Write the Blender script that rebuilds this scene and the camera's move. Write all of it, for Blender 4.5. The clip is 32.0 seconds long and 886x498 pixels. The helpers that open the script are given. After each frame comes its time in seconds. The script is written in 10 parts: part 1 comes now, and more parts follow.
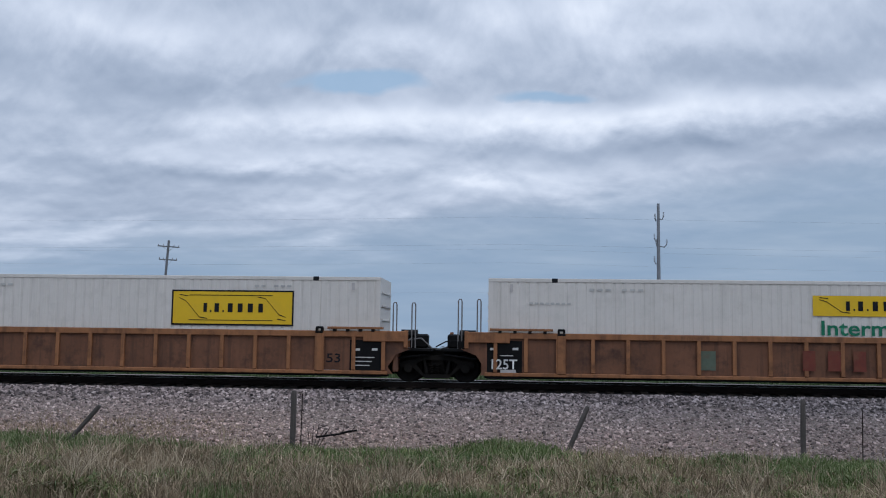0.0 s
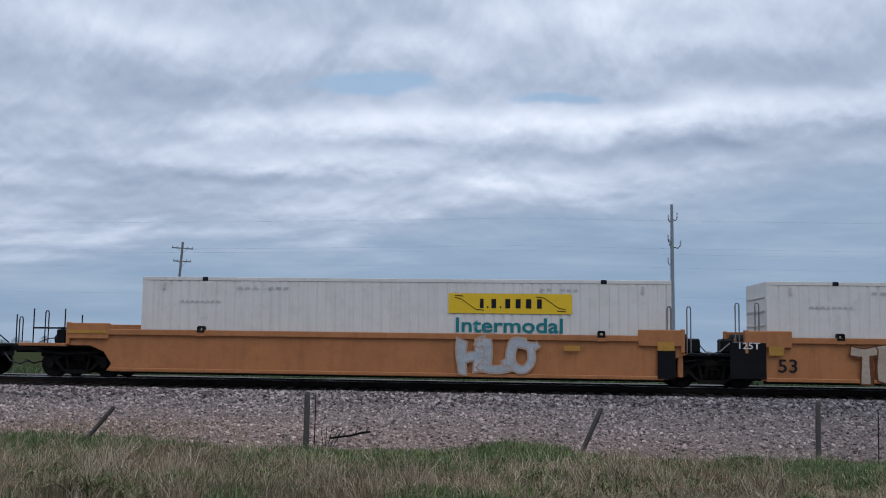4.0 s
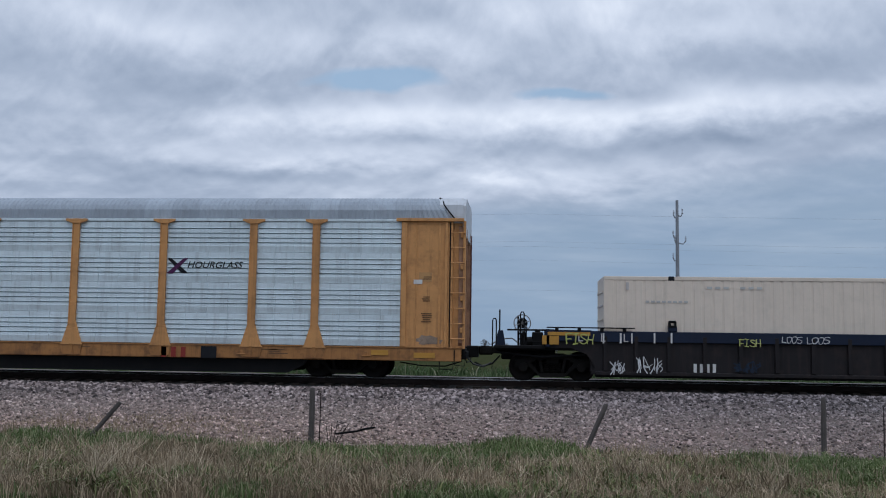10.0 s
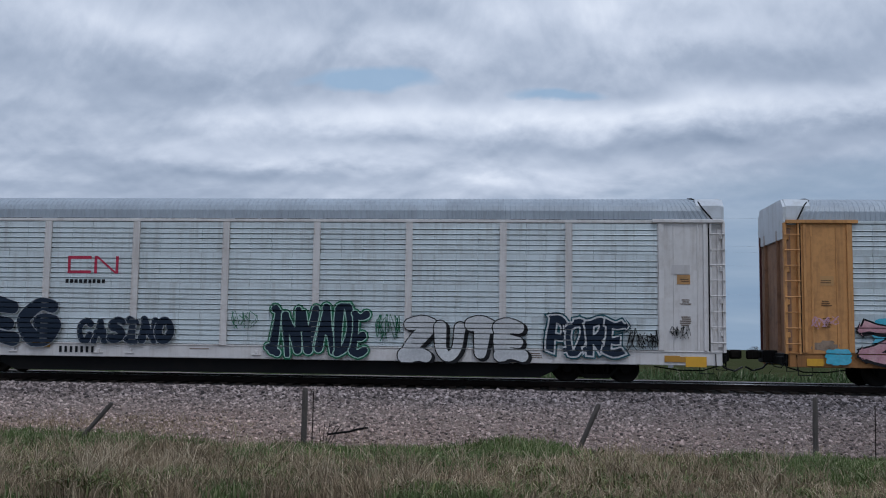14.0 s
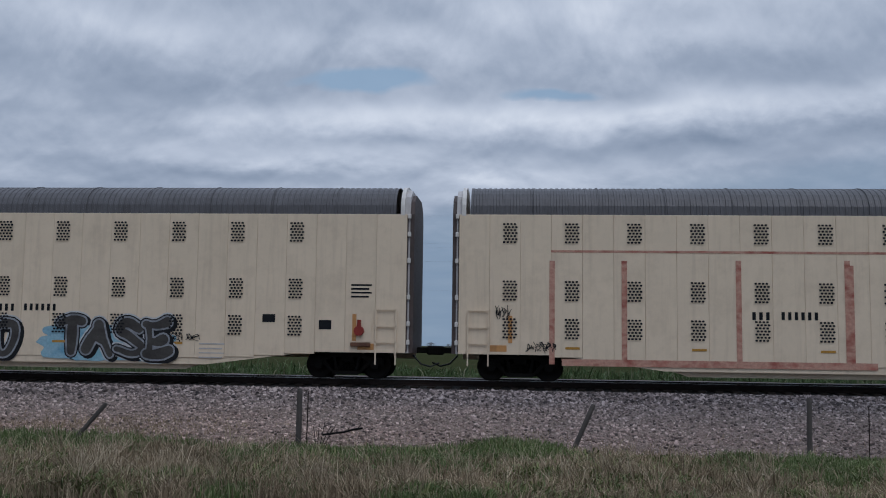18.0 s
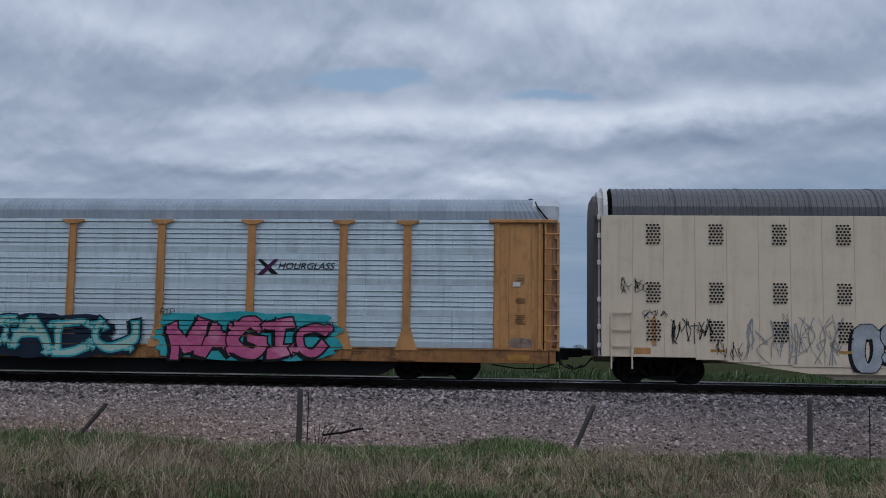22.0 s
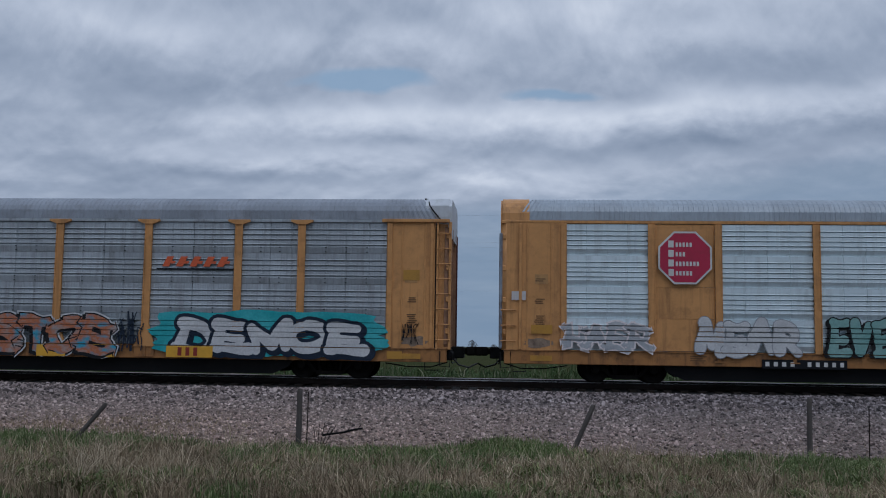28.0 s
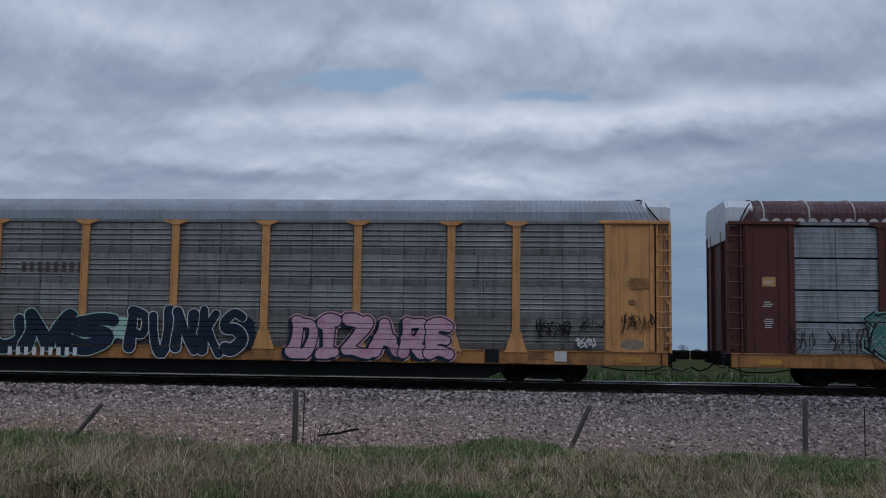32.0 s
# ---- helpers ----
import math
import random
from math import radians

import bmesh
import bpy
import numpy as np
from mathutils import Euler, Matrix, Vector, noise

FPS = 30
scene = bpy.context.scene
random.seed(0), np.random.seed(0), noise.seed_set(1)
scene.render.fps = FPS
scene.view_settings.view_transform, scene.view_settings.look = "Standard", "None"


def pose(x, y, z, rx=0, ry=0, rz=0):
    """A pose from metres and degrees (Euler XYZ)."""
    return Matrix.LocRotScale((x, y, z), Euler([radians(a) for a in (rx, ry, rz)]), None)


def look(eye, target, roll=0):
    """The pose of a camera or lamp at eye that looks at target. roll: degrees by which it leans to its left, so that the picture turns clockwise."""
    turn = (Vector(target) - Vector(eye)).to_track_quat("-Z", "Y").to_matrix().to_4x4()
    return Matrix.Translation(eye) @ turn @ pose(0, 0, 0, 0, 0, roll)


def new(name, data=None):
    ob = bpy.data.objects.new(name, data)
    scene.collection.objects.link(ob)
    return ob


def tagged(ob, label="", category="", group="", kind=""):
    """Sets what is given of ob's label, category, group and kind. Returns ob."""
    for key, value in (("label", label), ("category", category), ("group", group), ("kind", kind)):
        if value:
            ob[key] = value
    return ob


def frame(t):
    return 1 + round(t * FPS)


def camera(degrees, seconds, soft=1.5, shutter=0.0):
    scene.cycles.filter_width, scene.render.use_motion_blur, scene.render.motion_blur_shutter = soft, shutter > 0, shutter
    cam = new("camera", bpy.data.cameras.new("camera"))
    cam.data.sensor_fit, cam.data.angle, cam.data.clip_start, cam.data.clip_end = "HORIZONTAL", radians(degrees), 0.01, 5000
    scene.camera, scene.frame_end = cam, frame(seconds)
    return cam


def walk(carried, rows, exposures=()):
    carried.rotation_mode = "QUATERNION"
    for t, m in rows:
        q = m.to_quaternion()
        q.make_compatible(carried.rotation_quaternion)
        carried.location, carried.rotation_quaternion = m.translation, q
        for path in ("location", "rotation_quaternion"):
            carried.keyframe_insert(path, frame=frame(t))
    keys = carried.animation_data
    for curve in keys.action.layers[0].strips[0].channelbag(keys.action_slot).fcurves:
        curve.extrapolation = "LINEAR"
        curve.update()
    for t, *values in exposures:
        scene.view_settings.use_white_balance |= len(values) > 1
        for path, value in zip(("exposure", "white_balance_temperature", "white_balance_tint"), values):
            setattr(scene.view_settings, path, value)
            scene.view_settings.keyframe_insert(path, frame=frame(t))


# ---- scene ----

# ======== camera and its way ========
CAM_H = 1.25
cam = camera(49.26, 32.0, soft=1.05)


def aim(yaw, pitch, roll):
    y, p = radians(yaw), radians(pitch)
    eye = (0.0, 0.0, CAM_H)
    return look(eye, (-math.sin(y) * math.cos(p), math.cos(y) * math.cos(p), CAM_H + math.sin(p)), roll)


walk(cam, [(t, aim(y, p, r)) for t, y, p, r in (
    (0.0, 3.96, 5.425, 0.77), (0.5, 4.301, 5.436, 0.777), (1.0, 4.541, 5.51, 0.78), (1.5, 4.65, 5.502, 0.777),
    (2.0, 4.654, 5.456, 0.777), (3.0, 4.673, 5.503, 0.77), (3.5, 4.663, 5.504, 0.768), (4.5, 4.86, 5.467, 0.77),
    (5.5, 5.056, 5.43, 0.777), (6.0, 5.177, 5.406, 0.785), (6.5, 5.205, 5.294, 0.782), (7.0, 5.196, 5.278, 0.784),
    (7.5, 5.168, 5.233, 0.784), (8.0, 5.165, 5.268, 0.786), (9.0, 5.07, 5.26, 0.786), (10.0, 5.02, 5.251, 0.778),
    (10.5, 4.839, 5.257, 0.776), (11.0, 4.772, 5.257, 0.776), (12.0, 4.684, 5.271, 0.776), (13.0, 4.645, 5.272, 0.775),
    (14.0, 4.596, 5.273, 0.771), (15.5, 4.487, 5.297, 0.766), (17.0, 4.3, 5.299, 0.766), (19.0, 4.281, 5.301, 0.766),
    (20.0, 4.23, 5.32, 0.766), (21.5, 4.322, 5.313, 0.772), (23.0, 4.3, 5.312, 0.774), (25.0, 4.27, 5.305, 0.772),
    (28.0, 4.298, 5.312, 0.775), (29.0, 4.286, 5.335, 0.773), (30.0, 4.25, 5.326, 0.773), (31.0, 4.198, 5.325, 0.773),
    (32.0, 4.074, 5.348, 0.77))],
    exposures=((0.0, -0.02, 5900, 10), (9.0, -0.04, 5900, 10), (10.5, -0.1, 5900, 10), (14.0, -0.13, 5900, 10), (17.0, -0.36, 5880, 10), (22.0, -0.41, 5780, 10), (32.0, -0.46, 5780, 10)))

# ======== light ========
TRACK_Y = 30.40      # centre of the track
FACE = 1.55          # half width of the tall cars


def nd(tree, kind, x=None, **sets):
    n = tree.nodes.new(kind)
    for k, v in (x or {}).items():
        n.inputs[k].default_value = v
    if "operation" in sets:
        n.operation = sets["operation"]
    if "use_clamp" in sets:
        n.use_clamp = sets["use_clamp"]
    if "data_type" in sets:
        n.data_type = sets["data_type"]
    if "blend_type" in sets:
        n.blend_type = sets["blend_type"]
    if "sky_type" in sets:
        n.sky_type = sets["sky_type"]
    if "sun_disc" in sets:
        n.sun_disc = sets["sun_disc"]
    return n


def math_node(t, op, a, b=None, clamp=False):
    n = nd(t, "ShaderNodeMath", operation=op, use_clamp=clamp)
    for i, v in enumerate((a, b)):
        if v is None:
            continue
        if isinstance(v, (int, float)):
            n.inputs[i].default_value = v
        else:
            t.links.new(v, n.inputs[i])
    return n.outputs[0]


def ramp(t, fac, stops):
    n = nd(t, "ShaderNodeValToRGB")
    e = n.color_ramp.elements
    while len(e) < len(stops):
        e.new(0.5)
    for el, (p, c) in zip(e, stops):
        el.position = p
        el.color = (*c, 1) if len(c) == 3 else c
    t.links.new(fac, n.inputs[0])
    return n.outputs[0]


def mix(t, fac, a, b, mode="MIX"):
    n = nd(t, "ShaderNodeMix", data_type="RGBA", blend_type=mode)
    for sock, v in ((n.inputs["Factor"], fac), (n.inputs[6], a), (n.inputs[7], b)):
        if isinstance(v, (int, float)):
            sock.default_value = v
        elif isinstance(v, tuple):
            sock.default_value = (*v, 1) if len(v) == 3 else v
        else:
            t.links.new(v, sock)
    return n.outputs[2]


def make_world():
    w = bpy.data.worlds.new("overcast_sky")
    w.use_nodes = True
    scene.world = w
    t = w.node_tree
    t.nodes.clear()
    out = nd(t, "ShaderNodeOutputWorld")
    bg = nd(t, "ShaderNodeBackground")
    sky = nd(t, "ShaderNodeTexSky", sky_type="NISHITA", sun_disc=False)
    sky.sun_elevation, sky.sun_rotation = radians(48), radians(-20)
    sky.air_density, sky.dust_density = 1.0, 1.2
    blue = mix(t, 1.0, sky.outputs[0], (0.085, 0.085, 0.085), "MULTIPLY")
    tc = nd(t, "ShaderNodeTexCoord")
    sep = nd(t, "ShaderNodeSeparateXYZ")
    t.links.new(tc.outputs["Generated"], sep.inputs[0])
    z = math_node(t, "MAXIMUM", sep.outputs[2], 0.0)
    az = math_node(t, "ARCTAN2", sep.outputs[0], sep.outputs[1])
    # the cloud deck lies on a level plane, so that it crowds together towards the horizon
    depth = math_node(t, "ADD", z, 0.085)
    u = math_node(t, "MULTIPLY", az, 3.4)
    v = math_node(t, "DIVIDE", sep.outputs[1], depth)

    def clouds(sx, sy, off, detail, rough, dist, lift=0.0):
        com = nd(t, "ShaderNodeCombineXYZ")
        t.links.new(math_node(t, "ADD", math_node(t, "MULTIPLY", u, sx), off[0]), com.inputs[0])
        t.links.new(math_node(t, "ADD", math_node(t, "MULTIPLY", math_node(t, "MULTIPLY", v, 1.0 - lift), sy), off[1]), com.inputs[1])
        com.inputs[2].default_value = off[2]
        n = nd(t, "ShaderNodeTexNoise", {"Scale": 1.0, "Detail": detail, "Roughness": rough, "Distortion": dist})
        t.links.new(com.outputs[0], n.inputs["Vector"])
        return n.outputs[0]

    def centred(w, k):
        return math_node(t, "MULTIPLY", math_node(t, "SUBTRACT", w, 0.5), k)

    def bank(a, h, ra, rh):
        """A soft oval in the sky: azimuth, height, half width, half height."""
        p = math_node(t, "POWER", math_node(t, "ABSOLUTE", math_node(t, "DIVIDE", math_node(t, "SUBTRACT", warp_a, a), ra)), 2.0)
        q = math_node(t, "POWER", math_node(t, "ABSOLUTE", math_node(t, "DIVIDE", math_node(t, "SUBTRACT", warp_z, h), rh)), 2.0)
        return math_node(t, "POWER", 2.718, math_node(t, "MULTIPLY", math_node(t, "ADD", p, q), -1.0))

    form = clouds(1.45, 0.70, (3.1, 1.7, 0.4), 4, 0.5, 0.12)
    above = clouds(1.45, 0.70, (3.1, 1.7, 0.4), 3, 0.45, 0.12, 0.06)
    fine = clouds(3.0, 1.45, (7.7, 2.3, 5.1), 7, 0.56, 0.18)
    fine_above = clouds(3.0, 1.45, (7.7, 2.3, 5.1), 4, 0.5, 0.18, 0.025)
    warp_a = math_node(t, "ADD", az, math_node(t, "ADD", centred(form, 0.16), centred(fine, 0.05)))
    warp_z = math_node(t, "ADD", z, math_node(t, "ADD", centred(above, 0.05), centred(fine, 0.03)))
    # lit crowns and grey undersides of the lumps
    relief = math_node(t, "MULTIPLY", math_node(t, "SUBTRACT", form, above), 0.75)
    relief = math_node(t, "ADD", relief, math_node(t, "MULTIPLY", math_node(t, "SUBTRACT", fine, fine_above), 0.5))
    tone = math_node(t, "ADD", math_node(t, "ADD", relief, 0.595), math_node(t, "ADD", centred(form, 0.30), centred(fine, 0.22)))
    # the long white roll, its grey foot, the paler heaps and the heavier grey between them
    for a, h, ra, rh, k in ((0.12, 0.226, 0.34, 0.016, 0.30), (-0.16, 0.216, 0.14, 0.020, 0.20), (-0.24, 0.180, 0.16, 0.010, 0.17), (0.02, 0.168, 0.10, 0.012, 0.17),
                            (-0.40, 0.300, 0.13, 0.020, 0.20), (-0.12, 0.300, 0.08, 0.016, 0.17), (0.17, 0.296, 0.08, 0.014, 0.17), (-0.42, 0.140, 0.16, 0.020, -0.07), (0.02, 0.330, 0.16, 0.016, 0.08),
                            (0.24, 0.195, 0.20, 0.013, -0.18), (-0.38, 0.250, 0.15, 0.024, -0.12), (0.22, 0.263, 0.22, 0.014, -0.05), (0.15, 0.335, 0.16, 0.030, 0.16), (-0.25, 0.163, 0.24, 0.007, -0.08)):
        tone = math_node(t, "ADD", tone, math_node(t, "MULTIPLY", bank(a, h, ra, rh), k))
    tone = math_node(t, "ADD", tone, 0.0, True)
    cloud = ramp(t, tone, [(0.12, (0.215, 0.270, 0.355)), (0.35, (0.310, 0.365, 0.455)), (0.55, (0.445, 0.497, 0.585)), (0.75, (0.655, 0.695, 0.770)), (0.95, (0.89, 0.91, 0.95))])
    # blue shows through the thin places, and widely under the deck to the right
    gap = math_node(t, "MULTIPLY", bank(-0.16, 0.260, 0.09, 0.012), 1.7)
    gap = math_node(t, "ADD", gap, math_node(t, "MULTIPLY", bank(0.04, 0.249, 0.06, 0.008), 1.4))
    gap = math_node(t, "ADD", gap, math_node(t, "MULTIPLY", math_node(t, "SUBTRACT", 0.36, form), 2.5))
    gap = math_node(t, "ADD", gap, centred(fine, 1.2))
    gap = ramp(t, gap, [(0.35, (0, 0, 0)), (1.0, (0.85, 0.85, 0.85))])
    col = mix(t, gap, cloud, mix(t, 0.75, mix(t, 1.0, blue, (0.72, 0.90, 1.0), "MULTIPLY"), (0.345, 0.465, 0.585)))
    low = math_node(t, "ADD", z, math_node(t, "ADD", math_node(t, "MULTIPLY", az, -0.10), math_node(t, "ADD", centred(fine, 0.05), centred(form, 0.07))))
    haze = ramp(t, low, [(0.0, (1, 1, 1)), (0.09, (0.92, 0.92, 0.92)), (0.125, (0.62, 0.62, 0.62)), (0.152, (0, 0, 0))])
    # thin level streaks in the haze
    veil = nd(t, "ShaderNodeCombineXYZ")
    t.links.new(math_node(t, "MULTIPLY", az, 5.0), veil.inputs[0])
    t.links.new(math_node(t, "MULTIPLY", z, 34.0), veil.inputs[1])
    thin = nd(t, "ShaderNodeTexNoise", {"Scale": 1.0, "Detail": 5, "Roughness": 0.5})
    t.links.new(veil.outputs[0], thin.inputs["Vector"])
    col = mix(t, haze, col, ramp(t, thin.outputs[0], [(0.35, (0.275, 0.365, 0.475)), (0.55, (0.318, 0.403, 0.502)), (0.72, (0.385, 0.462, 0.548))]))
    up = ramp(t, z, [(0.36, (1, 1, 1)), (0.8, (1.72, 1.72, 1.72))])
    col = mix(t, 1.0, col, up, "MULTIPLY")
    t.links.new(col, bg.inputs[0])
    bg.inputs[1].default_value = 1.0
    t.links.new(bg.outputs[0], out.inputs[0])


make_world()
sun = new("sun", bpy.data.lights.new("sun", "SUN"))
sun.data.energy, sun.data.angle, sun.data.color = 0.85, radians(25), (1.0, 0.96, 0.9)
sun.matrix_world = look((0, 0, 60), (-18, 32, 0))

# ======== materials ========
MATS = {}


def surface(name, col, rough=0.6, metal=0.0, var=0.18, grime=(0.05, 0.04, 0.035), dirt=0.25, scale=1.0, bump=0.05,
            streak=0.0, rand=0.0, grime_scale=None, spec=0.35, sheets=0.0):
    """Painted or bare surface: tone variation at two scales, dirt blotches, vertical streaks, fine relief."""
    if name in MATS:
        return MATS[name]
    m = bpy.data.materials.new(name)
    m.use_nodes = True
    t = m.node_tree
    b = t.nodes["Principled BSDF"]
    tc = nd(t, "ShaderNodeTexCoord")
    geo = nd(t, "ShaderNodeObjectInfo")
    add = nd(t, "ShaderNodeVectorMath", operation="ADD")
    rnd = math_node(t, "MULTIPLY", geo.outputs["Random"], 37.0)
    t.links.new(tc.outputs["Object"], add.inputs[0])
    t.links.new(rnd, add.inputs[1])

    def noise_of(sc, det, ro, stretch=(1, 1, 1)):
        mp = nd(t, "ShaderNodeMapping")
        mp.inputs["Scale"].default_value = stretch
        t.links.new(add.outputs[0], mp.inputs[0])
        n = nd(t, "ShaderNodeTexNoise", {"Scale": sc, "Detail": det, "Roughness": ro})
        t.links.new(mp.outputs[0], n.inputs["Vector"])
        return n.outputs[0]
    big = noise_of(0.9 * scale, 5, 0.6)
    small = noise_of(9 * scale, 4, 0.65)
    lo = tuple(c * (1 - var) for c in col)
    hi = tuple(min(1, c * (1 + var)) for c in col)
    c1 = ramp(t, big, [(0.3, lo), (0.7, hi)])
    c1 = mix(t, 0.35, c1, ramp(t, small, [(0.3, lo), (0.7, hi)]))
    blot = noise_of((grime_scale or 2.2) * scale, 7, 0.68)
    f = ramp(t, blot, [(0.5, (0, 0, 0)), (0.72, (1, 1, 1))])
    c1 = mix(t, math_node(t, "MULTIPLY", f, dirt), c1, grime)
    if streak:
        s = noise_of(1.0, 5, 0.65, (5.0, 5.0, 0.35))
        fs = ramp(t, s, [(0.5, (0, 0, 0)), (0.68, (1, 1, 1))])
        c1 = mix(t, math_node(t, "MULTIPLY", fs, streak), c1, grime)
    if rand:
        hv = nd(t, "ShaderNodeHueSaturation")
        val = math_node(t, "ADD", math_node(t, "MULTIPLY", geo.outputs["Random"], rand * 2), 1 - rand)
        t.links.new(val, hv.inputs["Value"])
        t.links.new(c1, hv.inputs["Color"])
        c1 = hv.outputs[0]
    if sheets:
        # separate sheets of metal side by side, each weathered by itself
        sp = nd(t, "ShaderNodeSeparateXYZ")
        t.links.new(add.outputs[0], sp.inputs[0])
        wn = nd(t, "ShaderNodeTexWhiteNoise")
        cell = nd(t, "ShaderNodeCombineXYZ")
        t.links.new(math_node(t, "FLOOR", math_node(t, "DIVIDE", sp.outputs[0], 0.87)), cell.inputs[0])
        t.links.new(cell.outputs[0], wn.inputs["Vector"])
        hs = nd(t, "ShaderNodeHueSaturation")
        t.links.new(math_node(t, "ADD", math_node(t, "MULTIPLY", wn.outputs[0], sheets * 2), 1 - sheets), hs.inputs["Value"])
        t.links.new(c1, hs.inputs["Color"])
        c1 = hs.outputs[0]
    t.links.new(c1, b.inputs["Base Color"])
    b.inputs["Metallic"].default_value = metal
    b.inputs["Specular IOR Level"].default_value = spec
    rr = ramp(t, small, [(0.3, (rough * 0.85,) * 3), (0.7, (min(1, rough * 1.15),) * 3)])
    t.links.new(rr, b.inputs["Roughness"])
    if bump:
        bp = nd(t, "ShaderNodeBump", {"Strength": bump, "Distance": 0.02})
        t.links.new(noise_of(22 * scale, 4, 0.6), bp.inputs["Height"])
        t.links.new(bp.outputs[0], b.inputs["Normal"])
    MATS[name] = m
    return m


M_YEL = surface("autorack_yellow", (0.525, 0.258, 0.090), 0.6, var=0.16, grime=(0.15, 0.07, 0.03), dirt=0.45, streak=0.45)
M_GOLD = surface("autorack_golden", (0.53, 0.30, 0.085), 0.6, var=0.14, grime=(0.16, 0.08, 0.03), dirt=0.4, streak=0.4)
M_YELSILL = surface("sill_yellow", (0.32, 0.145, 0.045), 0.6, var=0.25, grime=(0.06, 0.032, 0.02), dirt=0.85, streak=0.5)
M_YELBRIGHT = surface("bright_yellow", (0.62, 0.33, 0.03), 0.5, var=0.1, dirt=0.3, grime=(0.2, 0.1, 0.03))
M_PAN_WHITE = surface("galvanised_bright", (0.635, 0.715, 0.745), 0.45, 0.2, var=0.08, grime=(0.25, 0.26, 0.27), dirt=0.25, streak=0.3, rand=0.05)
M_PAN_GREY = surface("galvanised_grey", (0.27, 0.30, 0.32), 0.5, 0.3, var=0.15, grime=(0.11, 0.11, 0.11), dirt=0.45, streak=0.55, rand=0.12)
M_PAN_DARK = surface("galvanised_dark", (0.150, 0.138, 0.127), 0.6, 0.2, var=0.2, grime=(0.05, 0.042, 0.036), dirt=0.5, streak=0.6, rand=0.12)
M_PAN_BROWN = surface("galvanised_brown", (0.070, 0.050, 0.041), 0.65, 0.15, var=0.25, grime=(0.030, 0.020, 0.017), dirt=0.5, streak=0.6, rand=0.12, spec=0.12)
M_PAN_BEIGE = surface("galvanised_beige", (0.240, 0.218, 0.195), 0.55, 0.2, var=0.16, grime=(0.10, 0.09, 0.08), dirt=0.5, streak=0.6, rand=0.12)
M_PAN_OLD = surface("galvanised_stained", (0.255, 0.268, 0.285), 0.45, 0.3, var=0.22, grime=(0.085, 0.062, 0.052), dirt=0.6, streak=0.55, rand=0.14)
M_ENDDOOR = surface("end_door_brown", (0.075, 0.055, 0.050), 0.65, var=0.25, dirt=0.5)
M_PAN_SILVER = surface("galvanised_silver", (0.32, 0.345, 0.37), 0.5, 0.2, var=0.14, grime=(0.17, 0.17, 0.17), dirt=0.45, streak=0.6, rand=0.10)
M_PAN_SLOT = surface("galvanised_dull", (0.195, 0.195, 0.188), 0.55, 0.25, var=0.18, grime=(0.075, 0.07, 0.065), dirt=0.55, streak=0.6, rand=0.12)
M_DARKBROWN = surface("sooty_brown", (0.085, 0.026, 0.022), 0.65, var=0.25, grime=(0.02, 0.013, 0.011), dirt=0.5, streak=0.4, spec=0.12)
M_R4POST = surface("white_grey_paint", (0.62, 0.59, 0.575), 0.6, var=0.1, grime=(0.3, 0.24, 0.2), dirt=0.3, streak=0.3)
M_PAN_NKCR = surface("galvanised_pale", (0.60, 0.65, 0.665), 0.5, 0.2, var=0.08, grime=(0.28, 0.26, 0.24), dirt=0.3, streak=0.35, rand=0.05)
M_POST_PALE = surface("pale_grey_paint", (0.50, 0.47, 0.46), 0.6, var=0.1, grime=(0.25, 0.2, 0.16), dirt=0.3, streak=0.3)
M_ROOF = surface("roof_galvanised", (0.31, 0.345, 0.385), 0.5, 0.2, var=0.12, grime=(0.16, 0.16, 0.17), dirt=0.25, streak=0.2, sheets=0.08)
M_ROOF_DULL = surface("roof_dull", (0.25, 0.27, 0.305), 0.55, 0.2, var=0.15, grime=(0.12, 0.11, 0.11), dirt=0.4, sheets=0.07)
M_ROOF_CREAM = surface("roof_cream", (0.46, 0.43, 0.38), 0.6, var=0.12, grime=(0.25, 0.23, 0.2), dirt=0.4)
M_ROOF_RUST = surface("roof_rusty", (0.33, 0.31, 0.31), 0.6, var=0.2, grime=(0.12, 0.035, 0.03), dirt=0.85, grime_scale=1.1)
M_ROOF_WINE = surface("roof_wine", (0.056, 0.018, 0.021), 0.6, var=0.25, grime=(0.30, 0.27, 0.27), dirt=0.35)
M_RIBWORN = surface("rib_worn_pale", (0.50, 0.47, 0.46), 0.6, var=0.15, grime=(0.10, 0.03, 0.03), dirt=0.7, streak=0.45, scale=1.6)
M_ENDWORN = surface("weathered_end", (0.23, 0.26, 0.30), 0.6, 0.2, var=0.3, grime=(0.13, 0.065, 0.04), dirt=0.7, streak=0.6)
M_ENDRUST = surface("dusty_end", (0.30, 0.165, 0.095), 0.7, var=0.25, grime=(0.10, 0.05, 0.035), dirt=0.7, streak=0.5)
M_CAP = surface("end_cap_white", (0.52, 0.54, 0.57), 0.55, var=0.1, grime=(0.3, 0.28, 0.26), dirt=0.35, streak=0.3)
M_BROWN = surface("oxide_brown", (0.082, 0.021, 0.017), 0.6, var=0.18, grime=(0.035, 0.015, 0.012), dirt=0.4, streak=0.3)
M_UPYEL = surface("armour_yellow", (0.60, 0.28, 0.02), 0.5, var=0.1, grime=(0.25, 0.1, 0.02), dirt=0.25, streak=0.2)
M_CREAM = surface("cream_paint", (0.725, 0.588, 0.432), 0.6, var=0.06, grime=(0.34, 0.25, 0.17), dirt=0.2, streak=0.18, scale=0.7)
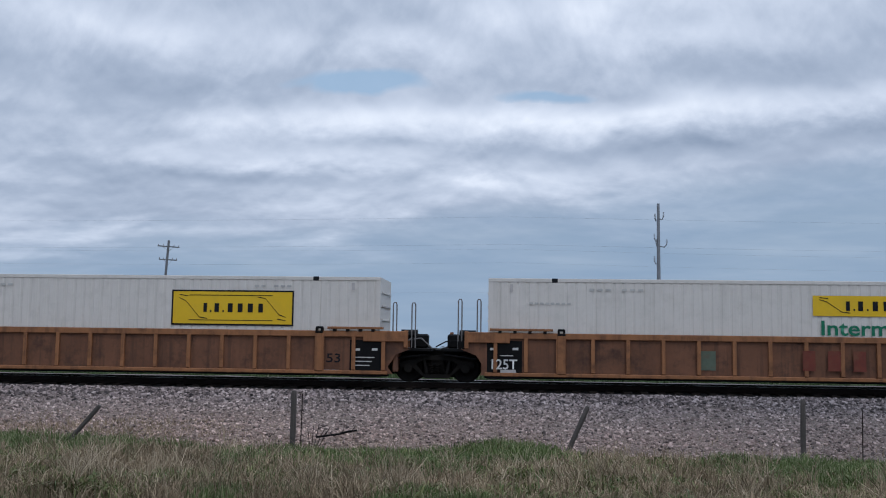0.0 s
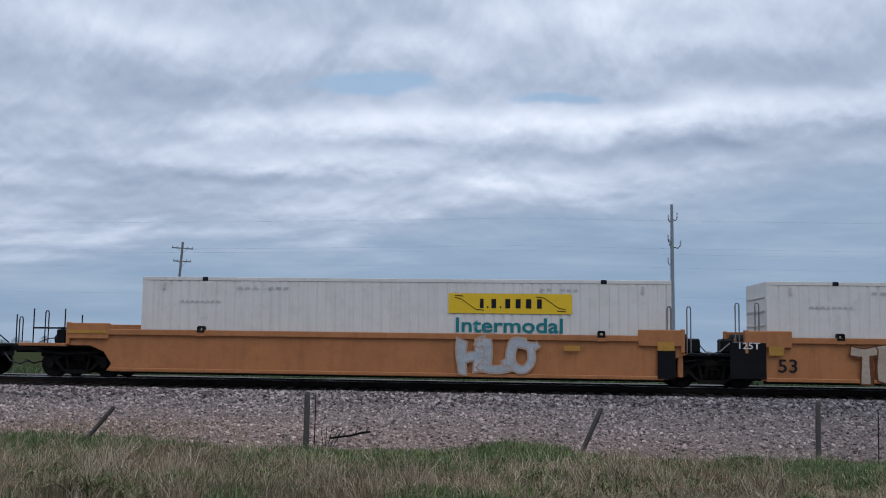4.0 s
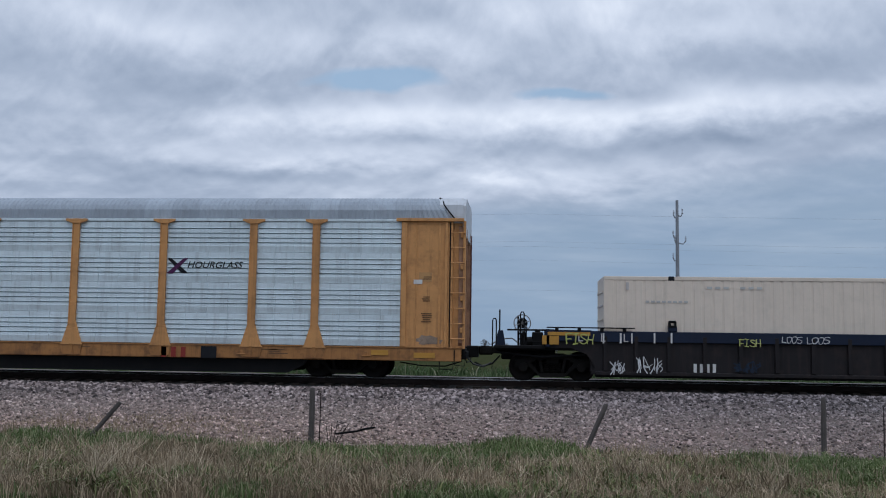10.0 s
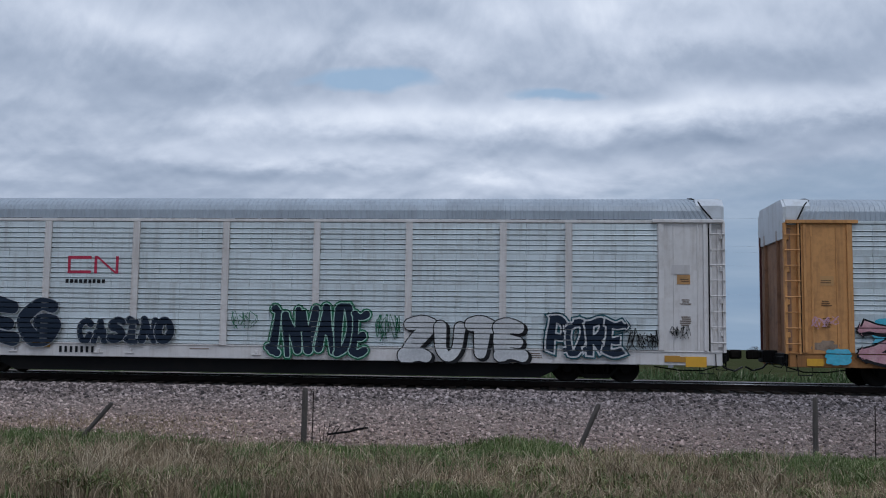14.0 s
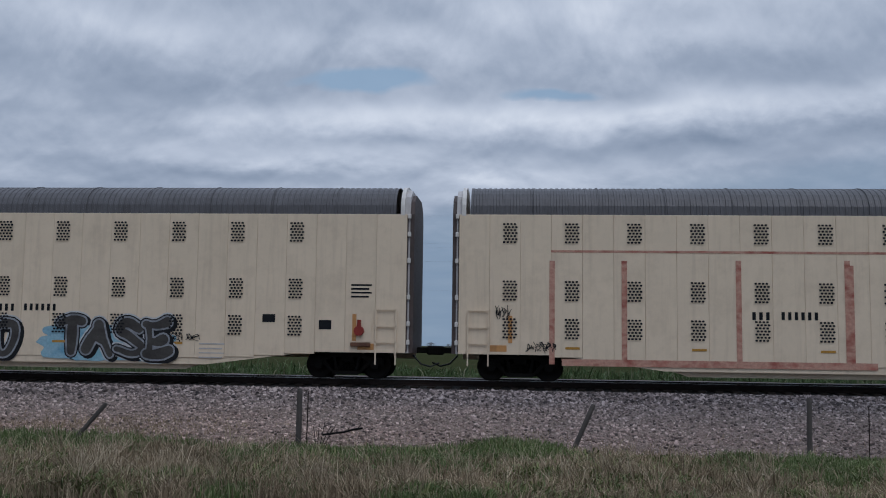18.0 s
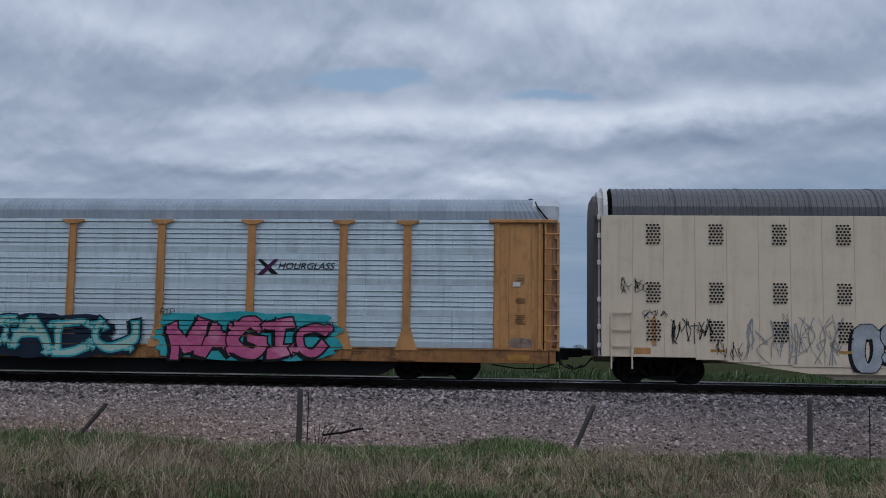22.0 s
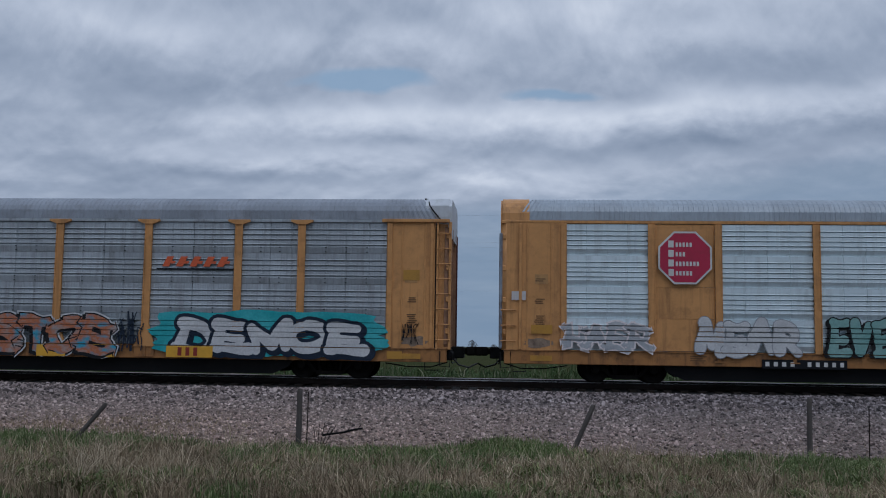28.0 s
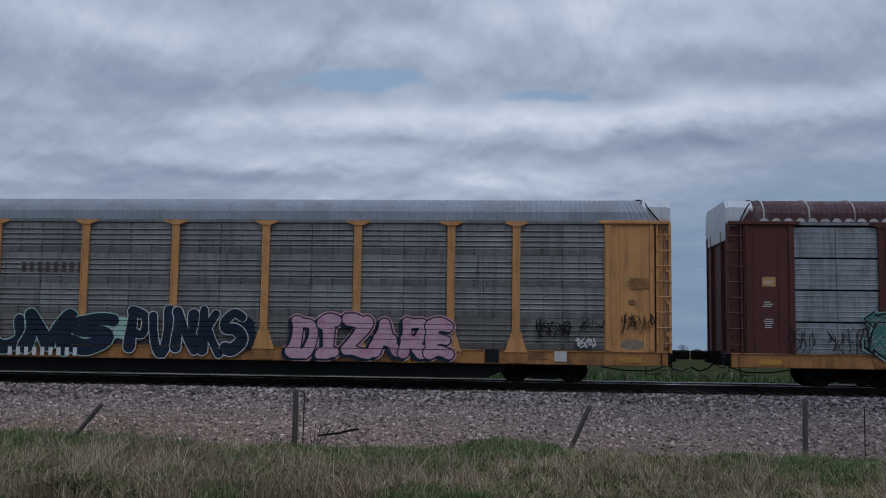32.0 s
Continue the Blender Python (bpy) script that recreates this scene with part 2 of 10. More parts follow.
M_MROOF = surface("slate_roof", (0.108, 0.103, 0.108), 0.5, 0.15, var=0.15, grime=(0.06, 0.055, 0.055), dirt=0.4, streak=0.3)
M_BLACK = surface("black_steel", (0.006, 0.006, 0.0065), 0.6, var=0.3, grime=(0.02, 0.015, 0.012), dirt=0.3, spec=0.12)
M_RUBBER = surface("black_rubber", (0.022, 0.022, 0.024), 0.5, var=0.3, grime=(0.05, 0.046, 0.042), dirt=0.3, spec=0.3)
M_TRUCK = surface("truck_steel", (0.008, 0.007, 0.006), 0.75, var=0.3, grime=(0.02, 0.014, 0.010), dirt=0.5, spec=0.12)
M_WHEEL = surface("wheel_steel", (0.012, 0.010, 0.009), 0.7, 0.0, var=0.3, grime=(0.025, 0.016, 0.011), dirt=0.4, spec=0.12)
M_WELL = surface("well_orange_worn", (0.275, 0.118, 0.048), 0.65, var=0.25, grime=(0.085, 0.036, 0.02), dirt=0.75, streak=0.5)
M_FAINT = surface("faint_grey_paint", (0.47, 0.46, 0.44), 0.6, bump=0)
M_WELLPL = surface("well_brown_plate", (0.150, 0.066, 0.035), 0.7, var=0.35, grime=(0.036, 0.019, 0.014), dirt=0.9, streak=0.5, grime_scale=1.5)
M_ORANGE = surface("well_orange", (0.38, 0.15, 0.052), 0.55, var=0.18, grime=(0.2, 0.085, 0.035), dirt=0.35, streak=0.3)
M_WINE = surface("wine_red_paint", (0.034, 0.013, 0.015), 0.6, var=0.15, grime=(0.03, 0.014, 0.014), dirt=0.35, streak=0.3, spec=0.12)
M_SFBLK = surface("faded_black_paint", (0.018, 0.016, 0.017), 0.6, var=0.2, grime=(0.05, 0.035, 0.03), dirt=0.35, streak=0.25, spec=0.12)
M_SFBLU = surface("dark_blue_paint", (0.014, 0.020, 0.038), 0.55, var=0.2, grime=(0.02, 0.02, 0.03), dirt=0.4, spec=0.12)
M_BOX = surface("container_white", (0.65, 0.61, 0.565), 0.5, var=0.05, grime=(0.36, 0.34, 0.30), dirt=0.25, streak=0.18)
M_BOXCREAM = surface("container_cream", (0.68, 0.58, 0.48), 0.5, var=0.05, grime=(0.40, 0.36, 0.30), dirt=0.25, streak=0.18)
M_SIGN = surface("sign_yellow", (0.72, 0.46, 0.012), 0.5, var=0.06, grime=(0.5, 0.33, 0.05), dirt=0.25, bump=0)
M_SIGNPALE = surface("sign_faded", (0.55, 0.57, 0.60), 0.5, var=0.06, bump=0)
M_PLUM = surface("ink_plum", (0.075, 0.022, 0.07), 0.6, var=0.2, dirt=0.2, bump=0, spec=0.12)
M_INK = surface("ink_black", (0.012, 0.013, 0.016), 0.6, var=0.2, dirt=0.1, bump=0, spec=0.12)
M_GREENINK = surface("ink_green", (0.012, 0.16, 0.085), 0.6, var=0.15, dirt=0.1, bump=0)
M_TEALINK = surface("ink_teal", (0.01, 0.17, 0.19), 0.6, var=0.12, dirt=0.1, bump=0)
M_PALEINK = surface("ink_pale_green", (0.10, 0.33, 0.22), 0.6, var=0.3, dirt=0.2, bump=0)
M_WHITEINK = surface("ink_white", (0.58, 0.57, 0.55), 0.6, var=0.1, dirt=0.35, grime=(0.25, 0.22, 0.2), bump=0)
M_REDINK = surface("ink_red", (0.40, 0.022, 0.060), 0.6, var=0.15, dirt=0.25, bump=0)
M_DULLRED = surface("ink_dull_red", (0.22, 0.025, 0.018), 0.6, var=0.2, dirt=0.3, bump=0)
M_STICKER = surface("reflective_yellow", (0.42, 0.215, 0.035), 0.4, var=0.08, dirt=0.35, bump=0)
M_RAIL = surface("rail_rust", (0.018, 0.012, 0.010), 0.7, var=0.25, dirt=0.4, spec=0.12)
M_RAILTOP = surface("rail_polished", (0.62, 0.62, 0.62), 0.35, 0.3, var=0.1, dirt=0.05, bump=0)
M_TIE = surface("tie_wood", (0.020, 0.016, 0.013), 0.85, var=0.3, dirt=0.4, bump=0.3, spec=0.12)
M_WOOD = surface("weathered_wood", (0.082, 0.070, 0.063), 0.85, var=0.25, grime=(0.05, 0.042, 0.038), dirt=0.4, bump=0.3, scale=4)
# wood turned pale blue-grey: the haze of distance is in this colour
M_POLE = surface("utility_pole_hazed", (0.185, 0.19, 0.205), 0.8, var=0.2, scale=0.6)
M_STEELPOLE = surface("grey_steel_pole", (0.17, 0.16, 0.155), 0.6, var=0.1)
M_TOWER = surface("galvanised_tower", (0.235, 0.245, 0.27), 0.6, 0.1, var=0.12)
M_WIRE = surface("wire_metal", (0.42, 0.45, 0.49), 0.5, 0.5, bump=0)

# ======== mesh building ========


class Geo:
    def __init__(self):
        self.v, self.f = [], []

    def add(self, verts, faces):
        n = len(self.v)
        self.v += verts
        self.f += [tuple(i + n for i in f) for f in faces]
        return self

    def box(self, x0, x1, y0, y1, z0, z1, c=0.0):
        if c <= 0:
            v = [(x, y, z) for x in (x0, x1) for y in (y0, y1) for z in (z0, z1)]
            return self.add(v, [(0, 1, 3, 2), (4, 6, 7, 5), (0, 4, 5, 1), (2, 3, 7, 6), (0, 2, 6, 4), (1, 5, 7, 3)])
        c = min(c, (x1 - x0) * 0.45, (y1 - y0) * 0.45, (z1 - z0) * 0.45)
        bm = bmesh.new()
        vs = []
        for sx in (0, 1):
            for sy in (0, 1):
                for sz in (0, 1):
                    X, Y, Z = (x0, x1)[sx], (y0, y1)[sy], (z0, z1)[sz]
                    ix, iy, iz = (c, -c)[sx], (c, -c)[sy], (c, -c)[sz]
                    vs += [bm.verts.new((X, Y + iy, Z + iz)), bm.verts.new((X + ix, Y, Z + iz)), bm.verts.new((X + ix, Y + iy, Z))]
        bmesh.ops.convex_hull(bm, input=vs)
        bm.verts.index_update()
        self.add([tuple(q.co) for q in bm.verts], [tuple(q.index for q in f.verts) for f in bm.faces])
        bm.free()
        return self

    def prism_x(self, x0, x1, prof):
        """prof: (y, z) ring, extruded along x."""
        n = len(prof)
        v = [(x0, y, z) for y, z in prof] + [(x1, y, z) for y, z in prof]
        f = [(i, (i + 1) % n, (i + 1) % n + n, i + n) for i in range(n)]
        return self.add(v, f + [tuple(range(n))[::-1], tuple(range(n, 2 * n))])

    def plate(self, y0, y1, ring):
        """ring: (x, z) outline, with thickness from y0 to y1."""
        n = len(ring)
        v = [(x, y0, z) for x, z in ring] + [(x, y1, z) for x, z in ring]
        f = [(i, (i + 1) % n, (i + 1) % n + n, i + n) for i in range(n)]
        return self.add(v, f + [tuple(range(n))[::-1], tuple(range(n, 2 * n))])

    def flat(self, y, ring):
        return self.add([(x, y, z) for x, z in ring], [tuple(range(len(ring)))])

    def cyl(self, axis, p, r, h0, h1, n=16, r2=None):
        """A cylinder or cone about an axis through p, between h0 and h1 along it."""
        r2 = r if r2 is None else r2
        v = []
        for h, rr in ((h0, r), (h1, r2)):
            for i in range(n):
                a = 2 * math.pi * i / n
                q = [rr * math.cos(a), rr * math.sin(a)]
                c = {"x": (p[0] + h, p[1] + q[0], p[2] + q[1]), "y": (p[0] + q[0], p[1] + h, p[2] + q[1]), "z": (p[0] + q[0], p[1] + q[1], p[2] + h)}[axis]
                v.append(c)
        f = [(i, (i + 1) % n, (i + 1) % n + n, i + n) for i in range(n)]
        return self.add(v, f + [tuple(range(n))[::-1], tuple(range(n, 2 * n))])

    def tube(self, pts, r, n=6):
        pts = [Vector(p) for p in pts]
        rings = []
        for i, p in enumerate(pts):
            d = (pts[min(i + 1, len(pts) - 1)] - pts[max(i - 1, 0)]).normalized()
            a = d.cross(Vector((0.31, 0.17, 0.94))).normalized()
            b = d.cross(a)
            rings.append([tuple(p + r * (math.cos(2 * math.pi * k / n) * a + math.sin(2 * math.pi * k / n) * b)) for k in range(n)])
        v = [q for ring in rings for q in ring]
        f = []
        for i in range(len(pts) - 1):
            for k in range(n):
                f.append((i * n + k, i * n + (k + 1) % n, (i + 1) * n + (k + 1) % n, (i + 1) * n + k))
        f += [tuple(range(n))[::-1], tuple(range((len(pts) - 1) * n, len(pts) * n))]
        return self.add(v, f)

    def mesh(self, name, smooth=False):
        me = bpy.data.meshes.new(name)
        me.from_pydata(self.v, [], self.f)
        bm = bmesh.new()
        bm.from_mesh(me)
        bmesh.ops.recalc_face_normals(bm, faces=bm.faces)
        bm.to_mesh(me)
        bm.free()
        if smooth:
            me.polygons.foreach_set("use_smooth", [True] * len(me.polygons))
        me.materials.append(None)
        return me


CACHE = {}


def cached(key, make):
    if key not in CACHE:
        CACHE[key] = make()
    return CACHE[key]


def part(name, me, mat, parent, loc=(0, 0, 0), label="", turn=0.0):
    """One mesh object under a thing or a part; alike pieces share me, and the material sits on the object."""
    if isinstance(me, Geo):
        me = me.mesh(name)
    if not me.materials:
        me.materials.append(None)
    ob = new(name, me)
    ob.parent = parent
    ob.location = loc
    if turn:
        ob.rotation_euler = (0, 0, radians(turn))
    ob.material_slots[0].link = "OBJECT"
    ob.material_slots[0].material = mat
    if label:
        tagged(ob, label)
    return ob


def thing(name, label, category, group="", kind=""):
    return tagged(new(name), label, category, group, kind)


# ---- lettering ----
def text_mesh(s, size=1.0, fat=0.0, shear=0.0, space=1.0):
    """Flat lettering in the x-z plane that faces -y, its left foot at the origin. Returns mesh and width."""
    key = ("text", s, size, fat, shear, space)
    if key in CACHE:
        return CACHE[key]
    cu = bpy.data.curves.new("lettering", "FONT")
    cu.body, cu.size, cu.shear, cu.space_character, cu.offset = s, size, shear, space, fat
    cu.resolution_u = 3
    cu.fill_mode = "FRONT"
    ob = bpy.data.objects.new("lettering", cu)
    me = bpy.data.meshes.new_from_object(ob)
    bpy.data.objects.remove(ob)
    bpy.data.curves.remove(cu)
    co = np.empty(len(me.vertices) * 3)
    me.vertices.foreach_get("co", co)
    co = co.reshape(-1, 3)
    out = np.stack([co[:, 0], np.zeros(len(co)), co[:, 1]], 1)
    me.vertices.foreach_set("co", out.ravel())
    me.materials.clear()
    me.materials.append(None)
    me.update()
    x0, x1 = (out[:, 0].min(), out[:, 0].max()) if len(out) else (0, 0)
    z0, z1 = (out[:, 2].min(), out[:, 2].max()) if len(out) else (0, 0)
    CACHE[key] = (me, x0, x1, z0, z1)
    return CACHE[key]


def lettering(parent, s, x, z, height, mat, y, fat=0.0, width=None, shear=0.0, label="", name="lettering"):
    """Words that start at x, foot at z, on the plane y of their thing."""
    if mat.name.startswith("spray_"):
        w = width or height * 0.62 * len(s)
        r = random.Random(len(s) * 7 + int(abs(x) * 10))
        g = Geo()
        for q in letters(s, x, x + w, z, z + height, -0.028, r, 0.7, y, 0.0, False):
            g.add(q.v, q.f)
        return tagged(part("tag", g, mat, parent, label=label), kind="stuff")
    me, x0, x1, z0, z1 = text_mesh(s, 1.0, fat, shear)
    k = height / max(z1 - z0, 1e-3)
    kx = k if width is None else width / max(x1 - x0, 1e-3)
    ob = part(name, me, mat, parent, (x - x0 * kx, y, z - z0 * k), label)
    ob.scale = (kx, 1, k)
    return ob


def bars(parent, boxes, mat, y, name="marking", label=""):
    g = Geo()
    for x0, x1, z0, z1 in boxes:
        g.flat(y, [(x0, z0), (x1, z0), (x1, z1), (x0, z1)])
    return tagged(part(name, g.mesh(name), mat, parent, label=label), kind="stuff" if name == "stencil" or len(boxes) > 1 else "")


def word_bars(x, z, h, n, rng, wide=0.62, gap=0.2, skip=()):
    """Plain upright bars in place of n characters."""
    out, px = [], x
    for i in range(n):
        w = h * wide * rng.uniform(0.85, 1.1)
        if i not in skip:
            out.append((px, px + w, z, z + h))
        px += w + h * gap
    return out

# ======== ground, ballast and track ========
def smooth_step(a, b, x):
    k = min(1.0, max(0.0, (x - a) / (b - a)))
    return k * k * (3 - 2 * k)


def piece(x, knots):
    for (a, za), (b, zb) in zip(knots, knots[1:]):
        if x <= b:
            k = max(0.0, (x - a) / (b - a))
            return za + (zb - za) * k
    return knots[-1][1]


def ground_z(x, y):
    """Height of the earth: meadow, shallow ditch along the fence, embankment, falling fields beyond."""
    z = piece(y, [(-60, -0.2), (0, -0.38), (12, -0.80), (19.0, -1.04), (20.4, -1.12), (21.4, -1.25), (27.9, -0.7), (33.4, -0.9), (38.5, -1.15),
                  (60, -1.5), (200, -2.6), (500, -5.2), (1500, -12.0), (4000, -30.0)])
    if 8 < y < 24:
        z += 0.16 * math.exp(-((x - 0.0) / 1.3) ** 2 - ((y - 19.9) / 1.1) ** 2)
        z += 0.12 * math.exp(-((x + 9.5) / 2.6) ** 2 - ((y - 20.6) / 1.5) ** 2)
        z += 0.05 * noise.noise(Vector((x * 0.5, y * 0.5, 0.0)))
    if y > 60:
        z += 0.6 * noise.noise(Vector((x * 0.01, y * 0.01, 3.0)))
    return z


def soil_material():
    m = bpy.data.materials.new("meadow_soil")
    m.use_nodes = True
    t = m.node_tree
    b = t.nodes["Principled BSDF"]
    tc = nd(t, "ShaderNodeTexCoord")
    n1 = nd(t, "ShaderNodeTexNoise", {"Scale": 0.35, "Detail": 6, "Roughness": 0.6})
    n2 = nd(t, "ShaderNodeTexNoise", {"Scale": 9.0, "Detail": 6, "Roughness": 0.7})
    for n in (n1, n2):
        t.links.new(tc.outputs["Object"], n.inputs["Vector"])
    c1 = ramp(t, n1.outputs[0], [(0.35, (0.030, 0.048, 0.014)), (0.55, (0.045, 0.052, 0.022)), (0.7, (0.075, 0.062, 0.036))])
    c2 = ramp(t, n2.outputs[0], [(0.3, (0.018, 0.022, 0.010)), (0.7, (0.085, 0.075, 0.045))])
    t.links.new(mix(t, 0.4, c1, c2), b.inputs["Base Color"])
    b.inputs["Roughness"].default_value = 0.95
    b.inputs["Specular IOR Level"].default_value = 0.0
    bp = nd(t, "ShaderNodeBump", {"Strength": 0.6, "Distance": 0.1})
    t.links.new(n2.outputs[0], bp.inputs["Height"])
    t.links.new(bp.outputs[0], b.inputs["Normal"])
    return m


def dusty(t, c):
    """Darker and bluer along one stretch of the bank than the other; pale dust towards its foot."""
    tc = nd(t, "ShaderNodeTexCoord")
    sep = nd(t, "ShaderNodeSeparateXYZ")
    n = nd(t, "ShaderNodeTexNoise", {"Scale": 0.35, "Detail": 4, "Roughness": 0.6})
    t.links.new(tc.outputs["Object"], sep.inputs[0])
    t.links.new(tc.outputs["Object"], n.inputs["Vector"])
    f = math_node(t, "ADD", math_node(t, "MULTIPLY", sep.outputs[0], 0.05), math_node(t, "ADD", math_node(t, "MULTIPLY", n.outputs[0], 0.5), 0.25))
    c = mix(t, 1.0, c, ramp(t, f, [(0.2, (1.0, 0.98, 0.96)), (0.5, (0.97, 0.97, 0.98)), (0.85, (0.74, 0.76, 0.79))]), "MULTIPLY")
    y = math_node(t, "ADD", math_node(t, "MULTIPLY", sep.outputs[1], 0.1), math_node(t, "MULTIPLY", n.outputs[0], 0.35))
    y = math_node(t, "SUBTRACT", y, 2.0)
    return mix(t, 1.0, c, ramp(t, y, [(0.30, (1.14, 1.03, 0.97)), (0.62, (1.02, 0.98, 0.96)), (0.85, (0.87, 0.875, 0.905))]), "MULTIPLY")


def gravel_material(name, stone_scale):
    m = bpy.data.materials.new(name)
    m.use_nodes = True
    t = m.node_tree
    b = t.nodes["Principled BSDF"]
    tc = nd(t, "ShaderNodeTexCoord")
    vor = nd(t, "ShaderNodeTexVoronoi", {"Scale": stone_scale, "Randomness": 1.0})
    n1 = nd(t, "ShaderNodeTexNoise", {"Scale": 0.7, "Detail": 5, "Roughness": 0.6})
    for n in (vor, n1):
        t.links.new(tc.outputs["Object"], n.inputs["Vector"])
    hs = nd(t, "ShaderNodeSeparateColor")
    t.links.new(vor.outputs["Color"], hs.inputs[0])
    c = ramp(t, hs.outputs[0], [(0.0, (0.070, 0.055, 0.050)), (0.35, (0.200, 0.157, 0.141)), (0.7, (0.360, 0.288, 0.262)), (1.0, (0.56, 0.465, 0.420))])
    # stones darken towards the gaps between them: crease shade painted into the colour
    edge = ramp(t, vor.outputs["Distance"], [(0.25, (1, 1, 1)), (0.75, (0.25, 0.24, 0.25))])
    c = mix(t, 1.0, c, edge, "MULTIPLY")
    c = mix(t, math_node(t, "MULTIPLY", n1.outputs[0], 0.42), c, (0.31, 0.245, 0.19))
    t.links.new(dusty(t, c), b.inputs["Base Color"])
    b.inputs["Roughness"].default_value = 0.9
    bp = nd(t, "ShaderNodeBump", {"Strength": 1.0, "Distance": 0.05})
    bp.invert = True
    t.links.new(vor.outputs["Distance"], bp.inputs["Height"])
    t.links.new(bp.outputs[0], b.inputs["Normal"])
    return m


def island_material(name, stops, rough=0.85, spread=0.0):
    """Stones or blades: each piece takes its own tone."""
    m = bpy.data.materials.new(name)
    m.use_nodes = True
    t = m.node_tree
    b = t.nodes["Principled BSDF"]
    g = nd(t, "ShaderNodeNewGeometry")
    c = ramp(t, g.outputs["Random Per Island"], stops)
    if spread:
        tc = nd(t, "ShaderNodeTexCoord")
        n = nd(t, "ShaderNodeTexNoise", {"Scale": 0.5, "Detail": 4, "Roughness": 0.6})
        t.links.new(tc.outputs["Object"], n.inputs["Vector"])
        k = ramp(t, n.outputs[0], [(0.3, (1 - spread,) * 3), (0.7, (1 + spread,) * 3)])
        c = mix(t, 1.0, c, k, "MULTIPLY")
    t.links.new(dusty(t, c) if "stone" in name else c, b.inputs["Base Color"])
    b.inputs["Roughness"].default_value = rough
    return m


M_SOIL = soil_material()
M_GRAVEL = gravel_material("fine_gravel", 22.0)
M_STONE = island_material("ballast_stone", [(0.0, (0.050, 0.040, 0.038)), (0.25, (0.170, 0.134, 0.122)), (0.7, (0.350, 0.280, 0.256)), (1.0, (0.57, 0.475, 0.435))], spread=0.15)
M_CREST = island_material("crest_stone", [(0.0, (0.030, 0.024, 0.023)), (0.3, (0.105, 0.082, 0.076)), (0.7, (0.290, 0.232, 0.215)), (1.0, (0.56, 0.470, 0.430))], spread=0.15)
M_GREEN = island_material("green_blades", [(0.0, (0.045, 0.072, 0.017)), (0.45, (0.088, 0.130, 0.032)), (0.75, (0.155, 0.187, 0.072)), (1.0, (0.33, 0.31, 0.18))], spread=0.25)
M_DRY = island_material("dry_blades", [(0.0, (0.125, 0.086, 0.050)), (0.4, (0.222, 0.160, 0.096)), (0.8, (0.335, 0.252, 0.158)), (1.0, (0.48, 0.385, 0.255))], spread=0.25)


def sheet(name, xs, ys, height, mat, kind="structure", label="", category=""):
    v = [(x, y, height(x, y)) for y in ys for x in xs]
    w = len(xs)
    f = [(j * w + i, j * w + i + 1, (j + 1) * w + i + 1, (j + 1) * w + i) for j in range(len(ys) - 1) for i in range(w - 1)]
    me = bpy.data.meshes.new(name)
    me.from_pydata(v, [], f)
    me.polygons.foreach_set("use_smooth", [True] * len(f))
    me.materials.append(mat)
    return tagged(new(name, me), label, category, kind=kind)


def spaced(knots):
    out = []
    for a, b, step in knots:
        n = max(1, round((b - a) / step))
        out += [a + (b - a) * i / n for i in range(n)]
    return out + [knots[-1][1]]


sheet("ground", spaced([(-4000, -800, 400), (-800, -60, 60), (-60, -18, 3), (-18, 18, 0.4), (18, 60, 3), (60, 800, 60), (800, 4000, 400)]),
      spaced([(-400, -10, 60), (-10, 8, 2), (8, 24, 0.4), (24, 40, 0.8), (40, 120, 8), (120, 600, 40), (600, 4000, 400)]),
      ground_z, M_SOIL, label="meadow earth with short green and dry growth", category="ground")


def grass_edge(x):
    """How far up the embankment the grass reaches."""
    e = 19.5 + 1.5 * smooth_step(-5.5, -8.5, x) + 1.15 * math.exp(-((x - 0.1) / 1.25) ** 2) - 0.25 * smooth_step(2, 6, x)
    return e + 0.25 * noise.noise(Vector((x * 1.7, 0.3, 0.0)))


BALLAST = [(20.2, -1.12), (21.4, -0.90), (24.3, -0.62), (26.2, -0.52), (28.0, -0.29), (28.6, -0.28), (28.9, -0.36), (31.9, -0.36), (32.2, -0.31), (33.2, -0.20), (36.6, -0.19), (38.0, -0.8)]


def ballast_z(x, y):
    return piece(y, BALLAST) + 0.03 * noise.noise(Vector((x * 0.8, y * 1.1, 1.0)))


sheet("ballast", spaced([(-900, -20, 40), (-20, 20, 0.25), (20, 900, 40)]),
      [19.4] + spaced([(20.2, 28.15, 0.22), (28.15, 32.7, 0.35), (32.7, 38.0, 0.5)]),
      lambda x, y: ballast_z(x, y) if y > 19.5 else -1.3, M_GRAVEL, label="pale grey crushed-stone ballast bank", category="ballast")


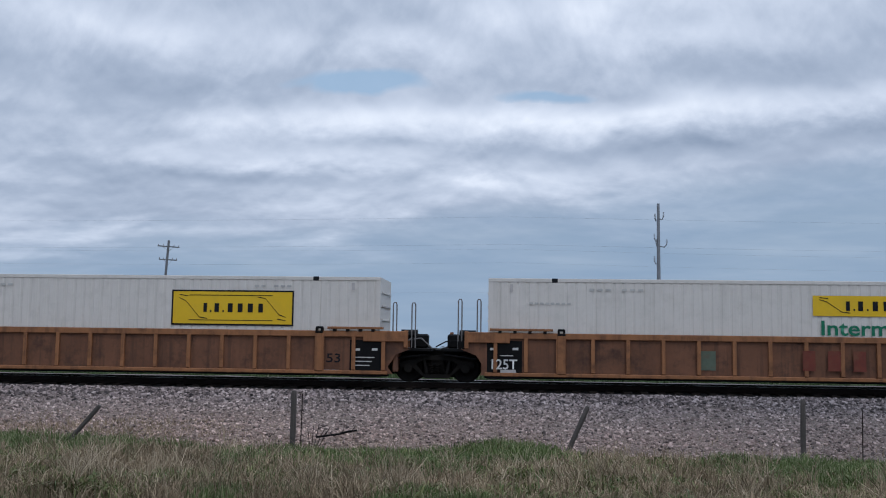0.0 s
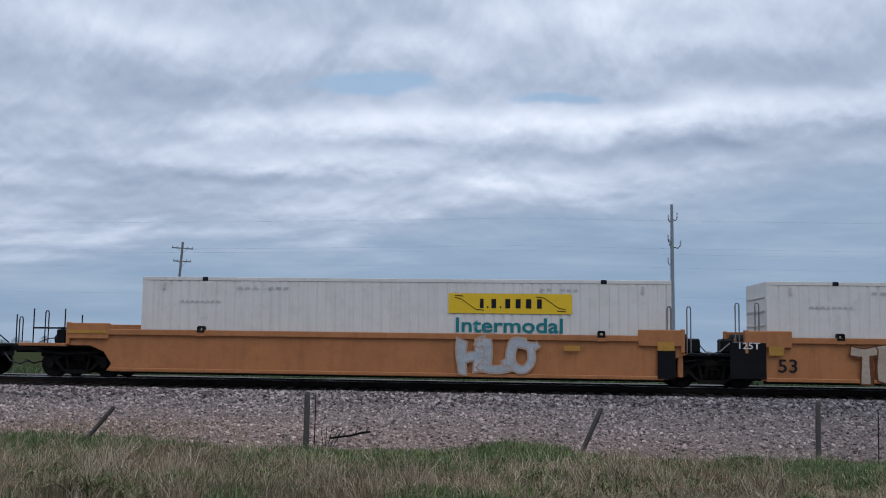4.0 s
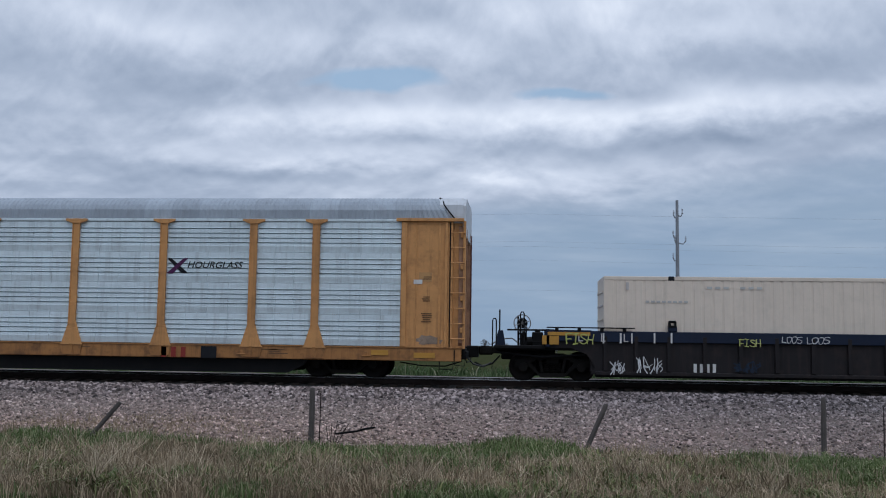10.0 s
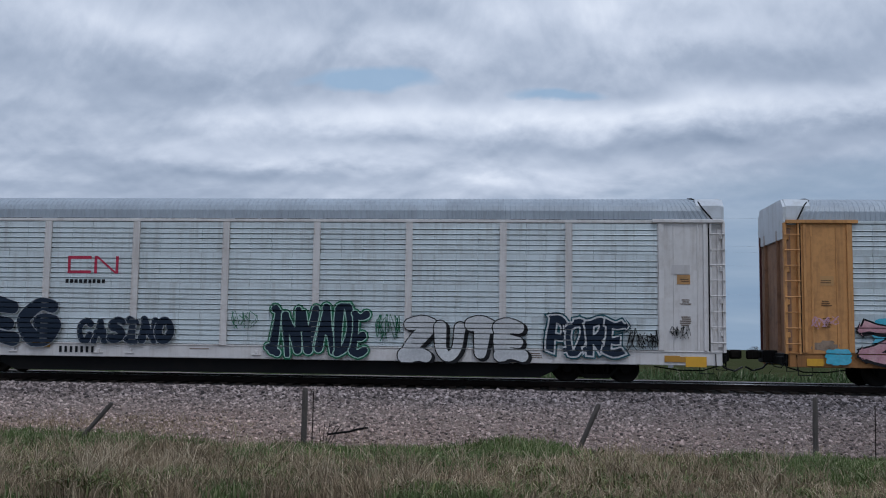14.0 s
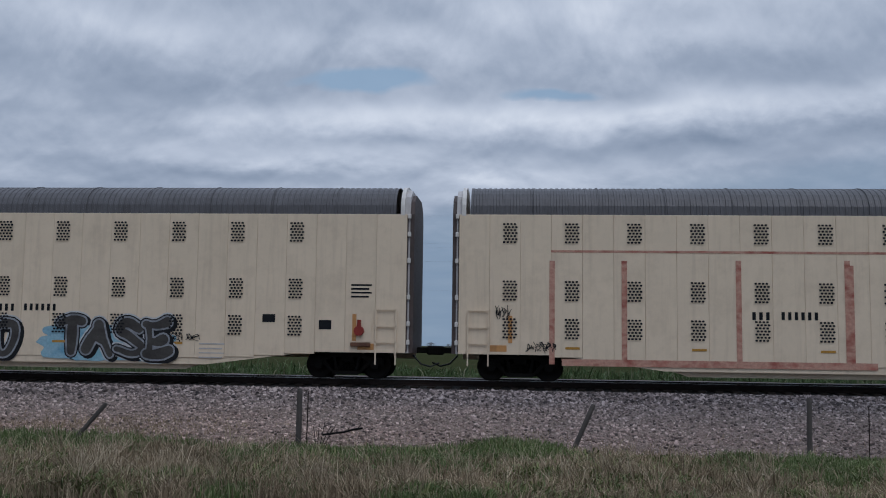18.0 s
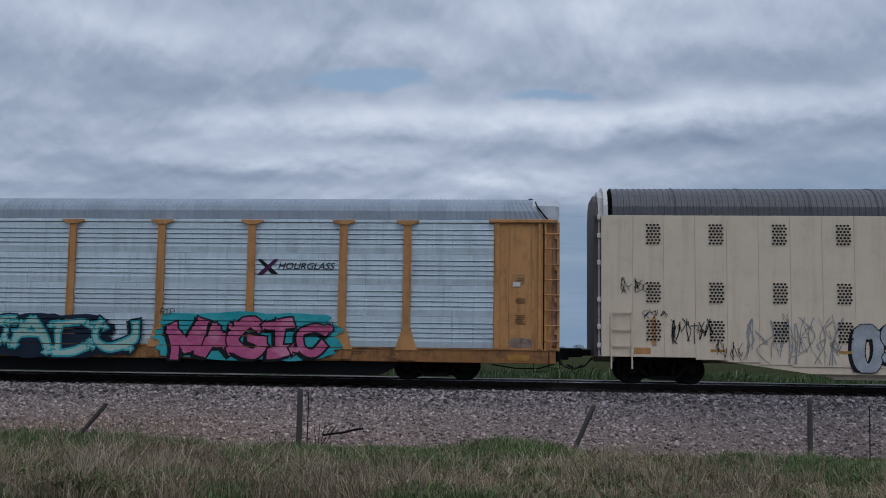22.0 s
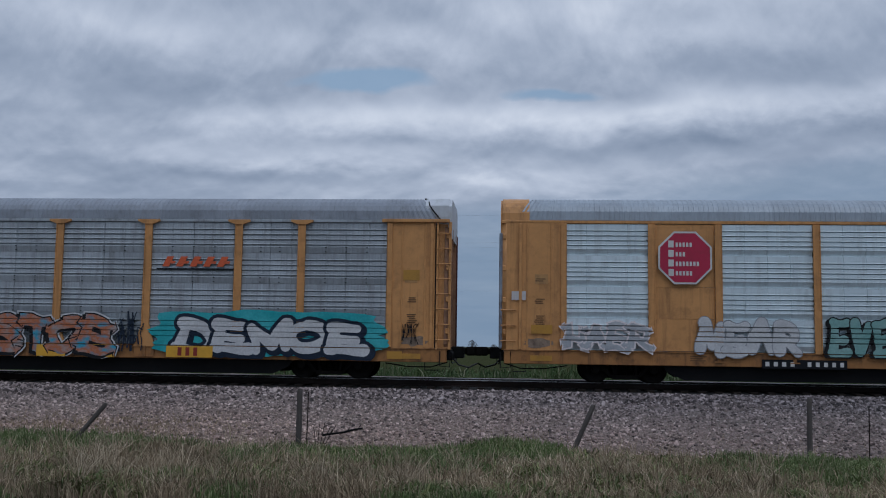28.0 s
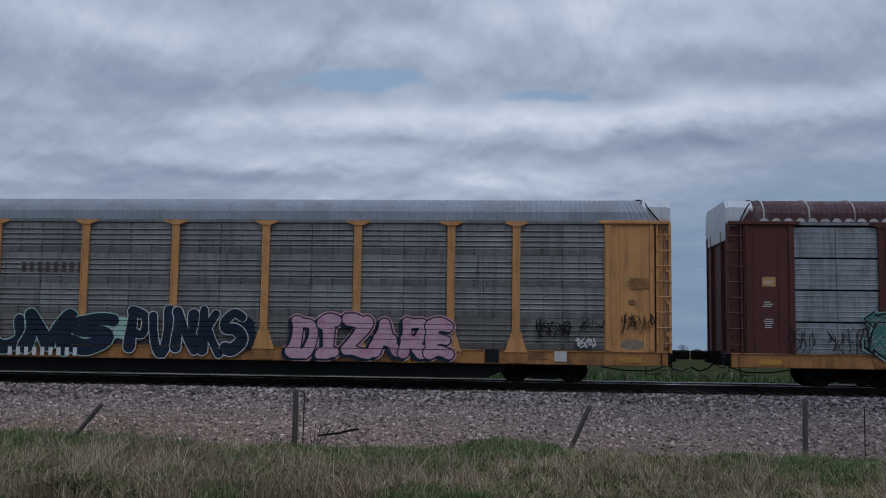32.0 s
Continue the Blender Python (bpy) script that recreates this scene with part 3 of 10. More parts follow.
def stone_field(name, n, region, size, rng, label, mat):
    """Loose stones: each a small rough block, all in one mesh."""
    base = np.array([(-1, -1, -1), (1, -1, -1), (1, 1, -1), (-1, 1, -1), (-1, -1, 1), (1, -1, 1), (1, 1, 1), (-1, 1, 1)], float)
    faces = np.array([(0, 3, 2, 1), (4, 5, 6, 7), (0, 1, 5, 4), (1, 2, 6, 5), (2, 3, 7, 6), (3, 0, 4, 7)])
    V, Fc = [], []
    for i in range(n):
        x, y = region(rng)
        s = size * rng.uniform(0.6, 1.5)
        b = base * np.array([rng.uniform(0.6, 1.2), rng.uniform(0.6, 1.2), rng.uniform(0.4, 0.9)]) * s * 0.5
        b = b * (1 + 0.35 * (np.array([[rng.random() - 0.5 for _ in range(3)] for _ in range(8)])))
        r = np.array(Euler((rng.uniform(-0.7, 0.7), rng.uniform(-0.7, 0.7), rng.uniform(0, 6.3))).to_matrix())
        b = b @ r.T + np.array([x, y, ballast_z(x, y) + 0.15 * s])
        Fc.append(faces + 8 * i)
        V.append(b)
    V, Fc = np.concatenate(V), np.concatenate(Fc)
    me = bpy.data.meshes.new(name)
    me.from_pydata(V.tolist(), [], Fc.tolist())
    me.materials.append(mat)
    return tagged(new(name, me), label, "stones", kind="stuff")


rng = random.Random(5)


def bank_place(r):
    while True:
        x, y = r.uniform(-14.5, 12.5), r.uniform(20.0, 28.4)
        if y > grass_edge(x) and abs(x + 0.08 * y) < 0.52 * y and r.random() < 0.75 + 0.25 * smooth_step(24.0, 26.6, y):
            return x, y


stone_field("ballast_stones", 18000, bank_place, 0.046, rng, "loose pale crushed stones on the embankment slope", M_STONE)
stone_field("crest_stones", 8000, lambda r: (r.uniform(-16, 14), 28.5 - abs(r.gauss(0, 0.9))), 0.072, rng, "coarse ballast stones along the crest of the bank", M_CREST)

# near-black gravel: grease, plus the shade of the overhanging cars put into the colour
M_OILY_SHADE = gravel_material("oily_shaded_gravel", 16.0)
for n in M_OILY_SHADE.node_tree.nodes:
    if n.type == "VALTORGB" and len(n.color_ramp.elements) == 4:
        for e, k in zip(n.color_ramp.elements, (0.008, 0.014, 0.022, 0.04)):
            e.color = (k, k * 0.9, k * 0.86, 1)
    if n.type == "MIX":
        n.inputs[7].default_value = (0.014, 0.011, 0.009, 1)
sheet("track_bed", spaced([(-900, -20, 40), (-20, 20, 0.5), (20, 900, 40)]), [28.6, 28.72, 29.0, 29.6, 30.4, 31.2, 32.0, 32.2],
      lambda x, y: (-0.255 if y < 29.1 else -0.22) - (0.1 if y < 28.65 or y > 32.1 else 0.0) + 0.02 * noise.noise(Vector((x * 2.0, y * 2.0, 4.0))), M_OILY_SHADE,
      label="oily ballast between and beside the rails, blackened further for the train's shade", category="track bed")

# rails: foot, web and head, the running surface polished
for side in (-0.755, 0.755):
    yc = TRACK_Y + side
    rail = thing("rail", "rusty steel rail with a polished running surface", "rail", "rails of the track", "structure")
    prof = [(-0.07, -0.185), (0.07, -0.185), (0.07, -0.172), (0.012, -0.15), (0.012, -0.052), (0.036, -0.042), (0.036, -0.008),
            (-0.036, -0.008), (-0.036, -0.042), (-0.012, -0.052), (-0.012, -0.15), (-0.07, -0.172)]
    part("rail_body", Geo().prism_x(-900, 900, [(yc + a, b) for a, b in prof]), M_RAIL, rail)
    part("rail_head", Geo().prism_x(-900, 900, [(yc - 0.036, -0.030 if side > 0 else -0.0075), (yc + 0.036, -0.0075), (yc + 0.033, 0.0), (yc - 0.033, 0.0)]) if side < 0 else
         Geo().prism_x(-900, 900, [(yc - 0.0365, -0.045), (yc - 0.03, -0.045), (yc - 0.03, -0.006), (yc + 0.036, -0.006), (yc + 0.033, 0.0), (yc - 0.033, 0.0)]),
         M_RAILTOP, rail, label="bright worn running surface")

tie_bed = thing("railway_ties", "dark creosoted wooden sleepers under the rails", "railway ties", kind="structure")
tie_me = Geo().box(-0.115, 0.115, -1.3, 1.3, -0.36, -0.187, 0.012).mesh("tie")
for i in range(-60, 60):
    part("tie", tie_me, M_TIE, tie_bed, (i * 0.5, TRACK_Y + 0.03 * math.sin(i * 7.1), 0))
far_ties = Geo()
for i in list(range(-1700, -60)) + list(range(60, 1700)):
    far_ties.box(i * 0.5 - 0.11, i * 0.5 + 0.11, TRACK_Y - 1.3, TRACK_Y + 1.3, -0.36, -0.19)
tagged(part("far_ties", far_ties, M_TIE, tie_bed), kind="stuff")


# ======== grass ========
def blades(name, n, place, h0, h1, mat, rng, label, lean=0.35, width=0.006, clump=1, spread=1.0):
    """Tapered bent blades in one mesh."""
    V = np.empty((n, 7, 3))
    for i in range(n):
        if i % clump == 0:
            cx, cy, k = place(rng)
            bend = rng.uniform(0, 6.28)
        x, y = cx + rng.gauss(0, 0.05) * spread, cy + rng.gauss(0, 0.05) * spread
        z = max(ground_z(x, y), ballast_z(x, y) if 20.2 < y < 38.0 else -9) - 0.02
        h = rng.uniform(h0, h1) * k
        a = bend + rng.gauss(0, 0.9)
        l = abs(rng.gauss(0, lean)) * h
        dx, dy = math.cos(a) * l, math.sin(a) * l
        w = width * rng.uniform(0.7, 1.5)
        wa = rng.uniform(-0.6, 0.6)
        wx, wy = math.cos(wa) * w, math.sin(wa) * w
        V[i] = ((x - wx, y - wy, z), (x + wx, y + wy, z),
                (x - wx * 0.9 + dx * 0.2, y - wy * 0.9 + dy * 0.2, z + h * 0.45), (x + wx * 0.9 + dx * 0.2, y + wy * 0.9 + dy * 0.2, z + h * 0.45),
                (x - wx * 0.6 + dx * 0.6, y - wy * 0.6 + dy * 0.6, z + h * 0.8), (x + wx * 0.6 + dx * 0.6, y + wy * 0.6 + dy * 0.6, z + h * 0.8),
                (x + dx * 1.2, y + dy * 1.2, z + h * (0.98 - 0.2 * min(1, l / h))))
    fq = np.array([(0, 1, 3, 2), (2, 3, 5, 4)])
    quads = (fq[None] + 7 * np.arange(n)[:, None, None]).reshape(-1, 4)
    tris = np.array([(4, 5, 6)])[None] + 7 * np.arange(n)[:, None, None]
    me = bpy.data.meshes.new(name)
    me.from_pydata(V.reshape(-1, 3).tolist(), [], quads.tolist() + tris.reshape(-1, 3).tolist())
    me.materials.append(mat)
    return tagged(new(name, me), label, "grass", kind="stuff")


def patch(x, y, seed, sc=0.55):
    return noise.noise(Vector((x * sc, y * sc * 1.4, seed)))


def lushness(x, y):
    """Where the meadow is green: a fresh strip along the bank's foot, broken by tan swathes."""
    p = 0.55 * patch(x, y, 2.0) + 0.35 * patch(x, y, 7.0, 1.5) - 0.10
    p += 0.50 * math.exp(-((x + 2.4) / 2.6) ** 2) * smooth_step(15.4, 17.6, y)
    p += 0.45 * math.exp(-((x - 0.0) / 1.1) ** 2) * smooth_step(17.0, 18.6, y)
    p += 0.62 * math.exp(-((x - 6.0) / 2.3) ** 2) * smooth_step(14.2, 16.2, y)
    p += 0.40 * math.exp(-((x + 9.6) / 1.9) ** 2) * smooth_step(17.2, 18.8, y)
    p -= 0.45 * math.exp(-((x + 6.4) / 1.8) ** 2 - ((y - 16.6) / 1.6) ** 2)
    p -= 0.40 * math.exp(-((x - 2.4) / 1.3) ** 2)
    p -= 0.13 * smooth_step(15.6, 13.4, y)
    return p


def meadow_place(want_green):
    def place(r):
        while True:
            y = 21.6 - 9.8 * math.sqrt(r.random()) if r.random() < 0.75 else r.uniform(11.5, 21.4)
            x = r.uniform(-0.56, 0.42) * y
            if y > grass_edge(x) + r.gauss(0, 0.12):
                continue
            if (lushness(x, y) + r.gauss(0, 0.10) > 0.0) == want_green:
                return x, y, 0.8 + 0.5 * patch(x, y, 9.0, 1.3)
    return place


blades("green_grass", 72000, meadow_place(True), 0.10, 0.32, M_GREEN, rng, "fresh green grass in the meadow before the railway", clump=9, spread=1.6)
blades("dry_grass", 34000, meadow_place(False), 0.14, 0.42, M_DRY, rng, "dry tan grass in the meadow before the railway", lean=0.6, width=0.0042, clump=14, spread=1.5)


def bank_tuft(r):
    while True:
        x = r.uniform(-12, 10)
        y = grass_edge(x) + abs(r.gauss(0, 0.9))
        if y < 24.5 and patch(x, y, 5.0, 0.9) > -0.1:
            return x, y, 0.6


def straw_place(r):
    while True:
        y = 20.4 - 8.2 * math.sqrt(r.random())
        x = r.uniform(-0.56, 0.42) * y
        if y < grass_edge(x) - 0.1 and patch(x, y, 21.0, 0.8) + 0.25 * smooth_step(-1.5, -5.0, x) > 0.02:
            return x, y, 0.75 + 0.6 * patch(x, y, 9.0, 1.3)


M_STRAW = island_material("straw_blades", [(0.0, (0.165, 0.120, 0.075)), (0.5, (0.262, 0.200, 0.127)), (1.0, (0.42, 0.345, 0.235))], spread=0.2)
blades("tall_straw", 4000, straw_place, 0.30, 0.72, M_STRAW, rng, "tall pale dry stalks standing in the meadow", lean=0.75, width=0.0048, clump=15, spread=1.5)


M_WEED = island_material("weed_leaves", [(0.0, (0.060, 0.081, 0.023)), (0.5, (0.115, 0.135, 0.043)), (1.0, (0.218, 0.216, 0.087))], spread=0.3)


def weed_place(r):
    while True:
        y = 20.6 - 8.6 * math.sqrt(r.random())
        x = r.uniform(-0.56, 0.42) * y
        if y < grass_edge(x) and patch(x, y, 31.0, 0.45) + 0.2 * smooth_step(-3.0, 1.0, x) > 0.06:
            return x, y, 0.8 + 0.5 * patch(x, y, 9.0, 1.3)


blades("meadow_weeds", 16000, weed_place, 0.12, 0.34, M_WEED, rng, "leafy yellow-green weeds among the meadow grass", lean=0.8, width=0.013, clump=10, spread=2.4)


def tan_patch(r):
    while True:
        x, y = r.gauss(-9.3, 1.7), r.gauss(21.9, 0.7)
        if y > 20.6:
            return x, y, 0.6


blades("bank_straw", 2200, tan_patch, 0.06, 0.22, M_DRY, rng, "matted tan grass on the gravel bank", lean=0.8, width=0.005, clump=6, spread=2.0)
blades("sparse_grass", 2600, bank_tuft, 0.08, 0.3, M_DRY, rng, "sparse dry stalks growing through the gravel", lean=0.3, width=0.0035)


def far_side(r):
    y = 38.3 + 15 * r.random() ** 1.3
    x = r.uniform(-0.62, 0.48) * y
    return x, y, 0.75 + 0.6 * patch(x, y, 12.0, 0.35)


blades("trackside_growth", 30000, far_side, 0.6, 1.5, island_material("far_blades", [(0.0, (0.036, 0.066, 0.018)), (0.6, (0.062, 0.105, 0.032)), (0.9, (0.10, 0.12, 0.055)), (1.0, (0.22, 0.22, 0.14))], spread=0.3),
       rng, "rank green growth behind the railway track", width=0.03)

# ======== fence, stick, poles ========


def fence_post(bx, bz, tx, tz, r, by=20.0, label=""):
    p = thing("fence_post", label, "fence post", "posts of the old fence")
    d = Vector((tx - bx, 0, tz - bz))
    n = 9
    g = Geo()
    rings = [(0, 1.08), (0.25, 1.0), (0.55, 0.97), (0.8, 0.98), (0.96, 0.94), (1.0, 0.75)]
    v = []
    for k, s in rings:
        for i in range(n):
            a = 2 * math.pi * i / n
            w = r * s * (1 + 0.12 * noise.noise(Vector((bx, k * 3, i))))
            v.append((bx + d.x * k + math.cos(a) * w, by + math.sin(a) * w, bz + d.z * k - math.cos(a) * w * d.x / max(d.z, 0.1)))
    f = [(j * n + i, j * n + (i + 1) % n, (j + 1) * n + (i + 1) % n, (j + 1) * n + i) for j in range(len(rings) - 1) for i in range(n)]
    g.add(v, f + [tuple(range(n))[::-1], tuple(range((len(rings) - 1) * n, len(rings) * n))])
    part("post", g, M_WOOD, p)
    return p


fence_post(-9.38, -1.15, -8.57, -0.2, 0.038, label="leaning weathered grey wooden fence post in the grass")
fence_post(-4.45, -1.2, -4.44, 0.18, 0.062, label="upright weathered wooden fence post at the gravel's edge")
fence_post(1.1, -1.2, 1.61, -0.04, 0.048, label="tilted weathered wooden fence post at the gravel's edge")
fence_post(5.87, -1.2, 5.88, 0.17, 0.055, label="upright grey wooden fence post at the gravel's edge")
for bx, tz in ((-4.28, 0.12), (7.02, 0.0)):
    st = thing("fence_stake", "thin rusty wire stake of the old fence", "fence stake", "stakes of the old fence")
    part("stake", Geo().tube([(bx, 20.0, -1.15), (bx + 0.01, 20.0, -0.5), (bx + 0.015, 20.0, tz)], 0.011), M_RAIL, st)
    part("wire_tie", Geo().tube([(bx - 0.03, 19.98, tz - 0.35), (bx + 0.02, 19.97, tz - 0.33), (bx + 0.04, 20.02, tz - 0.37)], 0.006), M_RAIL, st)
stick = thing("fallen_branch", "dark dead branch lying on the gravel", "branch")
part("stem", Geo().tube([(-4.06, 20.6, -0.82), (-3.85, 20.62, -0.79), (-3.6, 20.6, -0.755), (-3.42, 20.61, -0.70), (-3.2, 20.6, -0.665)], 0.024, 7), M_BLACK, stick)
for k, (a, c) in enumerate(((-3.9, -0.72), (-3.55, -0.68), (-3.3, -0.6))):
    part("twig", Geo().tube([(a, 20.6, c - 0.06), (a + 0.05, 20.57, c), (a + 0.07, 20.56, c + 0.04)], 0.008, 5), M_BLACK, stick)
weed = thing("dead_weed", "reddish dry weed stalks beside the fence post", "weed")
for k in range(5):
    a = -4.15 + 0.05 * k
    part("stalk", Geo().tube([(a, 20.3, -0.98), (a + 0.03 * k - 0.02, 20.3, -0.8), (a + 0.07 * k - 0.05, 20.3, -0.62 + 0.05 * (k % 3))], 0.007, 5), M_RAIL, weed)


def insulator(g, x, y, z):
    g.cyl("z", (x, y, z), 0.05, 0, 0.12, 8, 0.07).cyl("z", (x, y, z + 0.12), 0.07, 0, 0.12, 8, 0.03)


pole = thing("utility_pole", "wooden power pole with two crossarms far behind the track", "utility pole")
PL = Vector((-53.8, 150.0, 16.5))
part("mast", Geo().tube([(PL.x - 1.6, PL.y, -2.5), (PL.x - 1.0, PL.y, 7.0), (PL.x - 0.42, PL.y, 16.6)], 0.19, 10), M_POLE, pole)
for k, (dz, w, tilt) in enumerate(((0.9, 1.75, 0.07), (3.0, 1.45, 0.05))):
    g = Geo()
    g.plate(PL.y - 0.16, PL.y - 0.04, [(PL.x - 0.4 - w, PL.z - dz + 0.09 + w * tilt), (PL.x - 0.4 - w, PL.z - dz - 0.09 + w * tilt), (PL.x - 0.4 + w, PL.z - dz - 0.09 - w * tilt), (PL.x - 0.4 + w, PL.z - dz + 0.09 - w * tilt)])
    arm = part("crossarm", g, M_POLE, pole)
    for sx in (-0.95, -0.5, 0.5, 0.95):
        g = Geo()
        insulator(g, PL.x - 0.4 + sx * w, PL.y - 0.1, PL.z - dz + 0.09 - sx * w * tilt)
        part("insulator", g, M_STEELPOLE, arm)
    part("brace", Geo().tube([(PL.x - 0.4 - w * 0.5, PL.y - 0.1, PL.z - dz), (PL.x - 0.4, PL.y - 0.14, PL.z - dz - 0.8), (PL.x - 0.4 + w * 0.5, PL.y - 0.1, PL.z - dz)], 0.03), M_POLE, arm)

tower = thing("transmission_pole", "tall grey steel transmission pole with staggered insulators", "utility pole")
PR = Vector((18.3, 120.0, 18.5))
part("mast", Geo().cyl("z", (PR.x, PR.y, -2.5), 0.32, 0, 21.0, 14, 0.17), M_TOWER, tower)
for dz, sx, w in ((1.9, 1, 0.62), (2.1, -1, 0.42), (4.6, -1, 0.5), (5.3, 1, 1.0), (5.2, -1, 0.3), (7.4, -1, 0.5)):
    g = Geo().tube([(PR.x + sx * 0.15, PR.y - 0.1, PR.z - dz), (PR.x + sx * w * 0.7, PR.y - 0.1, PR.z - dz - 0.12), (PR.x + sx * w, PR.y - 0.1, PR.z - dz + 0.25)], 0.07)
    ins = part("insulator_arm", g, M_TOWER, tower)
    g = Geo()
    for j in range(4):
        g.cyl("z", (PR.x + sx * w, PR.y - 0.1, PR.z - dz + 0.25 + j * 0.16), 0.12, 0, 0.09, 8, 0.07)
    part("insulator", g, M_TOWER, ins)


def wire(y, z0, z1, sag, x0=-160, x1=160):
    w = pole if y > 140 else tower
    pts = []
    for i in range(41):
        k = i / 40
        pts.append((x0 + (x1 - x0) * k, y, z0 + (z1 - z0) * k - sag * 4 * ((k * 2) % 1) * (1 - (k * 2) % 1)))
    part("cable", Geo().tube(pts, 0.007, 4), M_WIRE, w, label="thin overhead wire")


wire(150.0, 16.0, 15.2, 0.9)
wire(149.6, 13.7, 13.2, 0.9)
wire(150.2, 9.0, 8.6, 0.5)
wire(120.2, 13.2, 13.5, 0.8)
wire(119.8, 16.6, 16.9, 0.8)

# ======== far trees ========


def far_tree(x, y, h, w, rng):
    t = thing("tree", "bare hazy tree in the far fields", "tree", "far trees")
    z = ground_z(x, y)
    part("trunk", Geo().cyl("z", (x, y, z - 0.2), 0.22, 0, h * 0.45, 7, 0.12), M_TRUNK, t)
    g = Geo()
    for i in range(26):
        a, b = rng.uniform(0, 6.28), rng.uniform(0.25, 1.0)
        r = w * 0.5 * math.sin(math.pi * min(0.95, b)) * rng.uniform(0.5, 1.0)
        e = (x + math.cos(a) * r, y + math.sin(a) * r, z + h * b)
        s = (x, y, z + h * b * 0.55)
        m = tuple((p * 0.45 + q * 0.55) + rng.uniform(-0.15, 0.15) for p, q in zip(s, e))
        g.tube([s, m, e], 0.05, 4)
    part("limbs", g, M_TRUNK, t)
    n = 420
    V, Fc = [], []
    for i in range(n):
        a, b = rng.uniform(0, 6.28), rng.uniform(0.3, 1.02)
        r = w * 0.5 * (math.sin(math.pi * min(0.96, b * 0.9)) ** 0.7) * math.sqrt(rng.random())
        r *= 1 + 0.35 * noise.noise(Vector((math.cos(a) * 2 + x, math.sin(a) * 2, b * 4)))
        p = Vector((x + math.cos(a) * r, y + math.sin(a) * r, z + h * b))
        s = rng.uniform(0.1, 0.28)
        q = Euler((rng.uniform(0, 6), rng.uniform(0, 6), rng.uniform(0, 6))).to_matrix()
        V += [tuple(p + q @ Vector(c)) for c in ((-s, -s * 0.4, 0), (s, 0, 0), (0, s * 0.5, s * 0.4))]
        Fc.append((3 * i, 3 * i + 1, 3 * i + 2))
    part("crown", Geo().add(V, Fc), M_TWIG, t)


M_TRUNK = surface("far_bark", (0.14, 0.13, 0.13), 0.9)
M_TWIG = surface("far_twigs", (0.16, 0.16, 0.16), 0.9, bump=0)
trng = random.Random(11)
for i in range(58):
    y = trng.uniform(330, 520)
    x = -0.62 * y + 1.06 * y * (i + trng.random()) / 58
    far_tree(x, y, trng.uniform(3.0, 5.6), trng.uniform(3.5, 7), trng)

# ======== train: shared pieces ========
MOVING = []          # (thing, place along the train)


def car(name, label, category, s, group):
    c = thing(name, label, category, group)
    MOVING.append((c, s))
    c.location = (s, TRACK_Y, 0)
    return c


def wheel_mesh():
    g = Geo()
    n = 28
    prof = [(0.0, 0.16), (0.03, 0.16), (0.05, 0.30), (0.0, 0.345), (0.0, 0.42), (0.09, 0.42), (0.12, 0.445), (0.14, 0.445), (0.14, 0.35), (0.09, 0.30), (0.09, 0.12), (0.02, 0.10)]
    v, f = [], []
    for i in range(n):
        a = 2 * math.pi * i / n
        v += [(r * math.cos(a), h, r * math.sin(a)) for h, r in prof]
    k = len(prof)
    for i in range(n):
        for j in range(k):
            f.append((i * k + j, i * k + (j + 1) % k, ((i + 1) % n) * k + (j + 1) % k, ((i + 1) % n) * k + j))
    g.add(v, f)
    g.cyl("y", (0, 0, 0), 0.11, -0.03, 0.02, 14)
    return g.mesh("wheel", True)


def sideframe_mesh():
    """Cast truck side frame with its two openings, journal ends and springs seat."""
    g = Geo()
    top = [(-1.12, 0.42), (-1.12, 0.60), (-0.72, 0.66), (-0.42, 0.80), (0.42, 0.80), (0.72, 0.66), (1.12, 0.60), (1.12, 0.42)]
    g.plate(-0.09, 0.07, top[:4] + [(-0.42, 0.66), (-0.64, 0.54), (-0.70, 0.42)])
    g.plate(-0.09, 0.07, [(0.42, 0.66), (0.42, 0.80)] + top[5:] + [(0.70, 0.42), (0.64, 0.54)])
    g.plate(-0.09, 0.07, [(-0.42, 0.66), (-0.42, 0.80), (0.42, 0.80), (0.42, 0.66)])
    for sx in (-1, 1):
        ring = [(sx * 0.70, 0.42), (sx * 0.64, 0.54), (sx * 0.40, 0.24), (sx * 0.32, 0.16), (sx * 0.36, 0.12)]
        g.plate(-0.09, 0.07, ring)
        g.plate(-0.07, 0.07, [(sx * 0.42, 0.66), (sx * 0.34, 0.66), (sx * 0.26, 0.26), (sx * 0.34, 0.26)])
        g.cyl("y", (sx * 0.865, 0, 0.42), 0.13, -0.16, 0.06, 12)
    g.plate(-0.12, 0.07, [(-0.36, 0.12), (-0.40, 0.24), (0.40, 0.24), (0.36, 0.12)])
    return g.mesh("side_frame")


def spring_mesh():
    return Geo().tube([(0.07 * math.cos(a * 0.9), 0.07 * math.sin(a * 0.9), 0.25 + 0.28 * a / 30) for a in range(31)], 0.02, 4).mesh("spring")


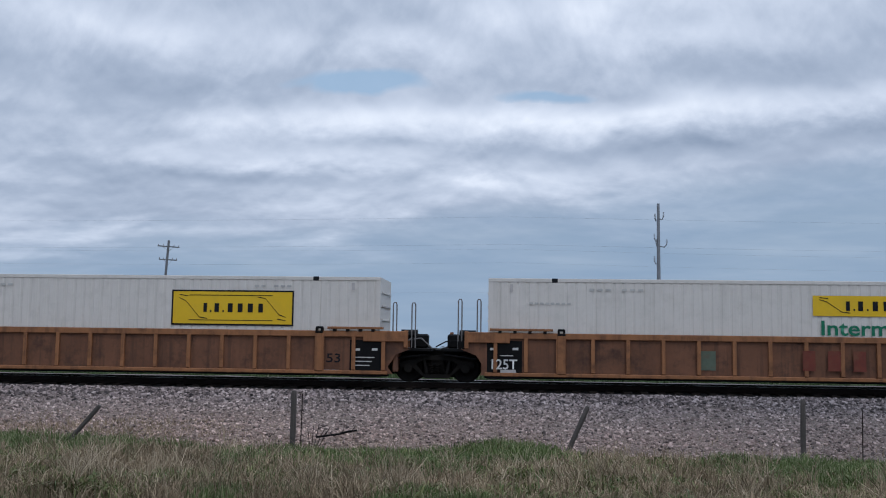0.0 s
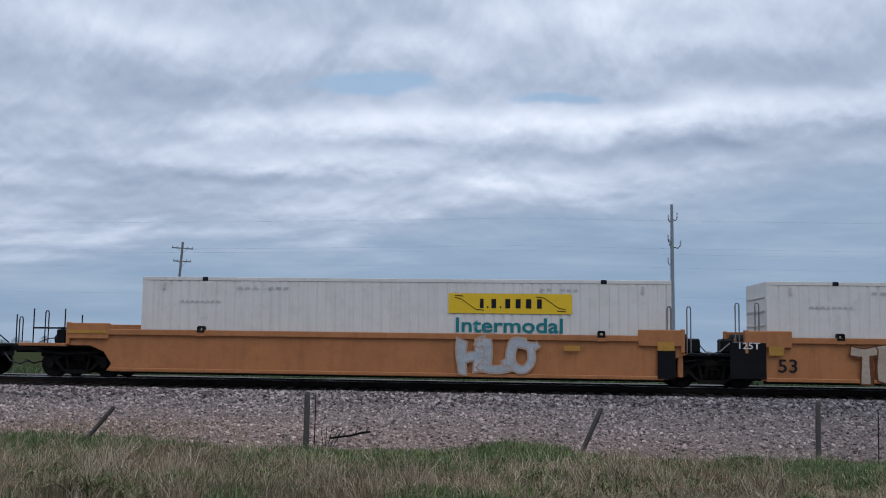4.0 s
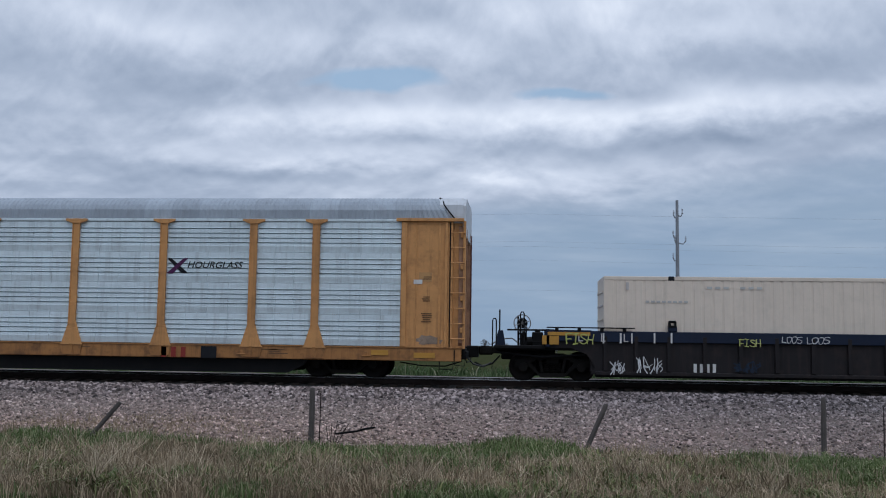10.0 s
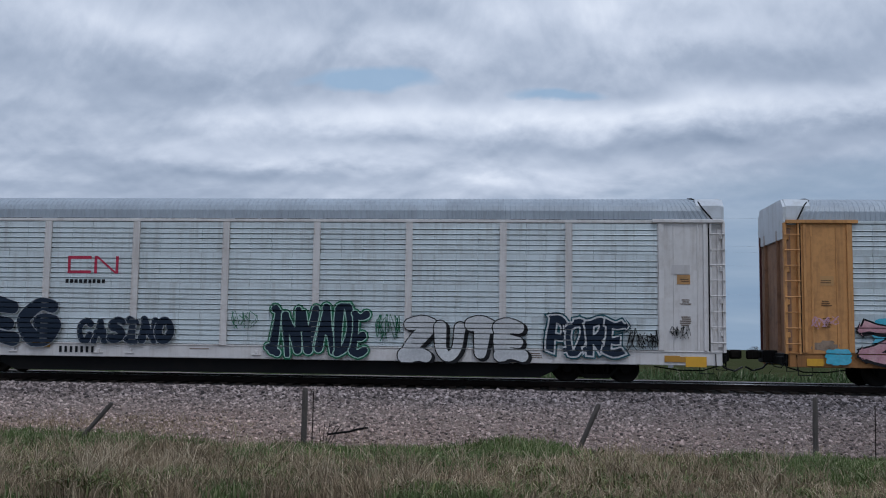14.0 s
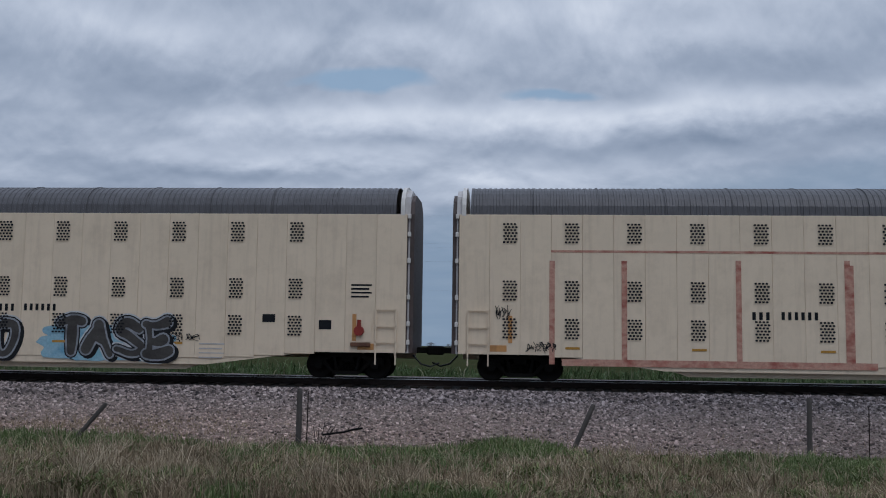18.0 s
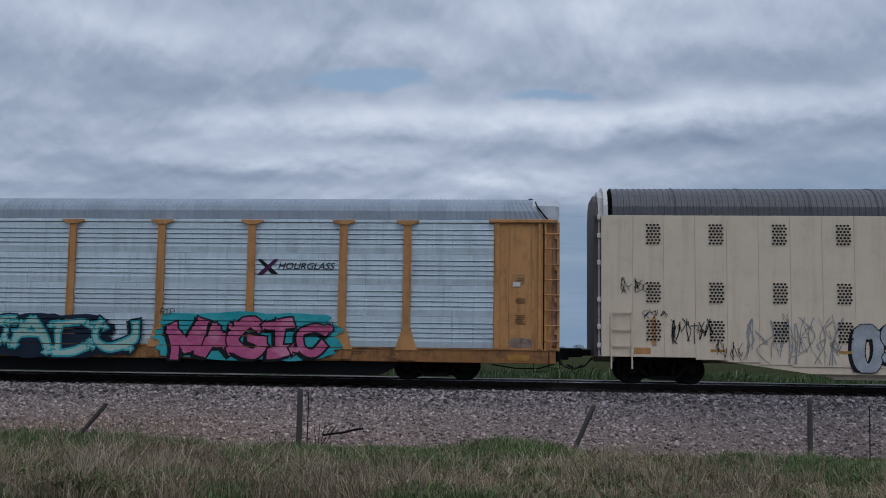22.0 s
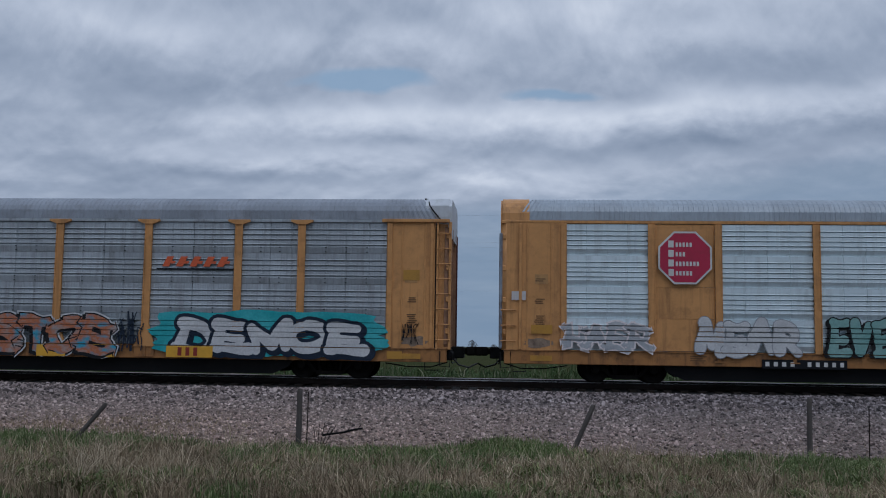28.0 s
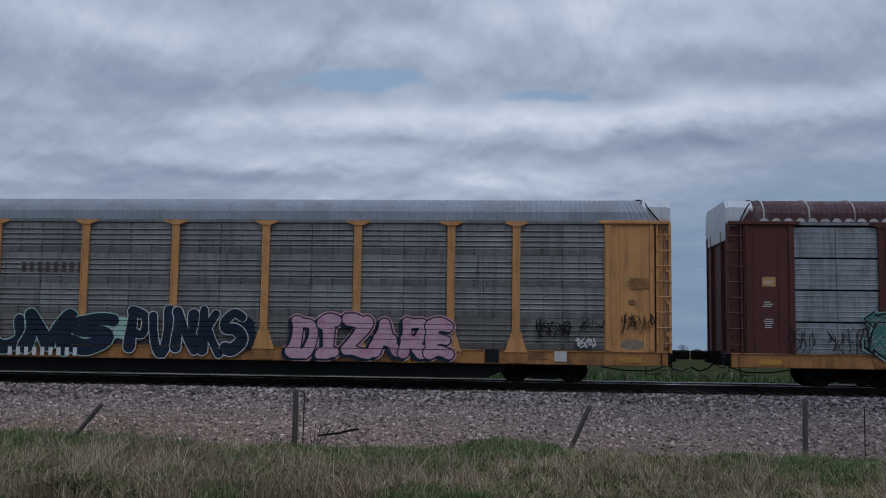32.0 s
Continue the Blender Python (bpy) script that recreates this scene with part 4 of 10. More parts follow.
def truck(parent, x):
    t = part("truck", cached("bolster", lambda: Geo().box(-0.2, 0.2, -1.02, 1.02, 0.5, 0.74, 0.03).mesh("truck")), M_TRUCK, parent, (x, 0, 0), "dark cast-steel bogie")
    for sy in (-1, 1):
        part("side_frame", cached("sideframe", sideframe_mesh), M_TRUCK, t, (0, 1.0 * sy, 0), turn=0 if sy < 0 else 180)
        for sx in (-0.18, 0.0, 0.18):
            part("spring", cached("spring", spring_mesh), M_TRUCK, t, (sx, 0.99 * sy, 0))
        for sx in (-0.865, 0.865):
            part("wheel", cached("wheel", wheel_mesh), M_WHEEL, t, (sx, 0.82 * sy, 0.42), turn=0 if sy < 0 else 180)
    # solid dark boxes added behind the side frames to stand for the shade there
    part("brake_rigging", cached("shade_backing_mesh", lambda: Geo().box(-0.80, 0.80, -0.62, 0.62, 0.14, 0.60, 0.04).box(-1.25, 1.25, -0.5, 0.5, 0.62, 0.78, 0.03).mesh("brake_rigging")), M_TRUCK, t)
    for sx in (-0.865, 0.865):
        part("axle", cached("axle", lambda: Geo().cyl("y", (0, 0, 0), 0.08, -0.8, 0.8, 10).mesh("axle")), M_TRUCK, t, (sx, 0, 0.42))
    return t


def coupler(parent, x, sx, z=0.88, length=0.75):
    g = Geo().box(-0.05, length - 0.25, -0.09, 0.09, z - 0.09, z + 0.09, 0.02)
    g.box(length - 0.3, length + 0.02, -0.17, 0.15, z - 0.14, z + 0.14, 0.05)
    g.box(length - 0.12, length + 0.1, 0.02, 0.16, z - 0.14, z + 0.14, 0.04)
    part("coupler", g, M_TRUCK, parent, (x, 0, 0), turn=0 if sx > 0 else 180)
    h = Geo().tube([(0.0, -0.35, z - 0.15), (0.25, -0.4, z - 0.42), (0.55, -0.35, z - 0.5), (0.8, -0.25, z - 0.38)], 0.03)
    part("air_hose", h, M_RUBBER, parent, (x, 0, 0), turn=0 if sx > 0 else 180)


# ---- spray paint ----
def spray(name, cols, scale=1.2):
    """Spray paint that fades from tone to tone."""
    if name in MATS:
        return MATS[name]
    m = bpy.data.materials.new(name)
    m.use_nodes = True
    t = m.node_tree
    b = t.nodes["Principled BSDF"]
    tc = nd(t, "ShaderNodeTexCoord")
    mp = nd(t, "ShaderNodeMapping")
    mp.inputs["Scale"].default_value = (1, 1, 1.6)
    t.links.new(tc.outputs["Object"], mp.inputs[0])
    n = nd(t, "ShaderNodeTexNoise", {"Scale": scale, "Detail": 3, "Roughness": 0.5})
    t.links.new(mp.outputs[0], n.inputs["Vector"])
    k = len(cols)
    c = ramp(t, n.outputs[0], [(0.32 + 0.36 * i / max(1, k - 1), col) for i, col in enumerate(cols)])
    n2 = nd(t, "ShaderNodeTexNoise", {"Scale": 14.0, "Detail": 4, "Roughness": 0.7})
    t.links.new(tc.outputs["Object"], n2.inputs["Vector"])
    c = mix(t, 1.0, c, ramp(t, n2.outputs[0], [(0.3, (0.8, 0.8, 0.8)), (0.7, (1.1, 1.1, 1.1))]), "MULTIPLY")
    t.links.new(c, b.inputs["Base Color"])
    b.inputs["Roughness"].default_value = 0.75
    b.inputs["Specular IOR Level"].default_value = 0.15
    MATS[name] = m
    return m


P_BLACK = spray("spray_black", [(0.012, 0.012, 0.014), (0.02, 0.02, 0.022)])
P_WHITE = spray("spray_white", [(0.46, 0.46, 0.47), (0.60, 0.60, 0.60)])
P_CHROME = spray("spray_silver", [(0.30, 0.31, 0.33), (0.48, 0.49, 0.51)])
P_PINK = spray("spray_rose", [(0.60, 0.36, 0.37), (0.44, 0.23, 0.26), (0.64, 0.45, 0.45)])
P_HOT = spray("spray_magenta", [(0.52, 0.06, 0.30), (0.60, 0.12, 0.40)])
P_TEAL = spray("spray_teal", [(0.03, 0.30, 0.32), (0.08, 0.42, 0.45)])
P_CYAN = spray("spray_cyan", [(0.06, 0.38, 0.50), (0.16, 0.46, 0.60)])
P_LIME = spray("spray_lime", [(0.30, 0.46, 0.10), (0.20, 0.34, 0.10)])
P_GREEN = spray("spray_green", [(0.02, 0.10, 0.05), (0.03, 0.16, 0.09)])
P_MINT = spray("spray_mint", [(0.32, 0.50, 0.42), (0.42, 0.58, 0.50)])
P_WINE = spray("spray_wine", [(0.035, 0.005, 0.014), (0.20, 0.02, 0.085), (0.05, 0.008, 0.02)], 2.2)
P_TAN = spray("spray_tan", [(0.40, 0.22, 0.11), (0.46, 0.27, 0.15)])
P_ORANGE = spray("spray_orange", [(0.50, 0.17, 0.02), (0.36, 0.09, 0.03), (0.55, 0.22, 0.03)])
P_GOLD = spray("spray_gold", [(0.50, 0.30, 0.02), (0.60, 0.38, 0.04)])
P_BLUE = spray("spray_blue", [(0.10, 0.26, 0.48), (0.20, 0.38, 0.56)])
P_NAVY = spray("spray_navy", [(0.012, 0.02, 0.035), (0.02, 0.03, 0.05)])
P_RED = spray("spray_red", [(0.30, 0.03, 0.03), (0.42, 0.06, 0.05)])
P_FADED = spray("spray_faded_red", [(0.36, 0.14, 0.10), (0.42, 0.22, 0.16)])
P_FADEDLIGHT = spray("spray_faded_wash", [(0.47, 0.36, 0.27), (0.42, 0.25, 0.18)])
P_LILAC = spray("spray_lilac", [(0.46, 0.24, 0.33), (0.54, 0.34, 0.40), (0.40, 0.20, 0.30)])
P_CAMO = spray("spray_camo", [(0.30, 0.24, 0.15), (0.02, 0.06, 0.035), (0.36, 0.30, 0.20), (0.03, 0.05, 0.03), (0.34, 0.27, 0.17)], 1.15)
P_GREY = spray("spray_grey", [(0.20, 0.205, 0.22), (0.30, 0.31, 0.33), (0.14, 0.145, 0.16)])
P_SEA = spray("spray_sea", [(0.012, 0.03, 0.03), (0.20, 0.24, 0.22), (0.03, 0.13, 0.125), (0.14, 0.24, 0.22), (0.01, 0.02, 0.02)], 3.2)
P_PATCH = spray("spray_multi", [(0.06, 0.30, 0.42), (0.42, 0.14, 0.06), (0.30, 0.30, 0.30)], 2.0)


GAPS = {}            # grooves in the sides of a car, which spray paint does not bridge


def cut_gaps(g, gaps):
    """Folds a flat painted mesh into the grooves behind it."""
    zs = [v[2] for v in g.v]
    gaps = [q for q in gaps if q[1] > min(zs) and q[0] < max(zs)]
    bm = bmesh.new()
    vs = [bm.verts.new(v) for v in g.v]
    for f in g.f:
        bm.faces.new([vs[q] for q in f])
    for q in gaps:
        for z in (q[0], q[0] + 0.002, q[1] - 0.002, q[1]):
            bmesh.ops.bisect_plane(bm, geom=bm.verts[:] + bm.edges[:] + bm.faces[:], plane_co=(0, 0, z), plane_no=(0, 0, 1))
    for v in bm.verts:
        if any(a + 0.001 < v.co.z < b - 0.001 for a, b in gaps):
            v.co.y += 0.14
    out = Geo()
    bm.verts.index_update()
    out.v = [tuple(v.co) for v in bm.verts]
    out.f = [tuple(v.index for v in f.verts) for f in bm.faces]
    bm.free()
    return out


STROKES = {"A": "0049 4990 1474", "B": "1019 ~1979867414 ~1474927010", "C": "~97591704216092", "D": "1019 ~096996936000", "E": "1019 0989 1474 0090",
           "F": "1019 0999 1474", "G": "~88490603307093 9454", "H": "1019 8089 1484", "I": "4049 1979 1070", "J": "~7973401103 4999", "K": "1019 1489 3590",
           "L": "1910 1090", "M": "0009 0952 5299 9990", "N": "0009 0990 9099", "O": "~5918042060948849", "P": "1019 ~1979977414", "R": "1019 ~1979977414 4490",
           "S": "~985918165593814001", "T": "0999 5950", "U": "~191340719499", "V": "0940 4099", "W": "0920 2057 5770 7099", "X": "0990 0099", "Y": "0954 9954 5450",
           "Z": "0999 9900 0090", "2": "~0739888500 0090", "f": "~98694740 1585"}


def stroke_points(code):
    """The points of one pen stroke, eased into a curve where it is marked so."""
    curved = code[0] == "~"
    code = code.lstrip("~")
    pts = [(int(code[i]) / 9, int(code[i + 1]) / 9) for i in range(0, len(code), 2)]
    out = []
    for i in range(len(pts) - 1):
        p0, p1, p2, p3 = pts[max(0, i - 1)], pts[i], pts[i + 1], pts[min(len(pts) - 1, i + 2)]
        for k in range(4):
            f = k / 4
            if curved:
                out.append(tuple(0.5 * (2 * b + (c - a) * f + (2 * a - 5 * b + 4 * c - d) * f * f + (3 * b - a - 3 * c + d) * f ** 3) for a, b, c, d in zip(p0, p1, p2, p3)))
            else:
                out.append((p1[0] + (p2[0] - p1[0]) * f, p1[1] + (p2[1] - p1[1]) * f))
    return out + [pts[-1]]


def ribbon(g, pts, hw, grow, y, round_ends, swell, phase):
    """A painted stroke of uneven width about the points, with round or cut ends."""
    n = len(pts)
    left, right = [], []
    for i, (x, z) in enumerate(pts):
        a, b = pts[max(0, i - 1)], pts[min(n - 1, i + 1)]
        dx, dz = b[0] - a[0], b[1] - a[1]
        l = math.hypot(dx, dz) or 1.0
        dx, dz = dx / l, dz / l
        w = max(0.008, hw * (1 + swell * math.sin(phase + 3.6 * i / n)) + grow)
        e = 0.0
        if not round_ends and i in (0, n - 1):
            e = (hw * 0.75 + grow) * (-1 if i == 0 else 1)
        cut = 0.35 * w * math.sin(phase * 3) if e else 0.0
        left.append((x - dz * w + dx * (e + cut), y - 0.00002 * i, z + dx * w + dz * (e + cut)))
        right.append((x + dz * w + dx * (e - cut), y - 0.00002 * i, z - dx * w + dz * (e - cut)))
    g.add(left + right, [(i, i + 1, n + i + 1, n + i) for i in range(n - 1)])
    if round_ends:
        for i, k in ((0, 1), (n - 1, -1)):
            w = max(0.008, hw * (1 + swell * math.sin(phase + 3.6 * i / n)) + grow)
            x, z = pts[i]
            g.flat(y + 0.0001 * k, [(x + w * math.cos(a * math.pi / 6), z + w * math.sin(a * math.pi / 6)) for a in range(12)])


def letters(s, x0, x1, z0, z1, fat, rng, wild, y, grow=0.0, arms=True):
    """Flat meshes, one a letter, of hand-painted letters that fill the given field; grow widens their strokes, in metres."""
    n = len(s)
    cell, H = (x1 - x0) / n, z1 - z0
    bubble = fat >= 0.075
    hw = min(H * (0.075 + 0.75 * fat), cell * (0.20 if bubble else 0.17))
    over = 1.0 + 0.12 * wild
    out = []
    for i, ch in enumerate(s):
        if ch == " ":
            continue
        ch = ch if ch in STROKES else ch.upper()
        tilt, lean = rng.uniform(-0.10, 0.10) * wild, rng.uniform(-0.05, 0.22) * wild
        tall, drop = rng.uniform(1 - 0.16 * wild, 1.0), rng.uniform(-1, 1) * wild * 0.04 * H
        ph = rng.uniform(0, 6)
        w, h = cell * over - 2 * hw, H * tall - 2 * hw
        cx, cz = x0 + cell * (i + 0.5), (z0 + z1) / 2 + drop
        cx = min(max(cx, x0 + w / 2 + hw), x1 - w / 2 - hw)
        g = Geo()

        def place(p):
            a, b = (p[0] - 0.5) * w, (p[1] - 0.5) * h
            a = a * (1 + 0.14 * wild * math.sin(p[1] * 4 + ph)) + b * lean * 0.6
            b = b + 0.05 * wild * H * math.sin(p[0] * 4 + ph)
            return cx + a * math.cos(tilt) - b * math.sin(tilt), cz + a * math.sin(tilt) + b * math.cos(tilt)
        for j, code in enumerate(STROKES[ch].split()):
            ribbon(g, [place(p) for p in stroke_points(code)], hw * rng.uniform(0.88, 1.1), grow, y - 0.004 * i - 0.0004 * j, bubble, 0.10 + 0.12 * wild, ph + j)
        if arms and wild > 0.75 and not bubble:
            # barbs and arrows that tie the letters together
            for q in range(4 if wild > 1.05 else 2):
                sx, sz = (-1, 1)[q // 2] if wild > 1.05 else rng.choice((-1, 1)), (1 if q % 2 else -1)
                px, pz = place((0.5 + 0.42 * sx, 0.5 + 0.45 * sz))
                lx, lz = sx * cell * rng.uniform(0.22, 0.42), sz * H * rng.uniform(-0.16, 0.05)
                th, tip = hw * 0.55 + grow, hw * 1.25 + grow
                d = math.hypot(lx, lz)
                ux, uz = lx / d, lz / d
                ring = [(px - uz * th, pz + ux * th), (px + lx * 0.6 - uz * th, pz + lz * 0.6 + ux * th), (px + lx * 0.55 - uz * tip, pz + lz * 0.55 + ux * tip),
                        (px + lx + ux * grow * 1.5, pz + lz + uz * grow * 1.5), (px + lx * 0.55 + uz * tip, pz + lz * 0.55 - ux * tip), (px + lx * 0.6 + uz * th, pz + lz * 0.6 - ux * th), (px + uz * th, pz - ux * th)]
                g.flat(y - 0.004 * i - 0.0004 * (5 + q), ring)
        g.v = [(min(x1 + grow + 0.1, max(x0 - grow - 0.1, a)), b, min(z1 + grow + 0.06, max(z0 - grow - 0.02, c))) for a, b, c in g.v]
        out.append(g)
    return out


def graffiti(parent, s, x0, x1, z0, z1, fill, line=None, halo=None, seed=1, wild=1.0, fat=0.03, y=None, edge=0.045, shine=None, label="", block=True):
    """A painted piece: halo, outline with its block shade, and filled letters, a few millimetres apart."""
    y = (-FACE - 0.045) if y is None else y
    line = line or P_BLACK
    e = edge + (0.045 if halo else 0.0)
    block = block and line in (P_BLACK, P_NAVY, P_BROWN, P_GREEN)
    a0, a1, b0, b1 = x0 + e, x1 - e, z0 + e, z1 - e
    gaps = GAPS.get(parent.name, ())

    def layer(grow, d, shade=False):
        out = []
        for g in letters(s, a0, a1, b0, b1, fat, random.Random(seed), wild, y - d, grow):
            if shade:
                n0 = len(g.v)
                f0 = list(g.f)
                dx = 0.075 if seed % 2 else -0.075
                g.v += [(p[0] + dx, p[1] + 0.0035, max(z0, p[2] - 0.055)) for p in g.v]
                g.f += [tuple(v + n0 for v in f) for f in f0]
            out.append(cut_gaps(g, gaps) if gaps else g)
        return out
    tops = [part("graffiti_letter", g, line, parent, label=label or "spray-painted outlined letter") for g in layer(edge, 0.0, block)]
    for name, mat, on, grow, d in (("halo", halo, halo, edge + 0.045, -0.006), ("letter_fill", fill, True, 0.0, 0.0032), ("highlight", shine, shine, -0.055, 0.0062)):
        if on:
            for top, g in zip(tops, layer(grow, d)):
                part(name, g, mat, top)
    return tops


def cloud_patch(parent, x0, x1, z0, z1, mat, seed, y=None, name="paint_patch", lobes=9):
    """A sprayed background with a lumpy outline."""
    y = (-FACE - 0.038) if y is None else y
    r = random.Random(seed)
    n = 60
    ring = []
    for i in range(n):
        a = 2 * math.pi * i / n
        k = 0.9 + 0.10 * abs(math.sin(a * lobes / 2 + r.random() * 0.5)) + r.uniform(-0.03, 0.03)
        sq = max(abs(math.cos(a)), abs(math.sin(a))) ** (-0.65 if lobes > 2 else -0.15)
        ring.append(((x0 + x1) / 2 + math.cos(a) * sq * k * (x1 - x0) / 2, min(z1, max(z0, (z0 + z1) / 2 + math.sin(a) * sq * k * (z1 - z0) / 2))))
    g = Geo().flat(y, ring)
    gaps = GAPS.get(parent.name, ())
    return part(name, cut_gaps(g, gaps) if gaps else g, mat, parent)


def scrawl(parent, x0, x1, z0, z1, mat, seed, y=None, w=0.022, loops=7):
    """An illegible tag: a row of quick crossing pen strokes, some bent, some looped."""
    y = (-FACE - 0.05) if y is None else y
    r = random.Random(seed)
    g = Geo()
    n = max(2, round(loops * 0.75))
    cell, h = (x1 - x0) / n, z1 - z0
    for i in range(n):
        a, tall = x0 + cell * i, r.uniform(0.62, 1.0)
        zb = z0 + r.uniform(0.0, 1 - tall) * h
        for j in range(2 if i % 2 else 3):
            k = r.choice((3, 3, 4))
            pts = [(a + cell * r.uniform(-0.15, 1.15), zb + h * tall * (q / (k - 1) if j % 2 == 0 else r.uniform(0.1, 0.9))) for q in range(k)]
            if r.random() < 0.5:
                pts.append((pts[0][0] + cell * r.uniform(0.2, 0.6), pts[0][1] + h * 0.2))
            fine = []
            for m in range(len(pts) - 1):
                p0, p1, p2, p3 = pts[max(0, m - 1)], pts[m], pts[m + 1], pts[min(len(pts) - 1, m + 2)]
                for q in range(5):
                    f = q / 5
                    fine.append(tuple(0.5 * (2 * v + (c - u) * f + (2 * u - 5 * v + 4 * c - d) * f * f + (3 * v - u - 3 * c + d) * f ** 3) for u, v, c, d in zip(p0, p1, p2, p3)))
            fine = [(px, min(z1, max(z0, pz))) for px, pz in fine + [pts[-1]]]
            ribbon(g, fine, w * 0.36, 0.0, y - 0.0004 * (j + 3 * (i % 2)), False, 0.25, i + j)
    gaps = GAPS.get(parent.name, ())
    return tagged(part("tag", cut_gaps(g, gaps) if gaps else g, mat, parent), kind="stuff")


# ======== autoracks ========
POSTS = (-9.06, -7.12, -4.30, -1.47, 1.35, 4.17, 7.0, 8.95)
PAN0, PAN1 = 0.98, 4.72      # lower and upper edge of the side panels
SILL0 = 0.55


GROOVES = (0.27, 0.435, 0.60, 0.765)     # heights of a tier's four creases, over its plain lower band
FLUTES = (0.31, 0.465, 0.62, 0.775)      # the same on the brighter panels


def seamed(width, pitch=0.68):
    """Upright seams across a panel."""
    n = max(2, round(width / pitch))
    xs = [(-width / 2, 0.0)]
    for i in range(1, n):
        a = -width / 2 + width * i / n
        xs += [(a - 0.012, 0.0), (a - 0.006, 0.012), (a + 0.006, 0.012), (a + 0.012, 0.0)]
    return xs + [(width / 2, 0.0)]


def swept(zs, xs):
    k = len(xs)
    v = [(x, d + e, zz) for zz, d in zs for x, e in xs]
    return Geo().add(v, [(i * k + j, i * k + j + 1, (i + 1) * k + j + 1, (i + 1) * k + j) for i in range(len(zs) - 1) for j in range(k - 1)])


def bolts(g, width, height, y):
    n = max(2, round(width / 0.68))
    for i in range(1, n):
        a = -width / 2 + width * i / n
        for z in (0.045, 0.19 * height):
            g.box(a - 0.024, a + 0.024, y - 0.010, y + 0.004, z - 0.012, z + 0.012)
    return g


def panel_mesh(width, height, ribs, band=0.022):
    """A rolled steel panel: deep horizontal grooves, a plain band above them, upright seams, a hem at each edge."""
    zs = [(0.0, 0.040), (0.004, band - 0.012), (0.03, band - 0.014), (0.20 * height, -0.014), (0.23 * height, -0.010)] if ribs == 4 else [(0.0, 0.0), (0.010, -0.010)]
    fr = FLUTES if ribs == 4 else tuple(0.12 + 0.165 * i for i in range(5))
    for f in fr:
        z = f * height
        zs += [(z - 0.021, -0.010), (z - 0.018, 0.085), (z + 0.016, 0.085), (z + 0.018, -0.016), (z + 0.034, -0.010)]
    zs += [(height - 0.007, -0.010), (height - 0.006, 0.08)]
    g = swept(zs, seamed(width))
    n = len(g.v)
    g.v += [(x, 0.1, zz) for zz in (0.0, height - 0.006) for x in (-width / 2, width / 2)]
    g.f.append((n, n + 2, n + 3, n + 1))
    return g.mesh("side_panel")


def perforated_mesh(width, height):
    """A panel of the older kind: a plain bolted band below, four rolled creases above it, faint upright flutes."""
    zs = [(0.0, 0.06), (0.005, 0.004), (0.20 * height, -0.026), (0.235 * height, 0.008)]
    for f in GROOVES:
        z = f * height
        zs += [(z - 0.050, 0.004), (z - 0.022, 0.014), (z - 0.012, 0.070), (z + 0.010, 0.070), (z + 0.016, -0.022), (z + 0.045, -0.004)]
    zs += [(height - 0.006, 0.004), (height - 0.004, 0.06)]
    n = max(3, round(width / 0.17))
    xs = []
    for i in range(n):
        a, p = -width / 2 + width * i / n, width / n
        e = 0.012 if i % 4 == 3 else 0.004
        xs += [(a, 0.0), (a + p * 0.62, 0.0), (a + p * 0.70, e), (a + p * 0.92, e)]
    xs.append((width / 2, 0.0))
    return swept(zs, xs).mesh("side_panel")


def tier_mesh(width, height):
    """A nearly flat panel with shallow ribs and an open joint above it."""
    zs = [(0.0, 0.03), (0.004, 0.0)]
    for i in range(1, 6):
        z = (height - 0.05) * i / 6
        zs += [(z - 0.02, 0.0), (z - 0.008, -0.012), (z + 0.008, -0.012), (z + 0.02, 0.0)]
    zs += [(height - 0.05, 0.0), (height - 0.046, 0.05)]
    xs = [(-width / 2, 0.0), (-0.02, 0.0), (-0.008, 0.02), (0.008, 0.02), (0.02, 0.0), (width / 2, 0.0)]
    k = len(xs)
    v = [(x, d + e, zz) for zz, d in zs for x, e in xs]
    return Geo().add(v, [(i * k + j, i * k + j + 1, (i + 1) * k + j + 1, (i + 1) * k + j) for i in range(len(zs) - 1) for j in range(k - 1)]).mesh("side_panel")


def seam_mesh():
    """Bright sealing clips along both edges of a post."""
    g = Geo()
    for sx in (-1, 1):
        for i in range(16):
            z = 1.68 + 0.188 * i
            g.box(sx * 0.128 - 0.012, sx * 0.128 + 0.012, -0.01, 0.02, z, z + (0.13 if i % 3 else 0.08))
    return g.mesh("post_seam")


def post_mesh():
    """Rack post with a capital and a flared foot."""
    g = Geo()
    g.plate(-0.045, 0.03, [(-0.105, 1.62), (-0.105, 4.66), (0.105, 4.66), (0.105, 1.62)])
    g.plate(-0.045, 0.03, [(-0.36, 0.90), (-0.30, 0.98), (-0.105, 1.62), (0.105, 1.62), (0.30, 0.98), (0.36, 0.90)])
    g.plate(-0.075, 0.03, [(-0.34, 4.74), (-0.34, 4.80), (0.34, 4.80), (0.34, 4.74), (0.13, 4.66), (-0.13, 4.66)])
    g.box(-0.115, -0.085, -0.07, -0.04, 1.5, 4.66)
    g.box(0.085, 0.115, -0.07, -0.04, 1.5, 4.66)
    return g.mesh("post")


